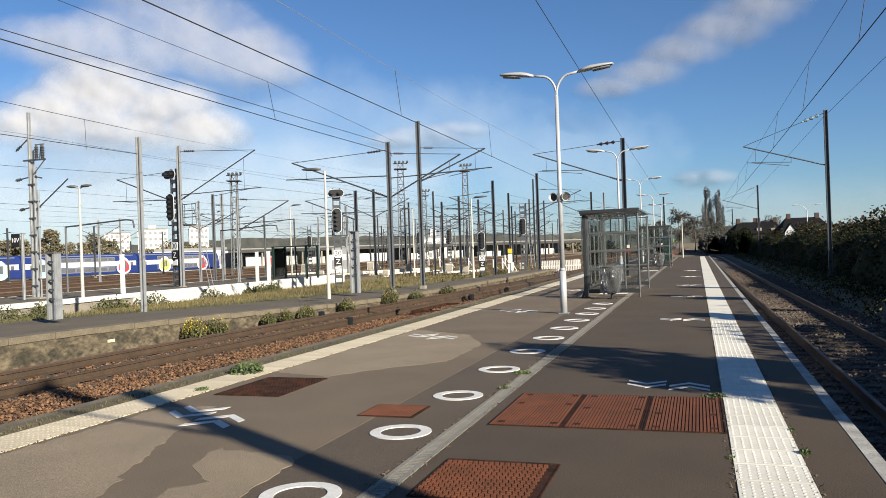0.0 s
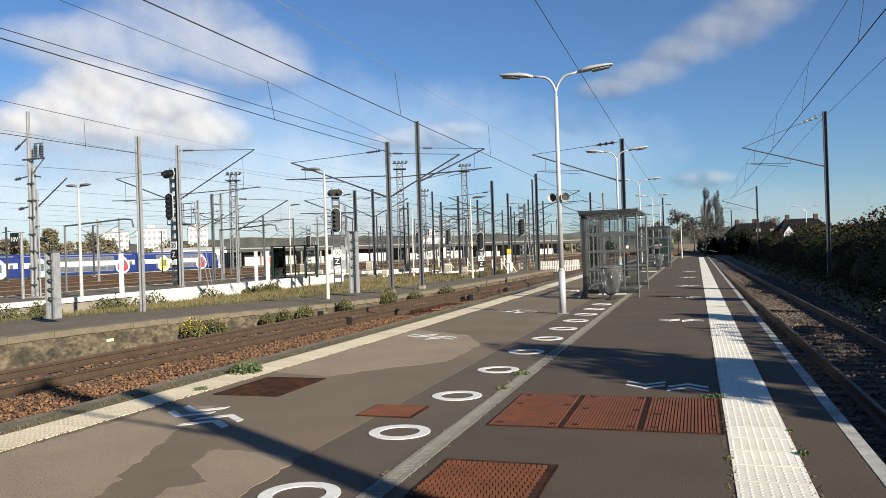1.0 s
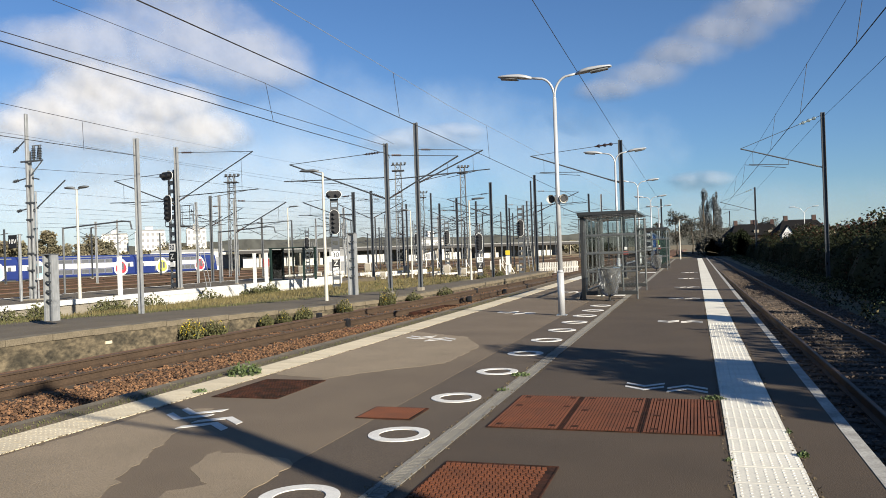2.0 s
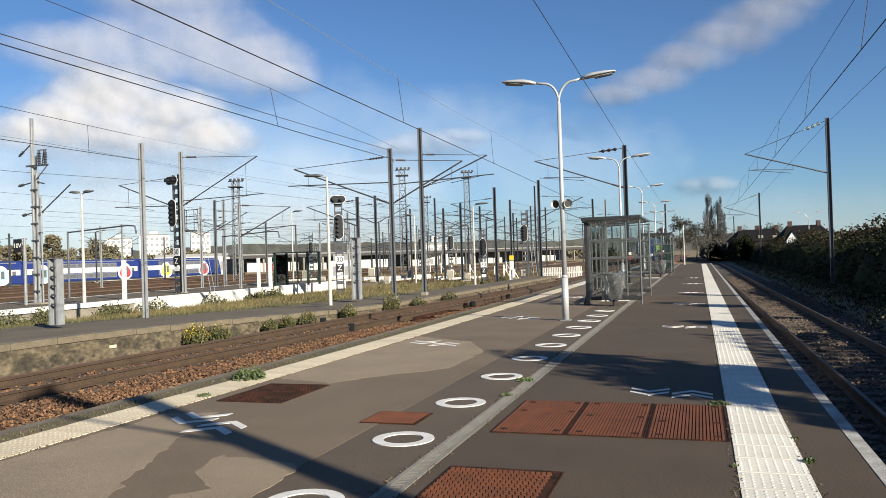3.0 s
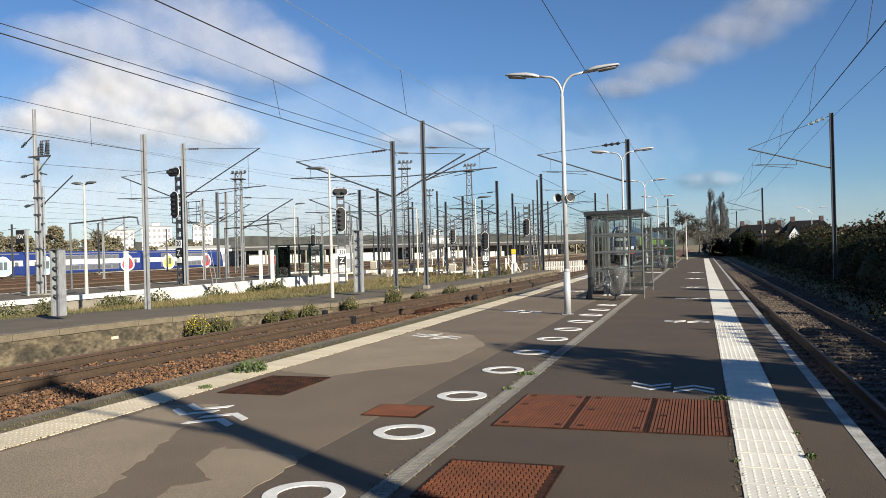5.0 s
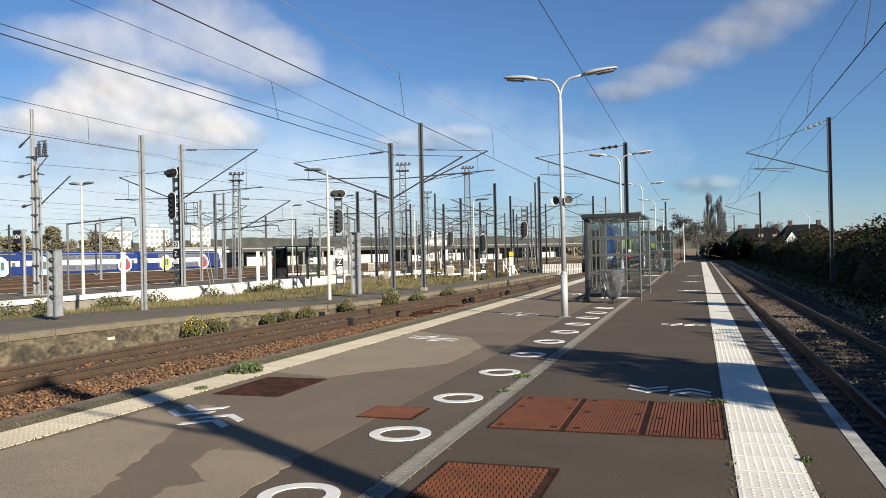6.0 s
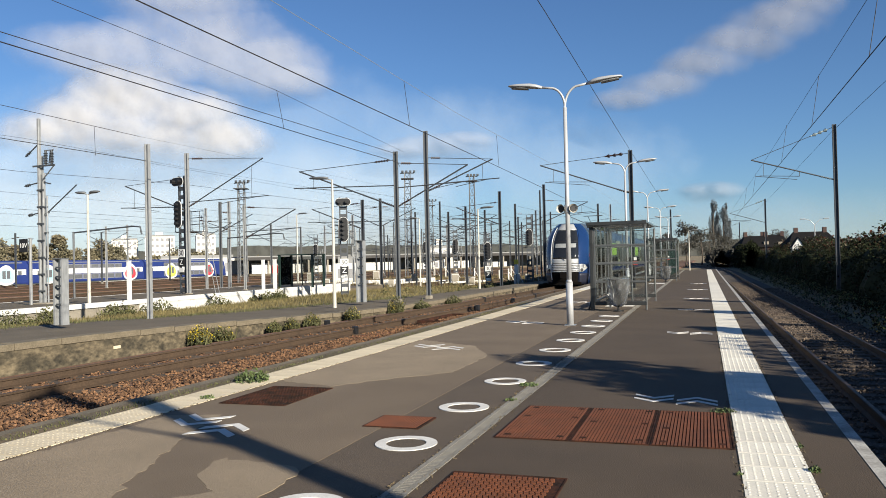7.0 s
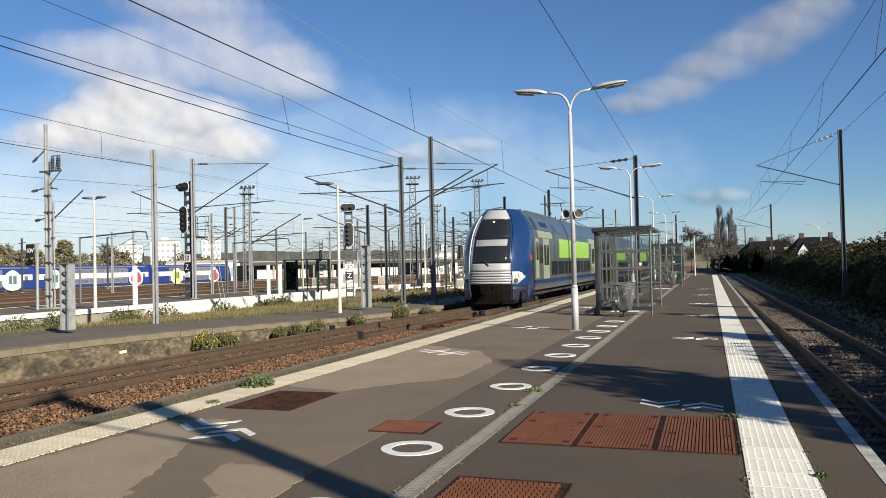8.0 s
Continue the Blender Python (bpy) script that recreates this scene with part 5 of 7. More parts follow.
# ---- stabled double-deck suburban train ----
def suburban_car(y0, ln, decals, cab=False):
    """Local y runs along the car; the flank towards the platforms is +x."""
    X, Z = -107.0, -1.08
    t = thing("suburban_car", pose(X, y0, Z), "blue and white double-deck suburban coach with bright door decals", "train", "stabled suburban train")
    sec = [(1.25, 0.35), (1.40, 0.7), (1.40, 3.1), (1.28, 3.7), (0.9, 4.15), (0.4, 4.3)]
    sec = sec + [(-x, z) for x, z in reversed(sec)]
    bm = bmesh.new()
    ends = (0.15, ln - 0.15)
    rings = [[bm.verts.new((x, y + (0.9 * (z - 0.35) / 4 if cab and y > 5 else 0) * (-1), z)) for x, z in sec] for y in ends]
    for k in range(len(sec)):
        bm.faces.new((rings[0][k], rings[0][(k + 1) % len(sec)], rings[1][(k + 1) % len(sec)], rings[1][k]))
    bm.faces.new(rings[0]), bm.faces.new(rings[1])
    part("body", bm, M_FBLUE, t, "deep blue coach shell")
    part("roof", bx(-1.15, 1.20, 0.4, ln - 1.2, 3.86, 4.02), M_FROOF, t, "grey roof")
    part("white_band", bx(1.38, 1.412, 0.6, ln - (6.5 if cab else 0.6), 1.95, 2.85), M_WHPLAIN, t, "broad white band")
    part("sole_bar", bx(1.1, 1.41, 0.6, ln - 0.6, 0.35, 0.5), M_TGREY, t)
    n = 8
    a, b = 5.8, ln - 6.2
    for k in range(n):
        p = a + (b - a) * k / n
        q = p + (b - a) / n - 0.35
        for z0, z1 in ((1.05, 1.75), (2.95, 3.5)):
            w = part("window", bx(1.35, 1.425, p, q, z0, z1), M_FWIN, t)
            part("window_frame", bx(1.35, 1.418, p - 0.12, q + 0.12, z0 - 0.12, z1 + 0.12), M_FROOF, w)
    for y, m in decals:
        bm = bmesh.new()
        k_ = 24
        pts = []
        for i in range(k_):
            al = 2 * math.pi * i / k_
            pts.append((2.35 * math.sin(al) * (0.80 + 0.20 * -math.cos(al)), 1.95 + 1.62 * math.cos(al)))
        f = [bm.verts.new((1.44, y + u, z)) for u, z in pts]
        g_ = [bm.verts.new((1.40, y + u, z)) for u, z in pts]
        bm.faces.new(f)
        for i in range(k_):
            bm.faces.new((f[i], g_[i], g_[(i + 1) % k_], f[(i + 1) % k_]))
        d = part("decal", bm, M_WHPLAIN, t, "white teardrop-shaped door decal")
        bm = bmesh.new()
        f = [bm.verts.new((1.45, y + u * 0.78, 1.95 + (z - 1.95) * 0.74 - 0.1)) for u, z in pts]
        bm.faces.new(f)
        part("decal_centre", bm, m, d)
        for dy in (-0.75, 0.10):
            part("door_window", bx(1.44, 1.462, y + dy, y + dy + 0.65, 1.40, 2.65), M_FWIN, d)
    for y in (1.6, ln - (7.5 if cab else 2.2)):
        part("end_window", bx(1.40, 1.425, y, y + 0.7, 1.95, 2.6), M_FWIN, t)
    if cab:
        part("cab_swoosh", bx(1.38, 1.42, ln - 2.2, ln - 1.6, 0.9, 2.9), M_CYAN, t)
        part("cab_window", bx(1.0, 1.41, ln - 1.5, ln - 1.1, 2.0, 2.8), M_FWIN, t)
    for y in (3.4, ln - 3.4):
        bogie(t, y)


suburban_car(129.2, 27.9, [(8.0, M_LIME), (21.0, M_CRIM)], True)
suburban_car(101.0, 28.0, [(3.9, M_CYAN), (23.9, M_CRIM)])
suburban_car(73.0, 27.9, [(4.1, M_LIME), (23.4, M_CYAN)])
tagged(part("stabling_platform", bx(-104.1, -103.3, 115, 164, -1.32, -0.72), M_WHITEW), "low white service walkway beside the stabled train", "platform", kind="structure")


# ---- signals, posts and small yard things ----
def text(body, size, m, material, parent, name="lettering"):
    cu = bpy.data.curves.new(name, "FONT")
    cu.body, cu.size, cu.extrude, cu.align_x, cu.align_y = body, size, 0.003, "CENTER", "CENTER"
    cu.materials.append(material)
    ob = new(name, cu)
    ob.parent = parent
    ob.matrix_basis = m
    return ob


def oval(bm, w, h, y0, y1, cx=0.0, cz=0.0, seg=24):
    """Upright stadium-shaped plate."""
    pts = []
    r = min(w, h) / 2
    for i in range(seg):
        a = 2 * math.pi * i / seg
        sx, sz = math.cos(a), math.sin(a)
        pts.append((cx + sx * r + math.copysign(max(0, w / 2 - r), sx), cz + sz * r + math.copysign(max(0, h / 2 - r), sz)))
    f = [bm.verts.new((x, y0, z)) for x, z in pts]
    b = [bm.verts.new((x, y1, z)) for x, z in pts]
    bm.faces.new(f), bm.faces.new(b[::-1])
    for i in range(seg):
        bm.faces.new((f[i], b[i], b[(i + 1) % seg], f[(i + 1) % seg]))


def signal(x, y, z, h, rz, top=True, plates=True, cage=True):
    t = thing("railway_signal", pose(x, y, z, 0, 0, rz), "black railway light signal with white-rimmed target on grey column", "railway signal", "railway signals")
    bm = bmesh.new()
    for s in (-1, 1):
        box(bm, s * 0.2 - 0.035, s * 0.2 + 0.035, -0.06, 0.06, 0, h * 0.98)
    for k in range(int(h / 0.45)):
        box(bm, -0.165, 0.165, -0.05, 0.05, 0.1 + k * 0.45, 0.1 + k * 0.45 + 0.2)
    part("column", bm, M_MASTD, t, "dark grey ladder-like column")
    zc = h * 0.66
    bm = bmesh.new()
    oval(bm, 0.57, 1.45, -0.30, -0.27, 0, zc)
    tg = part("target_rim", bm, M_WHPLAIN, t, "white rim")
    bm = bmesh.new()
    oval(bm, 0.52, 1.4, -0.325, -0.30, 0, zc)
    part("target", bm, M_BLACK, tg, "black target plate")
    for k in range(5):
        part("lens_hood", tb((0, -0.33, zc - 0.5 + k * 0.25), (0, -0.50, zc - 0.49 + k * 0.25), 0.085, n=14), M_BLACK, tg)
    if top:
        zt = h * 0.93
        bm = bmesh.new()
        oval(bm, 0.91, 0.46, -0.30, -0.27, 0, zt)
        tg = part("target_rim", bm, M_WHPLAIN, t, "white rim")
        bm = bmesh.new()
        oval(bm, 0.87, 0.42, -0.325, -0.30, 0, zt)
        part("target", bm, M_BLACK, tg, "black target plate")
        for s in (-0.22, 0.22):
            part("lens_hood", tb((s, -0.33, zt), (s, -0.52, zt), 0.10, n=14), M_BLACK, tg)
    if cage:
        zb = h * 0.52
        part("cage_floor", bx(-0.6, 0.6, 0.0, 0.9, zb - 0.05, zb), M_MASTD, t)
        for xx in (-0.6, -0.3, 0.3, 0.6):
            for yy in (0.02, 0.88):
                part("cage_bar", tb((xx, yy, zb), (xx, yy, zb + 1.1), 0.018, n=6), M_MASTD, t)
        for zz in (0.4, 0.75, 1.1):
            part("cage_rail", bx(-0.62, 0.62, 0.87, 0.90, zb + zz - 0.02, zb + zz + 0.02), M_MASTD, t)
            part("cage_rail", bx(-0.62, -0.59, 0.0, 0.9, zb + zz - 0.02, zb + zz + 0.02), M_MASTD, t)
        lad = part("ladder", tb((0.35, 0.95, zb + 0.9), (0.75, 1.5, 0), 0.02, n=6), M_GALV, t)
        part("ladder_rail", tb((0.65, 0.95, zb + 0.9), (1.05, 1.5, 0), 0.02, n=6), M_GALV, lad)
        for k in range(14):
            f = k / 14
            part("rung", tb((0.75 - 0.4 * f, 1.5 - 0.55 * f, (zb + 0.9) * f), (1.05 - 0.4 * f, 1.5 - 0.55 * f, (zb + 0.9) * f), 0.012, n=5), M_GALV, lad)
    if plates:
        zp = h * 0.36 - 0.35
        a = part("speed_plate", bx(-0.24, 0.24, -0.12, -0.09, zp, zp + 0.42), M_WHPLAIN, t, "white plate reading 30")
        text("30", 0.40, pose(0, -0.125, zp + 0.21, 90, 0, 0), M_BLACK, a)
        b = part("zone_plate", bx(-0.24, 0.24, -0.12, -0.09, zp - 0.50, zp - 0.05), M_BLACK, t, "black plate reading Z")
        text("Z", 0.42, pose(0, -0.125, zp - 0.275, 90, 0, 0), M_WHPLAIN, b)
        part("small_plate", bx(-0.18, 0.18, -0.12, -0.09, zp - 0.80, zp - 0.56), M_WHPLAIN, t)
    return t


signal(-26.3, 35.15, 0.2, 6.4, -14)
signal(-19.92, 41.5, -0.3, 5.9, 24)
signal(-14.2, 66, -0.5, 6.0, 12, top=False, plates=False)
signal(-16.8, 62, -0.5, 4.3, 12, top=False, plates=True, cage=False)
for x, y, h in ((-24, 76, 5.6), (-33, 92, 6.0), (-44, 84, 5.8), (-28.5, 104, 6.2)):
    signal(x, y, -0.6, h, 20, top=False, plates=False)


def yard_lamp(x, y, z, h, side=1):
    t = thing("yard_lamp", pose(x, y, z), "slender pale yard lamp with a flat head", "street lamp", "white yard lamps")
    part("pole", tb((0, 0, 0), (0, 0, h), 0.075, 0.04, n=12), M_CREAM, t)
    for d in ((side,) if side else (-1, 1)):
        ln = 1.0 if side else 0.62
        part("arm", tb((0, 0, h), (d * 0.35 * ln, 0, h + 0.06), 0.025), M_LAMP, t)
        bm = bmesh.new()
        rings = []
        for u, w, k in ((0.18, 0.05, 0.03), (0.35, 0.12, 0.06), (0.7, 0.13, 0.06), (0.95, 0.09, 0.035), (1.0, 0.04, 0.015)):
            rings.append([bm.verts.new((d * u * ln, w * math.cos(a), h + 0.08 + 0.03 * u + k * math.sin(a))) for a in [2 * math.pi * q / 10 for q in range(10)]])
        for a, b in zip(rings, rings[1:]):
            for q in range(10):
                bm.faces.new((a[q], a[(q + 1) % 10], b[(q + 1) % 10], b[q]))
        bm.faces.new(rings[0]), bm.faces.new(rings[-1])
        part("lamp_head", bm, M_MAST, t, "flat grey luminaire", smooth=True)


yard_lamp(-24.9, 26.9, 0.2, 4.62, 0)
yard_lamp(-13.9, 28.0, -0.2, 5.15, -1)
yard_lamp(-12.9, 45.5, -0.4, 5.1, 1)
yard_lamp(-31, 56, -0.6, 6.2, 1)
yard_lamp(-22, 60, -0.5, 5.6, -1)
yard_lamp(-1.5, 87, 0, 4.2, 1)


def post(x, y, z, h, w, material, label, cat="post", name="marker_post"):
    t = thing(name, pose(x, y, z), label, cat, "yard posts")
    part("shaft", soft_box(-w / 2, w / 2, -w / 2, w / 2, 0, h, 0.015, 1), material, t)
    part("cap", soft_box(-w / 2 - 0.01, w / 2 + 0.01, -w / 2 - 0.01, w / 2 + 0.01, h, h + 0.03, 0.008, 1), material, t)
    return t


post(-24.77, 29.2, 0.2, 1.75, 0.16, M_WHPLAIN, "short white steel post on the narrow platform")
post(-24.72, 40.5, 0.2, 1.72, 0.16, M_WHPLAIN, "short white steel post on the narrow platform")
post(-24.74, 41.85, 0.2, 1.74, 0.18, M_WHPLAIN, "short white steel post on the narrow platform")
st = post(-26.5, 25.4, 0.2, 2.75, 0.10, M_MASTL, "pale post with a black 10V plate", "sign", "sign_post")
pl = part("plate", soft_box(-0.50, -0.05, -0.10, -0.06, 2.2, 2.75, 0.01, 1), M_BLACK, st, "black rounded plate reading 10V")
text("10V", 0.26, pose(-0.275, -0.105, 2.47, 90, 0, 0), M_WHPLAIN, pl)


def stub(x, y, z, h, w):
    """Cut-down steel column with brackets."""
    t = thing("stub_column", pose(x, y, z), "short grey steel column with brackets on the old platform", "post")
    bm = bmesh.new()
    for s in (-1, 1):
        box(bm, s * w / 2 - 0.03, s * w / 2 + 0.03, -0.12, 0.12, 0, h)
    box(bm, -w / 2 + 0.03, w / 2 - 0.03, -0.012, 0.012, 0, h)
    part("column", bm, M_MASTL, t)
    for k in range(5):
        part("bracket", bx(-0.02, w / 2, -0.16, -0.12, h * (0.3 + 0.14 * k), h * (0.3 + 0.14 * k) + 0.05), M_MASTD, t)
    part("cap", bx(-w / 2 - 0.04, w / 2 + 0.04, -0.14, 0.14, h, h + 0.03), M_MAST, t)


stub(-16.3, 16.6, 0.18, 1.75, 0.24)
stub(-13.6, 29.9, 0.0, 2.55, 0.30)

# switch gear on the pale mast
sg = thing("mast_switch_gear", pose(-26.84, 26.4, 5.98), "grey switch frame with two dark insulators on a mast", "electrical gear")
part("beam", bx(-0.40, 0.78, -0.12, -0.07, 0.08, 0.15), M_MASTD, sg)
part("brace", tb((0.72, -0.09, 0.08), (0.12, -0.09, -0.48), 0.025, n=6), M_MAST, sg)
part("top_bar", bx(0.24, 0.72, -0.11, -0.07, 0.74, 0.78), M_MAST, sg)
for s in (0.30, 0.62):
    core = part("insulator", tb((s, -0.09, 0.14), (s, -0.09, 0.75), 0.05, n=12), M_MASTD, sg)
    for k in range(7):
        part("insulator_shed", tb((s, -0.09, 0.20 + 0.07 * k), (s, -0.09, 0.24 + 0.07 * k), 0.10, 0.06, n=14), M_MASTD, core)
part("blade", tb((0.46, -0.09, 0.14), (0.56, -0.09, 0.76), 0.022, n=6), M_MAST, sg)

pit = thing("ballast_pit", pose(-7.82, 24.4, rail_w(24.4) - 0.21, 0, 0, -3), "shallow cable pit with rusted rim, shade painted on its floor", "pit")
# floor lies shallow; its near-black colour stands for a deep pit's shade
part("floor", bx(-0.62, 0.62, -1.45, 1.45, 0.0, 0.10), M_DEEPSHADE, pit)
for x0, x1, y0, y1 in ((-0.66, 0.66, -1.52, -1.45), (-0.66, 0.66, 1.45, 1.52), (-0.68, -0.62, -1.45, 1.45), (0.62, 0.68, -1.45, 1.45)):
    part("rim", bx(x0, x1, y0, y1, 0.0, 0.19), M_RUSTD, pit)
for x, y in ((-9.55, 20.5), (-11.35, 22.3), (-8.30, 28.9), (-9.6, 34.6), (-8.0, 33.5), (-8.0, 38.2)):
    jb = thing("rail_joint_box", pose(x, y, rail_w(y) - 0.21), "small black box beside the rail", "box", "rail joint boxes")
    part("body", soft_box(-0.07, 0.07, -0.09, 0.09, 0, 0.27, 0.03, 2), M_BLACK, jb)
    part("cable", tb((0, 0, 0.1), (-0.22, 0.1, 0.03), 0.014, n=5), M_BLACK, jb)
for x, y, ln, rz in ((-8.5, 19.2, 1.5, -62), (-8.7, 19.9, 1.2, -50), (-7.35, 38.2, 1.6, -60)):
    pk = thing("rusty_scrap_plate", pose(x, y, rail_w(y) - 0.14, 4, 2, rz), "thin rust-red scrap plate lying on the ballast", "scrap metal", "scrap plates")
    part("plate", soft_box(-0.16, 0.16, -ln / 2, ln / 2, 0, 0.03, 0.008, 1), M_RUST, pk)

# lineside gantry arms
for x, y, z, h, ln in ((-29.6, 31.0, 0.2, 3.3, -4.0), (-28.1, 42.0, 0.2, 3.2, -3.9)):
    t = thing("gantry_arm", pose(x, y, z), "thin steel arm with drooping end over the track", "bracket")
    part("post", tb((0, 0, 0), (0, 0, h), 0.05), M_MAST, t)
    bm = bmesh.new()
    pipe(bm, [(0, 0, h - 0.05), (-ln * 0.9, 0, h + 0.15), (-ln, 0, h + 0.1), (-ln * 1.02, 0, h - 0.25)], 0.04, 6)
    part("arm", bm, M_MASTD, t)


def glazed_shed(x, y, z):
    t = thing("glazed_shelter", pose(x, y, z), "dark green framed glazed shelter on the narrow platform", "bus shelter")
    for xx in (0, 2.3):
        for yy in (0, 1.5):
            part("post", bx(xx - 0.06, xx + 0.06, yy - 0.06, yy + 0.06, 0, 2.0), M_GREEN, t)
    part("roof", soft_box(-0.1, 2.4, -0.1, 1.6, 2.0, 2.06, 0.02, 1), M_GREEN, t)
    for a, b in ((0.06, 0.75), (0.79, 1.5), (1.54, 2.24)):
        part("pane", bx(a, b, 1.49, 1.51, 0.15, 1.95), M_GLASS, t)
        part("mullion", bx(b, b + 0.04, 1.46, 1.54, 0.1, 2.0), M_GREEN, t)
    part("side_pane", bx(-0.01, 0.01, 0.06, 1.44, 0.15, 1.95), M_GLASS, t)
    part("notice", bx(-0.5, -0.1, -0.04, 0.0, 0.9, 1.4), M_RED, t, "small red notice")
    part("notice_post", bx(-0.33, -0.27, -0.02, 0.02, 0, 0.9), M_BLACK, t)


glazed_shed(-25.2, 43.2, 0.2)


def lattice_tower(x, y, z, h, w):
    t = thing("lattice_tower", pose(x, y, z, 0, 0, 20), "tall slim steel lattice floodlight tower", "lighting tower", "floodlight towers")
    for sx in (-1, 1):
        for sy in (-1, 1):
            part("leg", tb((sx * w, sy * w, 0), (sx * w * 0.7, sy * w * 0.7, h), 0.07, n=6), M_MAST, t)
    n = int(h / 1.4)
    bm = bmesh.new()
    for k in range(n):
        z0, z1 = h * k / n, h * (k + 1) / n
        a, b = w * (1 - 0.3 * k / n), w * (1 - 0.3 * (k + 1) / n)
        for p, q in (((-1, -1), (1, -1)), ((1, -1), (1, 1)), ((1, 1), (-1, 1)), ((-1, 1), (-1, -1))):
            tube(bm, (p[0] * a, p[1] * a, z0), (q[0] * b, q[1] * b, z1), 0.03, n=4)
            tube(bm, (p[0] * b, p[1] * b, z1), (q[0] * b, q[1] * b, z1), 0.03, n=4)
    part("bracing", bm, M_MAST, t)
    part("platform", bx(-w * 1.6, w * 1.6, -w * 1.6, w * 1.6, h - 0.9, h - 0.8), M_MASTD, t)
    for k in range(4):
        part("floodlight", soft_box(-w * 1.5 + k * w, -w * 1.5 + k * w + 0.32, -0.3, 0.05, h, h + 0.3, 0.04, 1), M_MASTD, t)
    part("crossbar", bx(-w * 1.8, w * 1.8, -0.06, 0.06, h - 0.12, h), M_MASTD, t)


lattice_tower(-59.6, 92.5, -0.7, 13.6, 0.55)
lattice_tower(-39.3, 102.8, -0.7, 14.8, 0.55)
lattice_tower(-33.5, 115.2, -0.7, 15.2, 0.50)
lattice_tower(-46.0, 131.4, -0.7, 13.0, 0.55)

fw = thing("white_paling_fence", pose(-12.9, 66.5, -0.5), "low white concrete paling fence in the yard", "fence")
for k in range(24):
    part("pale", bx(k * 0.13, k * 0.13 + 0.09, 0.11 * k, 0.11 * k + 0.05, 0, 0.95), M_WHITEW, fw)
part("fence_rail", poly_slab([(0, 0.06), (3.1, 2.65), (3.1, 2.72), (0, 0.13)], 0.4, 0.5), M_WHITEW, fw)
ys_ = post(-13.6, 58.4, -0.5, 2.0, 0.07, M_MASTL, "slim post with a yellow and white plate", "sign", "sign_post")
part("plate", bx(-0.17, 0.17, -0.08, -0.05, 1.75, 2.1), M_YEL, ys_, "yellow plate")
part("lower_plate", bx(-0.16, 0.16, -0.08, -0.05, 1.0, 1.7), M_WHPLAIN, ys_)
for x, y, s in ((-20, 68, 0.8), (-23.5, 74, 1.0), (-30, 80, 0.9), (-17.5, 80, 0.7), (-36, 78, 1.1), (-13, 88, 0.8), (-41, 95, 1.2), (-27, 66, 0.7), (-48, 90, 1.2), (-34.5, 68, 0.8)):
    s *= 0.7
    b = thing("lineside_cabinet", pose(x, y, -0.6, 0, 0, 20), "small pale lineside equipment cabinet", "cabinet", "lineside cabinets")
    part("body", soft_box(-s / 2, s / 2, -0.25, 0.25, 0, s * 1.3, 0.03, 1), M_WHITEW, b)
    part("lid", soft_box(-s / 2 - 0.04, s / 2 + 0.04, -0.3, 0.3, s * 1.3, s * 1.3 + 0.06, 0.02, 1), M_CONC, b)
    part("door", bx(-s * 0.42, s * 0.42, -0.268, -0.252, 0.1, s * 1.2), M_CONC, b)


for x, y, s in ((-14.6, 62, 1.0), (-16.2, 70, 1.2), (-17.0, 74, 0.9), (-19.0, 78, 1.3), (-21.5, 84, 1.1), (-25.5, 88, 1.3), (-29, 92, 1.2), (-33, 100, 1.5), (-38, 110, 1.6), (-44, 104, 1.5), (-52, 98, 1.4), (-24, 100, 1.4)):
    m = thing("lineside_marker", pose(x, y, -0.62, 0, 0, 18), "short white lineside marker post with a tilted brace", "marker", "lineside markers")
    part("post", bx(-0.07, 0.07, -0.05, 0.05, 0, s), M_WHITEW, m)
    part("brace", tb((0.0, 0.04, s * 0.8), (0.45 * s, 0.04, 0.0), 0.035, n=6), M_WHITEW, m)
    part("foot", soft_box(-0.2, 0.55, -0.15, 0.15, -0.05, 0.10, 0.02, 1), M_CONC, m)
for x, y, n in ((-30, 72, 9), (-36, 74, 7), (-24, 71, 6), (-46, 80, 8)):
    w = thing("cable_trough", pose(x, y, -0.62, 0, 0, 62), "line of pale concrete cable trough lids between tracks", "cable trough", "cable troughs")
    for k in range(n):
        part("lid", soft_box(k * 1.02, k * 1.02 + 1.0, -0.25, 0.25, 0.0, 0.22, 0.02, 1), M_WHITEW, w)


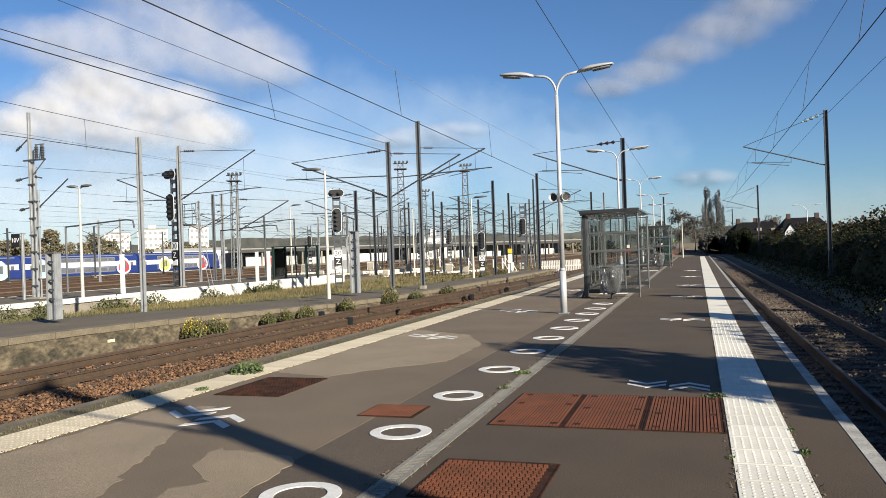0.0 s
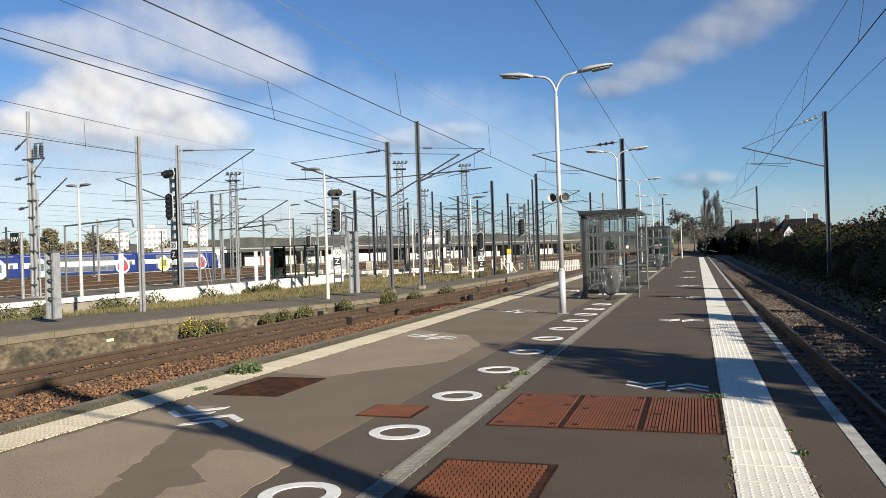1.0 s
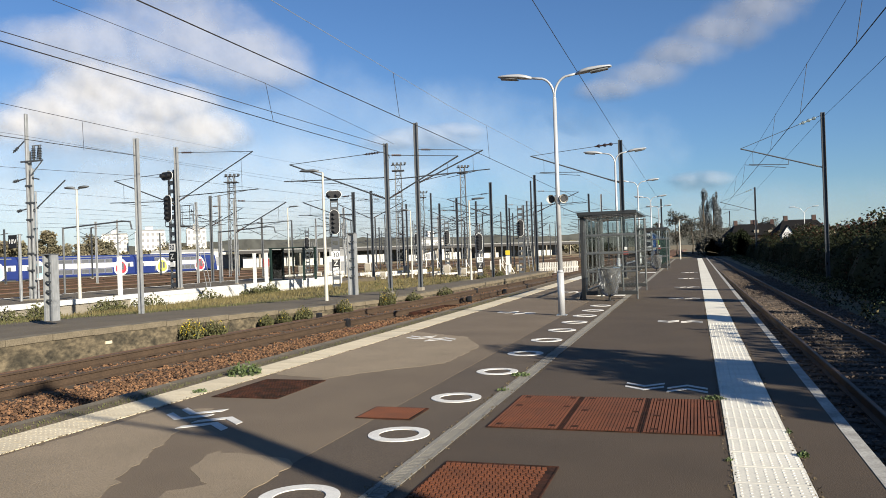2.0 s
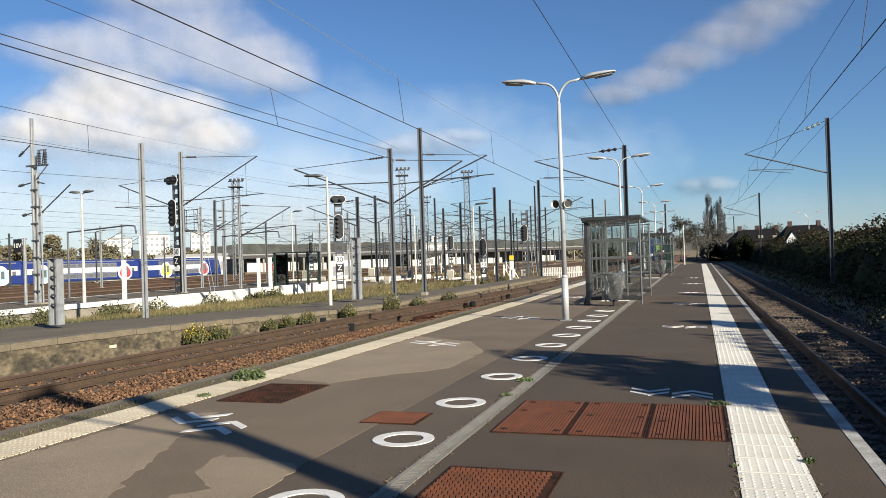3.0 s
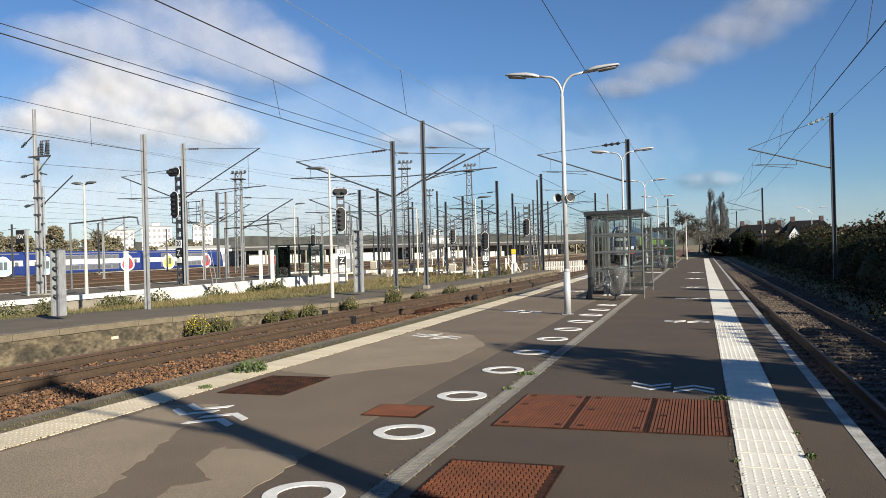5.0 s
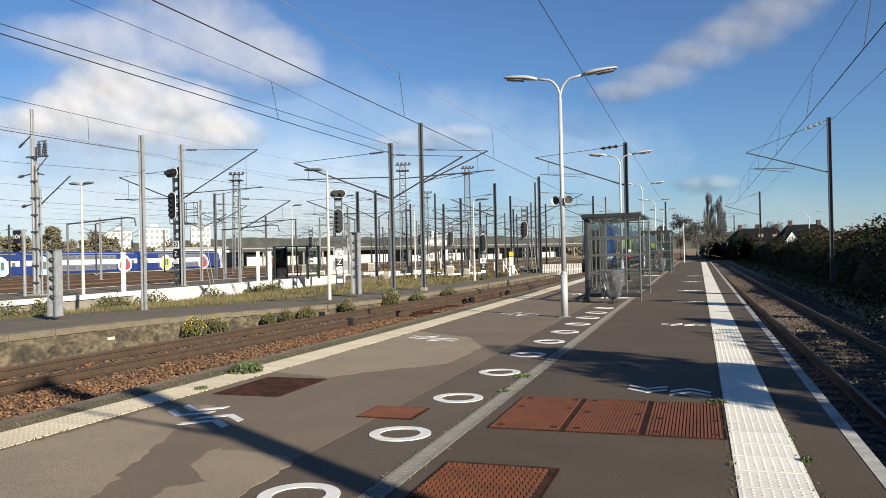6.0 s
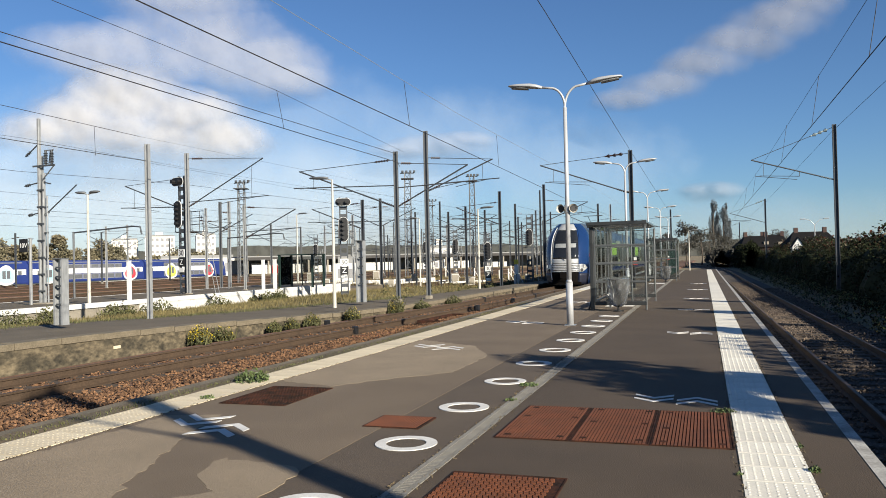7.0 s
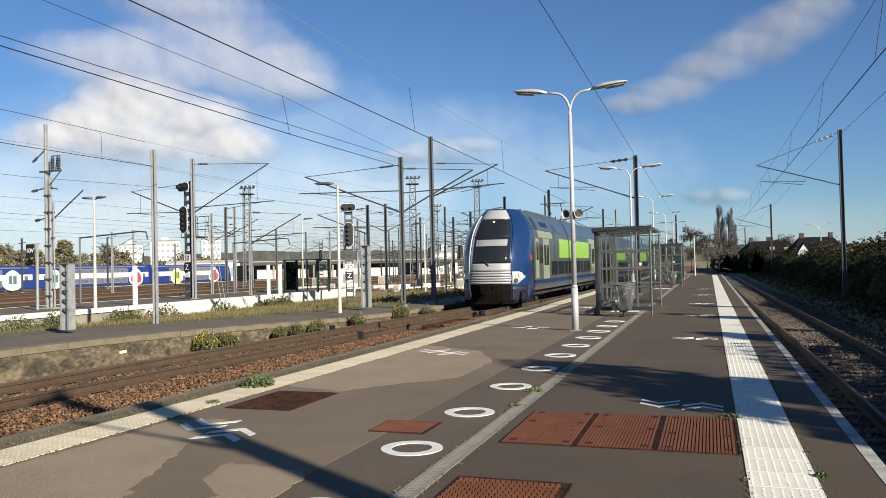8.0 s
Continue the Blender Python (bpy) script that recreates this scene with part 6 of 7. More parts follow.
# ---- distance ----
def long_canopy():
    """Long flat-roofed station canopy far across the yard."""
    t = thing("station_canopy", pose(0, 0, 0), "long low flat station canopy with dark fascia on pillars", "building")
    a, b = Vector((-91, 143, 0)), Vector((-31, 228, 0))
    d = (b - a).normalized()
    s = Vector((d.y, -d.x, 0))
    ang = math.degrees(math.atan2(d.y, d.x))
    L = (b - a).length
    t.matrix_world = pose(a.x, a.y, -0.7, 0, 0, ang)
    part("roof", soft_box(0, L, 0, 9, 3.9, 4.2, 0.08, 1), M_CANROOF, t)
    part("fascia", bx(0.1, L - 0.1, -0.05, 0.05, 3.3, 3.9), M_CANDARK, t)
    for k, (u0, u1, hh) in enumerate(((2, 14, 2.2), (16, 21, 1.5), (24, 38, 1.9), (44, 50, 1.5), (56, 61, 1.8), (66, 74, 1.3), (88, 94, 1.5))):
        part("white_screen_wall", bx(u0, u1, 2.4, 2.7, 0.4, hh + 0.4), M_WHITEW, t, "low white wall under the canopy")
    part("rear_wall", bx(0, L, 8.6, 8.9, 0, 3.4), M_CANROOF, t)
    for k in range(22):
        part("pillar", bx(k * L / 22, k * L / 22 + 0.35, 0.3, 0.65, 0, 3.9), M_CONC, t)
    part("deck", bx(0, L, -1, 9, 0, 0.4), M_ASPH_O, t)


long_canopy()


def block(name, x, y, w, d, h, cols, rows, rz, label, wall=M_BLOCK, base=-0.7):
    t = thing(name, pose(x, y, base, 0, 0, rz), label, "building", "far apartment blocks")
    part("wall", bx(-w / 2, w / 2, -d / 2, d / 2, 0, h), wall, t)
    part("roof", bx(-w / 2 + 0.3, w / 2 - 0.3, -d / 2 + 0.3, d / 2 - 0.3, h, h + 0.8), M_CANROOF, t)
    if rows > 1:
        part("roof_plant", bx(-w * 0.15, w * 0.1, -2, 2, h + 0.8, h + 2.4), wall, t)
    for j in range(rows):
        for i in range(cols):
            cx = -w / 2 + w * (i + 0.5) / cols
            cz = h * (j + 0.5) / rows
            part("window", bx(cx - w / cols * 0.27, cx + w / cols * 0.27, -d / 2 - 0.05, -d / 2 + 0.1, cz - h / rows * 0.24, cz + h / rows * 0.22), M_BWIN, t)


block("apartment_block", -282, 330, 12.2, 12, 17.2, 5, 6, 38, "far cream apartment block with rows of windows", base=-1.4)
block("apartment_block", -260.5, 330, 14.0, 12, 18.2, 6, 6, 38, "far cream apartment block with rows of windows", base=-1.4)
block("apartment_block", -233.7, 330, 9.0, 12, 18.2, 4, 6, 38, "far white apartment block with dark balconies", base=-1.4)
block("apartment_block", -272, 336, 3, 5, 17.4, 1, 5, 38, "slim dark far tower block", M_CANDARK, base=-1.4)
block("yard_shed", -138, 191, 20, 12, 5.3, 6, 1, 36, "pale low yard shed with shallow roof", M_WHITEW, base=-1.4)
block("yard_hut", -40, 84, 2.6, 2.4, 2.3, 2, 1, 25, "low white yard hut", M_WHITEW)
block("yard_store", -64, 189, 6, 6, 5.4, 2, 2, 25, "pale square yard building", M_BLOCK)
kb = tagged(part("yard_kerb", poly_slab([(-34, 76), (-29.5, 84.5), (-29.1, 84.3), (-33.6, 75.8)], -0.8, -0.25), M_WHITEW), "low white concrete kerb between yard tracks", "kerb")


def ridge(name, y_of, x0, x1, z_of, material, label, step=30):
    V, F = [], []
    n = int((x1 - x0) / step)
    for i in range(n + 1):
        x = x0 + (x1 - x0) * i / n
        y = y_of(x)
        V += [(x, y, -1), (x, y, z_of(x)), (x * 1.03, y * 1.05 + 60, z_of(x) * 0.9), (x * 1.1, y * 1.15 + 200, -1)]
    for i in range(n):
        k = 4 * i
        for a in range(3):
            F.append((k + a, k + 4 + a, k + 5 + a, k + 1 + a))
    return tagged(raw(name, V, F, material), label, "hill", kind="structure")


ridge("hill_ridge", lambda x: 1350.0, -2600, 900, lambda x: 22 + 16 * math.exp(-((x + 900) / 500) ** 2) + 5 * noise.noise((x * 0.01, 0, 0)) + 3 * noise.noise((x * 0.05, 3, 0)), M_HILL, "low wooded ridge on the horizon", 12)


def tree(x, y, z, h, r, material, seed, label, n=900, leaf=0.35, name="tree", lean=1.0, bare=0.0, cat="tree", group=""):
    """Tapered trunk, limbs, and a crown of loose leaf clumps."""
    rnd = random.Random(seed)
    t = thing(name, pose(x, y, z), label, cat, group)
    bm = bmesh.new()
    pipe(bm, [(0, 0, 0), (0.05 * r, 0, h * 0.3), (-0.03 * r, 0.04 * r, h * 0.6), (0, 0, h * 0.9)], [0.028 * h, 0.02 * h, 0.012 * h, 0.004 * h], 7)
    blobs = []
    for k in range(12):
        a, zz = rnd.uniform(0, 6.3), h * rnd.uniform(0.25, 0.85)
        ln = r * rnd.uniform(0.5, 0.95) * (1.15 - zz / h * 0.6)
        e = Vector((math.cos(a) * ln, math.sin(a) * ln, zz + 0.18 * h * rnd.uniform(0.4, 1)))
        pipe(bm, [(0, 0, zz), tuple((Vector((0, 0, zz)) + e) / 2 + Vector((0, 0, 0.03 * h))), tuple(e)], [0.009 * h, 0.006 * h, 0.002 * h], 5)
        blobs.append((e, r * rnd.uniform(0.28, 0.5)))
    blobs.append((Vector((0, 0, h * 0.86)), r * 0.35))
    part("trunk", bm, M_BARK, t)

    def smp(q):
        c, br = q.choice(blobs)
        v = Vector((q.gauss(0, 1), q.gauss(0, 1), q.gauss(0, 1))).normalized() * br * q.uniform(0.35, 1.0)
        return tuple(c + Vector((v.x, v.y, v.z * lean)))
    V, F = leaves(n, smp, leaf, seed)
    tagged(raw("crown", V, F, material, t), kind="stuff")
    return t


def bush_row(name, pts, w, h_of, n, leaf, material, label, seed, cat="hedge", core=True, mats=None):
    """Irregular hedge along a line: lumpy dark core and a shell of leaf clumps."""
    t = thing(name, pose(0, 0, 0), label, cat)
    ys = [p[1] for p in pts]
    xs = [p[0] for p in pts]

    def fx(y):
        return float(np.interp(y, ys, xs))

    def shape(y, a):
        k = 0.75 + 0.5 * noise.noise((y * 0.35, a * 1.3, seed)) + 0.25 * noise.noise((y * 1.1, a * 2.5, seed + 5))
        return (w * math.cos(a) * k, h_of(y) * max(0.0, math.sin(a)) * (0.55 + 0.45 * k))
    if core:
        bm = bmesh.new()
        rows = []
        for y in ys_along(ys[0], ys[-1], 0.8):
            rows.append([bm.verts.new((fx(y) + 0.80 * shape(y, a)[0], y, -0.7 + 0.88 * shape(y, a)[1])) for a in [math.pi * i / 10 for i in range(11)]])
        for a, b in zip(rows, rows[1:]):
            for k in range(10):
                bm.faces.new((a[k], a[k + 1], b[k + 1], b[k]))
        part("thicket", bm, material, t)

    def smp(q):
        y = ys[0] + (ys[-1] - ys[0]) * q.random() ** 1.5
        a = q.uniform(0.02, 3.1)
        sx, sz = shape(y, a)
        k = q.uniform(0.78, 1.08)
        return (fx(y) + sx * k, y, -0.7 + sz * k)
    for i, (m, share) in enumerate(mats or [(material, 1.0)]):
        V, F = leaves(int(n * share), smp, leaf, seed + i)
        tagged(raw("foliage", V, F, m, t), kind="stuff")
    return t


hedge_h = lambda y: float(np.interp(y, (-4, 9, 14, 26, 34, 60, 200), (1.5, 1.6, 2.0, 2.15, 2.7, 2.95, 3.1))) + 0.3 * math.sin(y * 0.21)
bush_row("hedge", [(7.1, -4), (7.4, 14), (7.6, 40), (7.8, 70), (8.0, 110), (8.0, 190)], 1.6, hedge_h, 60000, 0.065, M_LEAF, "overgrown hedge beside the track, shade put into its leaf colour", 21, mats=[(M_LEAF, 0.93), (M_LEAFR, 0.07)])
# near stretch is out of view; its height is set for the shade it casts
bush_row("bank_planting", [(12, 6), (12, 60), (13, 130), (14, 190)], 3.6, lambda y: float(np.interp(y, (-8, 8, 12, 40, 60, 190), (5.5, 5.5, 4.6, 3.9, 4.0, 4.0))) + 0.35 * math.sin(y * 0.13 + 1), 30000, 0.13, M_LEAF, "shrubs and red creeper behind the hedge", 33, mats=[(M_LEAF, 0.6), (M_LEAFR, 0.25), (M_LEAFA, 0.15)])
bush_row("verge_weeds", [(5.5, 8), (5.6, 60), (5.6, 120)], 1.1, lambda y: 0.6, 22000, 0.045, M_LEAF, "low weeds and grass along the track verge", 45, "weeds", core=False, mats=[(M_LEAF, 0.55), (M_WEED, 0.2), (M_GRASS, 0.25)])
bush_row("bend_thicket", [(3.2, 150), (3.6, 190), (2.0, 240)], 2.4, lambda y: 4.0, 7000, 0.25, M_TWIG, "dark thicket beside the track bend", 51, "bushes")
# shrub row added out of view to shade the east track and platform edge
bush_row("tall_shrubs", [(8.6, 3.4), (8.9, 18)], 1.2, lambda y: 4.75 + 0.3 * math.sin(y * 0.9), 6500, 0.10, M_LEAF, "unseen tall shrubs added to shade the track and platform edge", 57, "bushes", core=False)
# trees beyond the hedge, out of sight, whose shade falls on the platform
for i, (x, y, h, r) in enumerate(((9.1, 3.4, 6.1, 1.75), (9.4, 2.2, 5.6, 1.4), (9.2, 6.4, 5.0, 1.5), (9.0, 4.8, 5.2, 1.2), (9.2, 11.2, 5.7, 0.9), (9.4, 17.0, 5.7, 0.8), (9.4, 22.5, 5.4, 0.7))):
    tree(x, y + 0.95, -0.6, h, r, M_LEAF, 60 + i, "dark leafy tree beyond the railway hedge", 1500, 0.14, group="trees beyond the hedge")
for i, (x, y, h, r) in enumerate(((3.2, 280, 20.5, 1.5), (4.6, 283, 17.0, 1.6), (6.4, 280, 19.2, 1.9), (7.8, 284, 15.5, 1.7))):
    tree(x, y, -0.7, h, r, M_LEAFP, 80 + i, "tall slim poplar with thinning autumn foliage", 5200, 0.15, lean=3.4, group="row of poplars")
for i, (x, y, h, r) in enumerate(((-3.4, 160, 8.2, 2.6), (-7.5, 168, 7.0, 2.5), (-0.5, 190, 8.5, 3.0), (-11, 185, 7, 3), (1.5, 215, 8, 3.5), (5, 230, 7, 4), (11, 235, 7, 4), (-4, 236, 7, 4), (16, 190, 7, 3), (-16, 230, 6, 4))):
    tree(x, y, -0.7, h, r, M_TWIG, 100 + i, "nearly bare grey-brown tree beyond the platform end", 1700, 0.17, group="trees beyond the platform")
rnd = random.Random(5)
for i in range(34):
    b = radians(-52 + 17 * i / 33 + rnd.uniform(-0.4, 0.4))
    d = rnd.uniform(235, 290)
    h = rnd.uniform(8.0, 11.5) if b < radians(-41.5) else rnd.uniform(4.8, 7.0)
    tree(d * math.sin(b), d * math.cos(b), -1.3, h, rnd.uniform(3.2, 5.5), M_LEAFA, 140 + i, "autumn-brown tree behind the stabled train", 1900, 0.42, group="autumn tree belt")
for i in range(22):
    b = radians(-33 + 27 * i / 21 + rnd.uniform(-0.4, 0.4))
    d = rnd.uniform(250, 330)
    tree(d * math.sin(b), d * math.cos(b), -1.0, rnd.uniform(2.8, 4.8), rnd.uniform(3, 5), M_LEAFA if i % 3 else M_LEAF, 180 + i, "bushy tree on the yard's far side", 1200, 0.5, group="far tree belt")


def house(x, y, w, d, h, rh, rz, label, wall=M_BRICK):
    t = thing("house", pose(x, y, -1.4, 0, 0, rz), label, "house", "houses behind the hedge")
    part("wall", bx(-w / 2, w / 2, -d / 2, d / 2, 0, h), wall, t)
    bm = bmesh.new()
    e = 0.4
    v = [bm.verts.new(p) for p in ((-w / 2 - e, -d / 2 - e, h - 0.1), (w / 2 + e, -d / 2 - e, h - 0.1), (w / 2 + e, d / 2 + e, h - 0.1), (-w / 2 - e, d / 2 + e, h - 0.1), (-w / 2 + 1.2, 0, h + rh), (w / 2 - 1.2, 0, h + rh))]
    for f in ((0, 1, 5, 4), (1, 2, 5), (2, 3, 4, 5), (3, 0, 4), (3, 2, 1, 0)):
        bm.faces.new([v[i] for i in f])
    roof = part("roof", bm, M_SLATE, t, "dark slate hipped roof")
    for s in (-0.28, 0.3):
        part("chimney", bx(w * s - 0.3, w * s + 0.3, -0.3, 0.3, h + rh * 0.5, h + rh + 0.7), M_BRICK, roof)
    for k in (-0.3, 0.0, 0.3):
        wd = part("window", bx(w * k - 0.5, w * k + 0.5, -d / 2 - 0.04, -d / 2 + 0.1, h * 0.55, h * 0.85), M_BWIN, t)
        part("frame", bx(w * k - 0.6, w * k + 0.6, -d / 2 - 0.02, -d / 2 + 0.06, h * 0.52, h * 0.54), M_WHITEW, wd)
    part("dormer", bx(w * 0.2 - 0.4, w * 0.2 + 0.4, -d / 2 + 0.5, 0, h + 0.2, h + 0.9), M_CONC, roof)


house(8.8, 152, 6, 7, 4.2, 2.0, 10, "dark brick house with slate roof behind the hedge")
house(16.5, 141, 7.5, 8, 4.0, 2.4, 5, "brick house with slate roof and pale dormers")
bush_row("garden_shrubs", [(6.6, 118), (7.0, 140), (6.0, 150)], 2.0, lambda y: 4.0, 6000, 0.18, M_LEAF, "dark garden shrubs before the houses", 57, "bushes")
house(12.2, 160, 6, 7, 4.2, 2.2, 0, "dark brick house with slate roof behind the hedge")
gable = thing("garden_house", pose(10.45, 100, -1.4), "small white gabled garden house above the hedge", "house", "houses behind the hedge")
part("wall", bx(-0.62, 0.62, 0, 2.5, 0, 3.75), M_WHPLAIN, gable)
bm = bmesh.new()
ends = [[bm.verts.new(p) for p in ((-0.62, y, 3.75), (0.62, y, 3.75), (0.05, y, 4.75))] for y in (0.0, 2.5)]
bm.faces.new(ends[0]), bm.faces.new(ends[1][::-1])
for k in range(3):
    bm.faces.new((ends[0][k], ends[1][k], ends[1][(k + 1) % 3], ends[0][(k + 1) % 3]))
part("gable", bm, M_WHPLAIN, gable)
for x0 in (-1, 1):
    bm = bmesh.new()
    q = [bm.verts.new(p) for p in ((0.05, -0.12, 4.78), (0.05, 2.6, 4.78), (0.05 + x0 * 0.75, 2.6, 3.62), (0.05 + x0 * 0.75, -0.12, 3.62))]
    r = [bm.verts.new((v.co.x, v.co.y, v.co.z + 0.07)) for v in q]
    bm.faces.new(q), bm.faces.new(r)
    for k in range(4):
        bm.faces.new((q[k], q[(k + 1) % 4], r[(k + 1) % 4], r[k]))
    part("roof_slope", bm, M_SLATE, gable, "dark slate roof slope")
sl = thing("street_lamp", pose(14.6, 119, -0.7), "double-armed pale street lamp behind the hedge", "street lamp")
part("pole", tb((0, 0, 0), (0, 0, 6.2), 0.08, 0.05), M_LAMP, sl)
for s in (-1, 1):
    bm = bmesh.new()
    pipe(bm, [(0, 0, 6.1), (s * 0.5, 0, 6.7), (s * 1.2, 0, 6.95)], 0.04, 6)
    part("arm", bm, M_LAMP, sl)
    part("lamp_head", soft_box(s * 1.5 - 0.35, s * 1.5 + 0.35, -0.13, 0.13, 6.9, 7.02, 0.03, 1), M_LAMP, sl)


# ---- weeds and grass ----
def weed(x, y, z, r, h, n, seed, label, flowers=0, leaf=0.05, material=M_WEED):
    t = thing("weed_clump", pose(x, y, z), label, "weed", "weeds")

    def smp(q):
        a, k = q.uniform(0, 6.3), math.sqrt(q.random())
        zz = h * q.random() * (1.15 - 0.8 * k)
        return (r * k * math.cos(a), r * k * math.sin(a), zz)
    V, F = leaves(n, smp, leaf, seed, 0.3)
    tagged(raw("foliage", V, F, material, t), kind="stuff")
    V, F = blades(n // 6, lambda q: (q.gauss(0, r * 0.4), q.gauss(0, r * 0.4), 0), h * 0.8, seed)
    tagged(raw("stem_tuft", V, F, material, t), kind="stuff")
    if flowers:
        V, F = leaves(flowers, lambda q: (lambda a, k: (r * k * math.cos(a), r * k * math.sin(a), h * (1.0 - 0.55 * k * k) * q.uniform(0.35, 1.05)))(q.uniform(0, 6.3), math.sqrt(q.random())), leaf * 0.42, seed + 1)
        tagged(raw("flower_heads", V, F, M_FLOWER, t), kind="stuff")


weed(-6.18, 9.75, 0.0, 0.24, 0.20, 300, 1, "bushy green weed growing at the platform edge", 0, 0.028)
weed(-5.98, 8.40, 0.0, 0.10, 0.05, 60, 2, "small green weed in the strip's joint", 0, 0.02)
weed(-2.24, 10.1, 0.0, 0.12, 0.045, 130, 3, "low green weed beside the drain channel", 0, 0.018)
weed(-2.22, 9.0, 0.0, 0.07, 0.04, 40, 4, "low green weed beside the drain channel", 0, 0.016)
weed(0.13, 8.76, 0.0, 0.13, 0.04, 110, 5, "low weed beside the tactile strip", 0, 0.016)
weed(0.73, 6.52, 0.0, 0.04, 0.05, 40, 6, "low weed beside the tactile strip", 0, 0.018)
weed(0.71, 7.3, 0.0, 0.03, 0.04, 20, 7, "tiny weed beside the tactile strip", 0, 0.014)
weed(0.19, 6.3, 0.0, 0.03, 0.03, 24, 8, "tiny weed beside the tactile strip", 0, 0.014)
for i, (yy, r, h, fl) in enumerate(((18.1, 0.33, 0.72, 330), (19.0, 0.30, 0.6, 60), (21.3, 0.22, 0.45, 20), (22.2, 0.24, 0.5, 30), (23.2, 0.3, 0.55, 50), (25.4, 0.3, 0.6, 90), (28.2, 0.32, 0.95, 120), (30.5, 0.35, 0.5, 0), (34, 0.4, 0.55, 0), (11.6, 0.25, 0.3, 0))):
    weed(wall_w(yy) + 0.32, yy, rail_w(yy) - 0.21, r, h * 0.8, 420, 20 + i, "weed clump with yellow flowers at the wall foot" if fl else "green weed clump at the wall foot", fl, 0.04, M_SCRUB)
for i in range(16):
    q = random.Random(300 + i)
    yy = q.uniform(40, 64)
    weed(track_w(yy) - q.uniform(4.8, 8.5), yy, -0.6, q.uniform(0.3, 0.7), q.uniform(0.4, 0.8), 200, 300 + i, "dark green weed clump beside the yard track", 0, 0.07, M_SCRUB)
for i in range(16):
    q = random.Random(400 + i)
    yy = q.uniform(14, 46)
    weed(-24.2 + q.uniform(-0.2, 1.2), yy, -0.45, q.uniform(0.4, 0.9), q.uniform(0.4, 0.8), 260, 400 + i, "rough weed clump against the platform wall", 0, 0.07, M_SCRUB)


def bank_z(x, y):
    return -0.43 + 0.28 * min(1.0, max(0.0, (x + 24.6) / 6.0))


def on_bank(q):
    y = 8 + 44 * q.random() ** 1.2
    x = q.uniform(-24.4, float(np.interp(y, (8, 18, 27, 37, 52), (-18.5, -18.3, -16.9, -13.6, -14.4))))
    return (x, y, bank_z(x, y) - 0.02)


V, F = blades(30000, on_bank, 0.17, 9)
tagged(raw("dry_grass_tufts", V, F, M_GRASS), "dry yellow-green grass tufts between the platforms", "grass", kind="stuff")
V, F = blades(5000, lambda q: (lambda y: (float(np.interp(y, (-30, 17.7, 24, 31, 37), (-18.5, -18.5, -17.5, -15.5, -13.8))) + abs(q.gauss(0, 0.35)), y, opp_top(y) - 0.01))(8 + 28 * q.random()), 0.10, 19)
tagged(raw("platform_grass", V, F, M_SCRUB), "thin grass creeping over the old platform", "grass", kind="stuff")
def grit(q):
    y = 3.5 + 22 * q.random() ** 1.5
    x = q.choice((0.19, 0.71, -2.25, -2.06, edge_w(y) + 1.14, edge_w(y) + 1.14)) + q.gauss(0, 0.018)
    return (x, y, 0.006)


V, F = leaves(3200, grit, 0.011, 77)
tagged(raw("dirt_flakes", V, F, M_DIRT), "dirt and leaf crumbs along strip and gutter edges", "dirt", kind="stuff")
V, F = blades(2600, lambda q: (lambda y: (edge_w(y) + q.gauss(0.44, 0.07), y, 0.0))(3 + 26 * q.random() ** 1.3), 0.03, 10)
tagged(raw("edge_grass", V, F, M_SCRUB), "short grass along the platform's worn edge", "grass", kind="stuff")
V, F = blades(9000, lambda q: (track_w(50) - 3 - 30 * q.random(), 44 + 60 * q.random(), -0.7), 0.5, 12)
tagged(raw("yard_grass", V, F, M_GRASS), "dry grass between the yard tracks", "grass", kind="stuff")


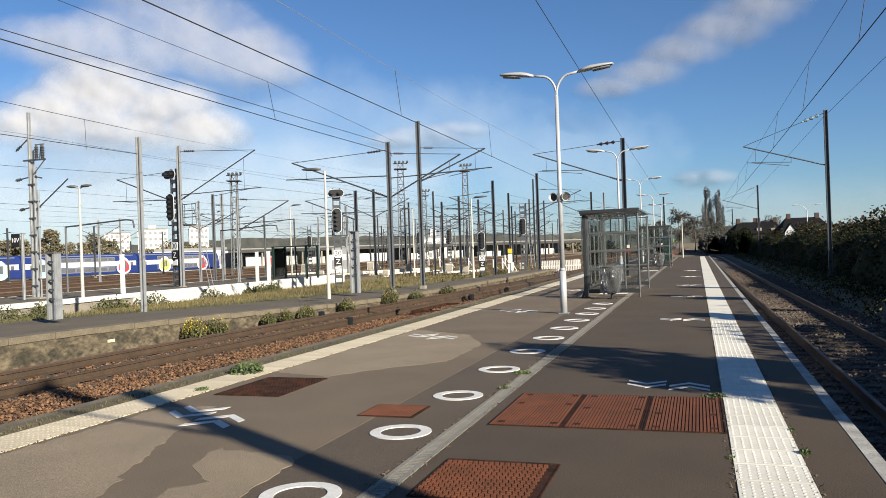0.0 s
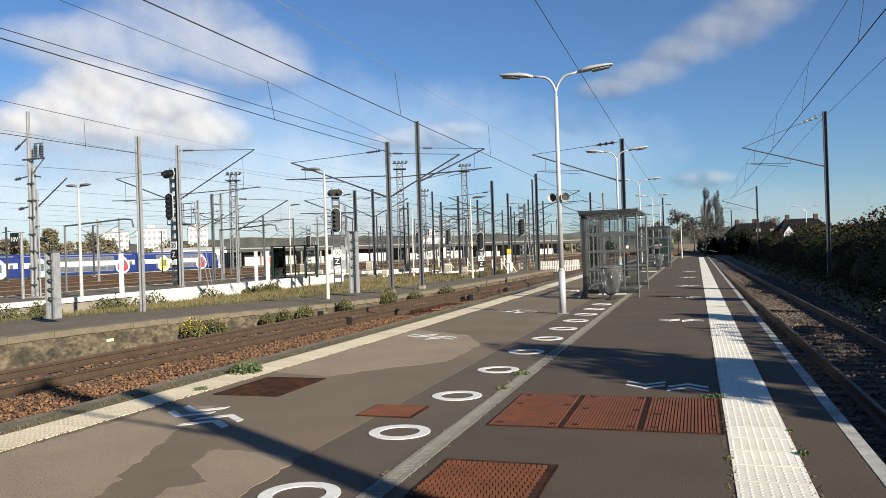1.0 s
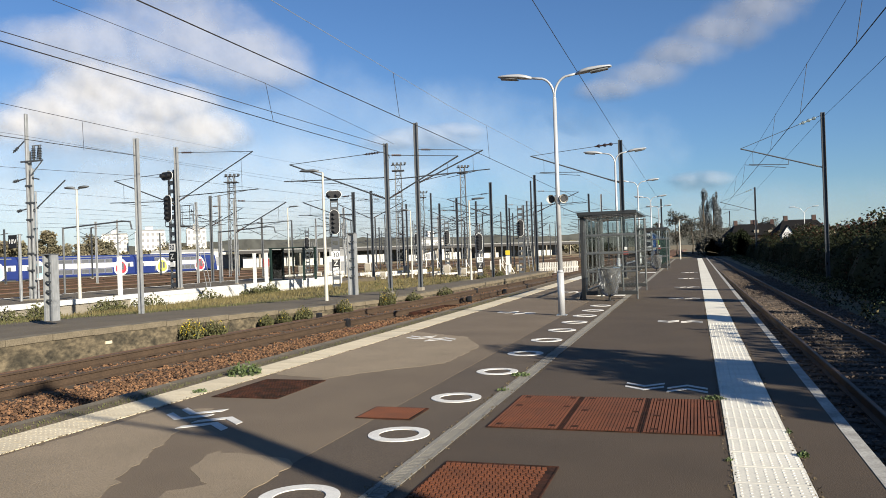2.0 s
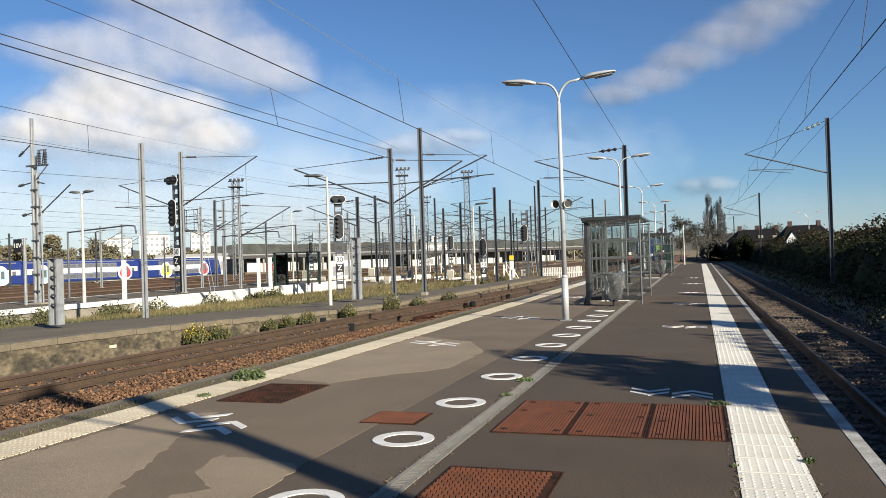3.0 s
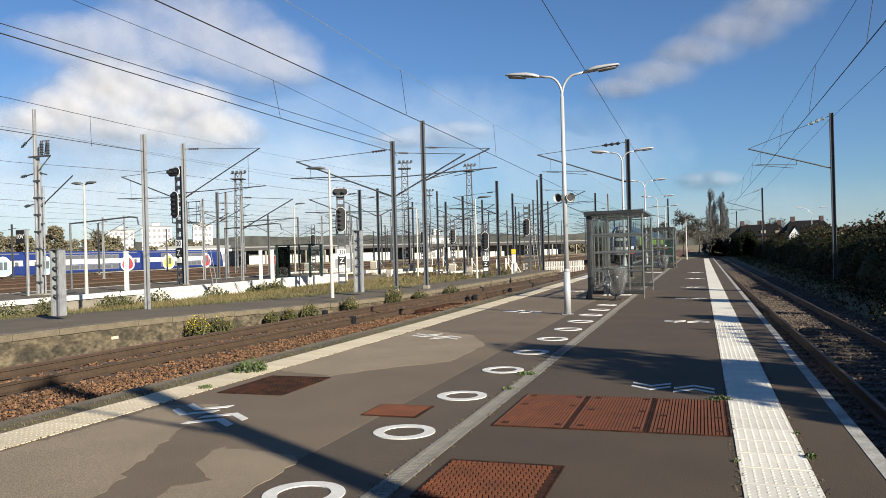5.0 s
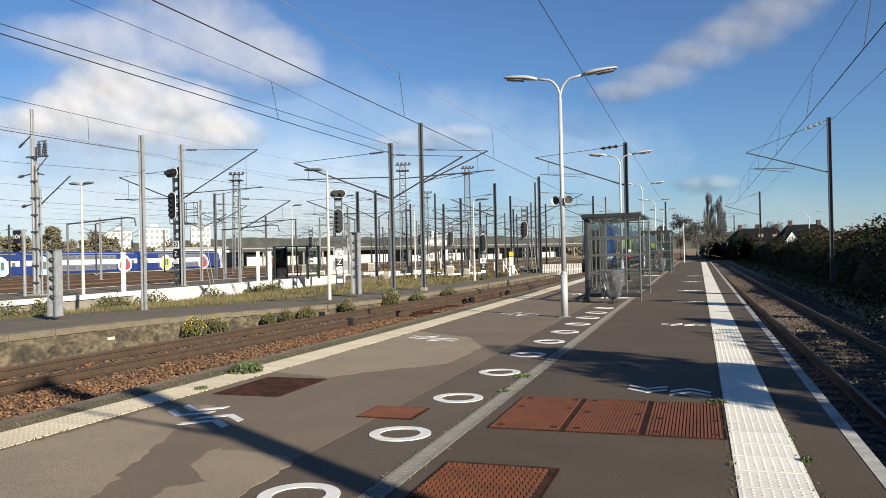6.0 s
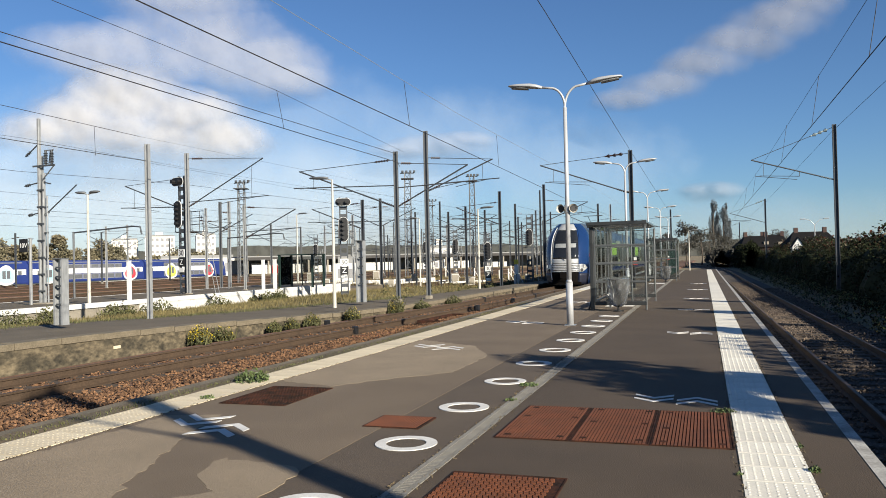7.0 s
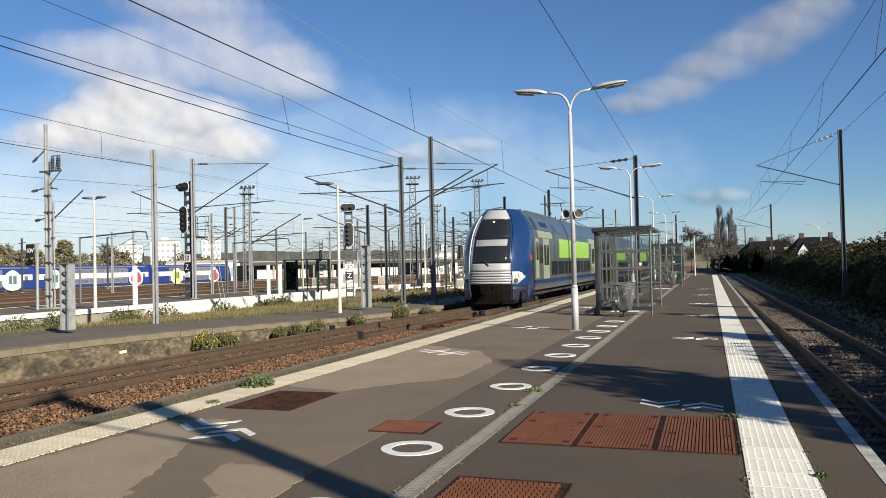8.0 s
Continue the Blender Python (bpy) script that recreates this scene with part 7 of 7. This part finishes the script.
# ---- clouds ----
def cloud_mat(name, seed, dens, tone=(0.405, 0.405, 0.425)):
    m = bpy.data.materials.new(name)
    m.use_nodes = True
    n, l = m.node_tree.nodes, m.node_tree.links
    n.remove(n["Principled BSDF"])
    df, tl, tr, mx, ad = n.new("ShaderNodeBsdfDiffuse"), n.new("ShaderNodeBsdfTranslucent"), n.new("ShaderNodeBsdfTransparent"), n.new("ShaderNodeMixShader"), n.new("ShaderNodeMixShader")
    df.inputs["Color"].default_value = tl.inputs["Color"].default_value = (*tone, 1)
    ad.inputs[0].default_value = 0.3
    l.new(df.outputs[0], ad.inputs[1]), l.new(tl.outputs[0], ad.inputs[2])
    at = n.new("ShaderNodeAttribute")
    at.attribute_name = "core"
    tc, nz = n.new("ShaderNodeTexCoord"), n.new("ShaderNodeTexNoise")
    nz.inputs["Scale"].default_value, nz.inputs["Detail"].default_value, nz.inputs["Roughness"].default_value = 0.0075, 8, 0.62
    mp = n.new("ShaderNodeMapping")
    mp.inputs["Location"].default_value = (seed * 137.0, 0, 0)
    l.new(tc.outputs["Object"], mp.inputs["Vector"]), l.new(mp.outputs[0], nz.inputs["Vector"])
    s1, s2 = n.new("ShaderNodeMath"), n.new("ShaderNodeMapRange")
    s1.operation = "MULTIPLY_ADD"
    l.new(nz.outputs["Fac"], s1.inputs[0])
    s1.inputs[1].default_value = 1.5
    l.new(at.outputs["Fac"], s1.inputs[2])
    s2.interpolation_type = "SMOOTHSTEP"
    s2.inputs["From Min"].default_value, s2.inputs["From Max"].default_value, s2.inputs["To Max"].default_value = 0.55, 2.05, dens
    l.new(s1.outputs[0], s2.inputs["Value"])
    l.new(s2.outputs[0], mx.inputs[0]), l.new(tr.outputs[0], mx.inputs[1]), l.new(ad.outputs[0], mx.inputs[2])
    l.new(mx.outputs[0], n["Material Output"].inputs["Surface"])
    return m


def cloud(center, puffs, seed, dens, label, relief=1.0, tone=(0.405, 0.405, 0.425)):
    """A drifting cloud: a lumpy sheet of overlapping puffs with frayed, thin edges."""
    c = Vector(center)
    face = Vector((-c.x, -c.y, 0)).normalized()
    right = Vector((-face.y, face.x, 0))
    u0 = min(p[0] - p[2] for p in puffs) - 60
    u1 = max(p[0] + p[2] for p in puffs) + 60
    v0 = min(p[1] - p[3] for p in puffs) - 40
    v1 = max(p[1] + p[3] for p in puffs) + 40
    nu, nv = 90, 48
    V, F, A, idx = [], [], [], {}
    for j in range(nv + 1):
        for i in range(nu + 1):
            u, v = u0 + (u1 - u0) * i / nu, v0 + (v1 - v0) * j / nv
            core = max(1 - ((u - p[0]) / p[2]) ** 2 - ((v - p[1]) / p[3]) ** 2 for p in puffs)
            core = max(-0.6, core)
            if core > -0.55:
                bulge = relief * 50 * math.sqrt(max(0.0, core)) + relief * 14 * noise.noise((u * 0.012, v * 0.012, seed)) + relief * 5 * noise.noise((u * 0.035, v * 0.035, seed))
                idx[i, j] = len(V)
                V.append(tuple(right * u + Vector((0, 0, v)) + face * bulge))
                A.append(core)
    for j in range(nv):
        for i in range(nu):
            k = [(i, j), (i + 1, j), (i + 1, j + 1), (i, j + 1)]
            if all(q in idx for q in k):
                F.append([idx[q] for q in k])
    ob = raw("cloud", V, F, cloud_mat("cloud_" + str(seed), seed, dens, tone), smooth=True)
    at = ob.data.attributes.new("core", "FLOAT", "POINT")
    at.data.foreach_set("value", A)
    ob.matrix_world = Matrix.Translation(c)
    return tagged(ob, label, "cloud", "clouds")


cloud_low = cloud((-1290, 1527, 335), [(-120, -5, 150, 85), (-30, 50, 160, 105), (70, 20, 190, 95), (170, -20, 150, 65), (0, -15, 280, 75), (-210, -25, 130, 55)], 2, 0.97, "bright white cumulus cloud low over the yard")
cloud_high = cloud((-1200, 1600, 530), [(-90, -10, 200, 95), (30, 30, 220, 110), (150, -20, 210, 95), (-220, -20, 180, 75), (230, -55, 130, 60), (-20, 120, 200, 90)], 5, 0.60, "thin white cloud high over the yard", 0.6)
cloud_east = cloud((40, 2000, 490), [(110, 55, 130, 62), (40, 20, 130, 55), (-60, -25, 120, 50), (-150, -70, 120, 45), (-230, -95, 110, 35), (170, 90, 90, 58)], 9, 0.58, "wispy white cloud over the platform", 0.3)
cloud_faint = cloud((-640, 1890, 290), [(0, 0, 150, 36), (70, 12, 90, 30), (-80, -8, 110, 26)], 13, 0.4, "faint wisp of cloud")
cloud_wisp = cloud((20, 1995, 150), [(0, 0, 90, 28), (-30, 4, 60, 22)], 17, 0.4, "faint wisp of cloud low on the horizon")
# horizon haze as a sheet, its sky blue set in the tone
cloud_haze = cloud((-150, 2100, 50), [(-700, 0, 600, 120), (-200, 0, 600, 110), (300, 0, 600, 110), (800, 0, 600, 110)], 25, 0.42, "blue-tinted sheet that paints pale haze along the horizon", 0.2, (0.33, 0.42, 0.53))
cloud_bank = cloud((-1350, 1650, 110), [(-300, -10, 420, 130), (0, 0, 420, 140), (300, -20, 440, 120), (600, -50, 400, 90)], 21, 0.6, "pale hazy cloud bank low over the horizon", 0.6, (0.40, 0.43, 0.47))
# two veils added to brighten the sky, with bluish haze in their tone
cloud_veil = cloud((-780, 1900, 300), [(-350, 0, 600, 210), (50, -20, 520, 190), (420, -60, 420, 150), (-700, 20, 400, 200)], 29, 0.36, "thin blue-tinted veil added to pale the sky over the yard", 0.15, (0.38, 0.46, 0.55))
cloud_veil_low = cloud((-990, 1275, 160), [(-340, 0, 360, 98), (-40, 0, 390, 105), (285, -8, 360, 98)], 37, 0.50, "thin blue-tinted veil added to pale the low sky over the yard", 0.15, (0.40, 0.45, 0.51))


def car_pose(front, wheelbase):
    """Pose of a car whose front stands at y = front on the west track; the heading follows the two bogies."""
    a, b = front + 4.6, front + 4.6 + wheelbase
    h = math.atan2(track_w(b) - track_w(a), b - a)
    x = track_w(a) - math.tan(h) * 4.6
    return pose(x, front, rail_w(front + 2.0), 0, 0, -math.degrees(h))


def motions():
    # the train runs in along the west track, braking gently
    times = [0.0, 0.5, 1.0, 1.5, 2.0, 2.5, 3.0, 3.5, 4.0, 4.5, 5.0, 5.5, 6.0, 6.25, 6.5, 6.75, 7.0, 7.25, 7.5, 7.75, 8.0]
    front = lambda t: 31.7 + 19.6 * (8.0 - t)
    for car, back in ((car_front, 0.0), (car_mid, CAR * SIZE), (car_rear, 2 * CAR * SIZE)):
        walk(car, [(t, car_pose(front(t) + back, 16.5)) for t in times])
    # clouds drift slowly
    for c, v in ((cloud_low, 4.6), (cloud_high, 4.8), (cloud_east, 4.0)):
        p = c.matrix_world.translation.copy()
        d = Vector((p.y, -p.x, 0)).normalized()
        walk(c, [(t, Matrix.Translation(p + d * v * t)) for t in (0.0, 2.0, 4.0, 6.0, 8.0)])


motions()
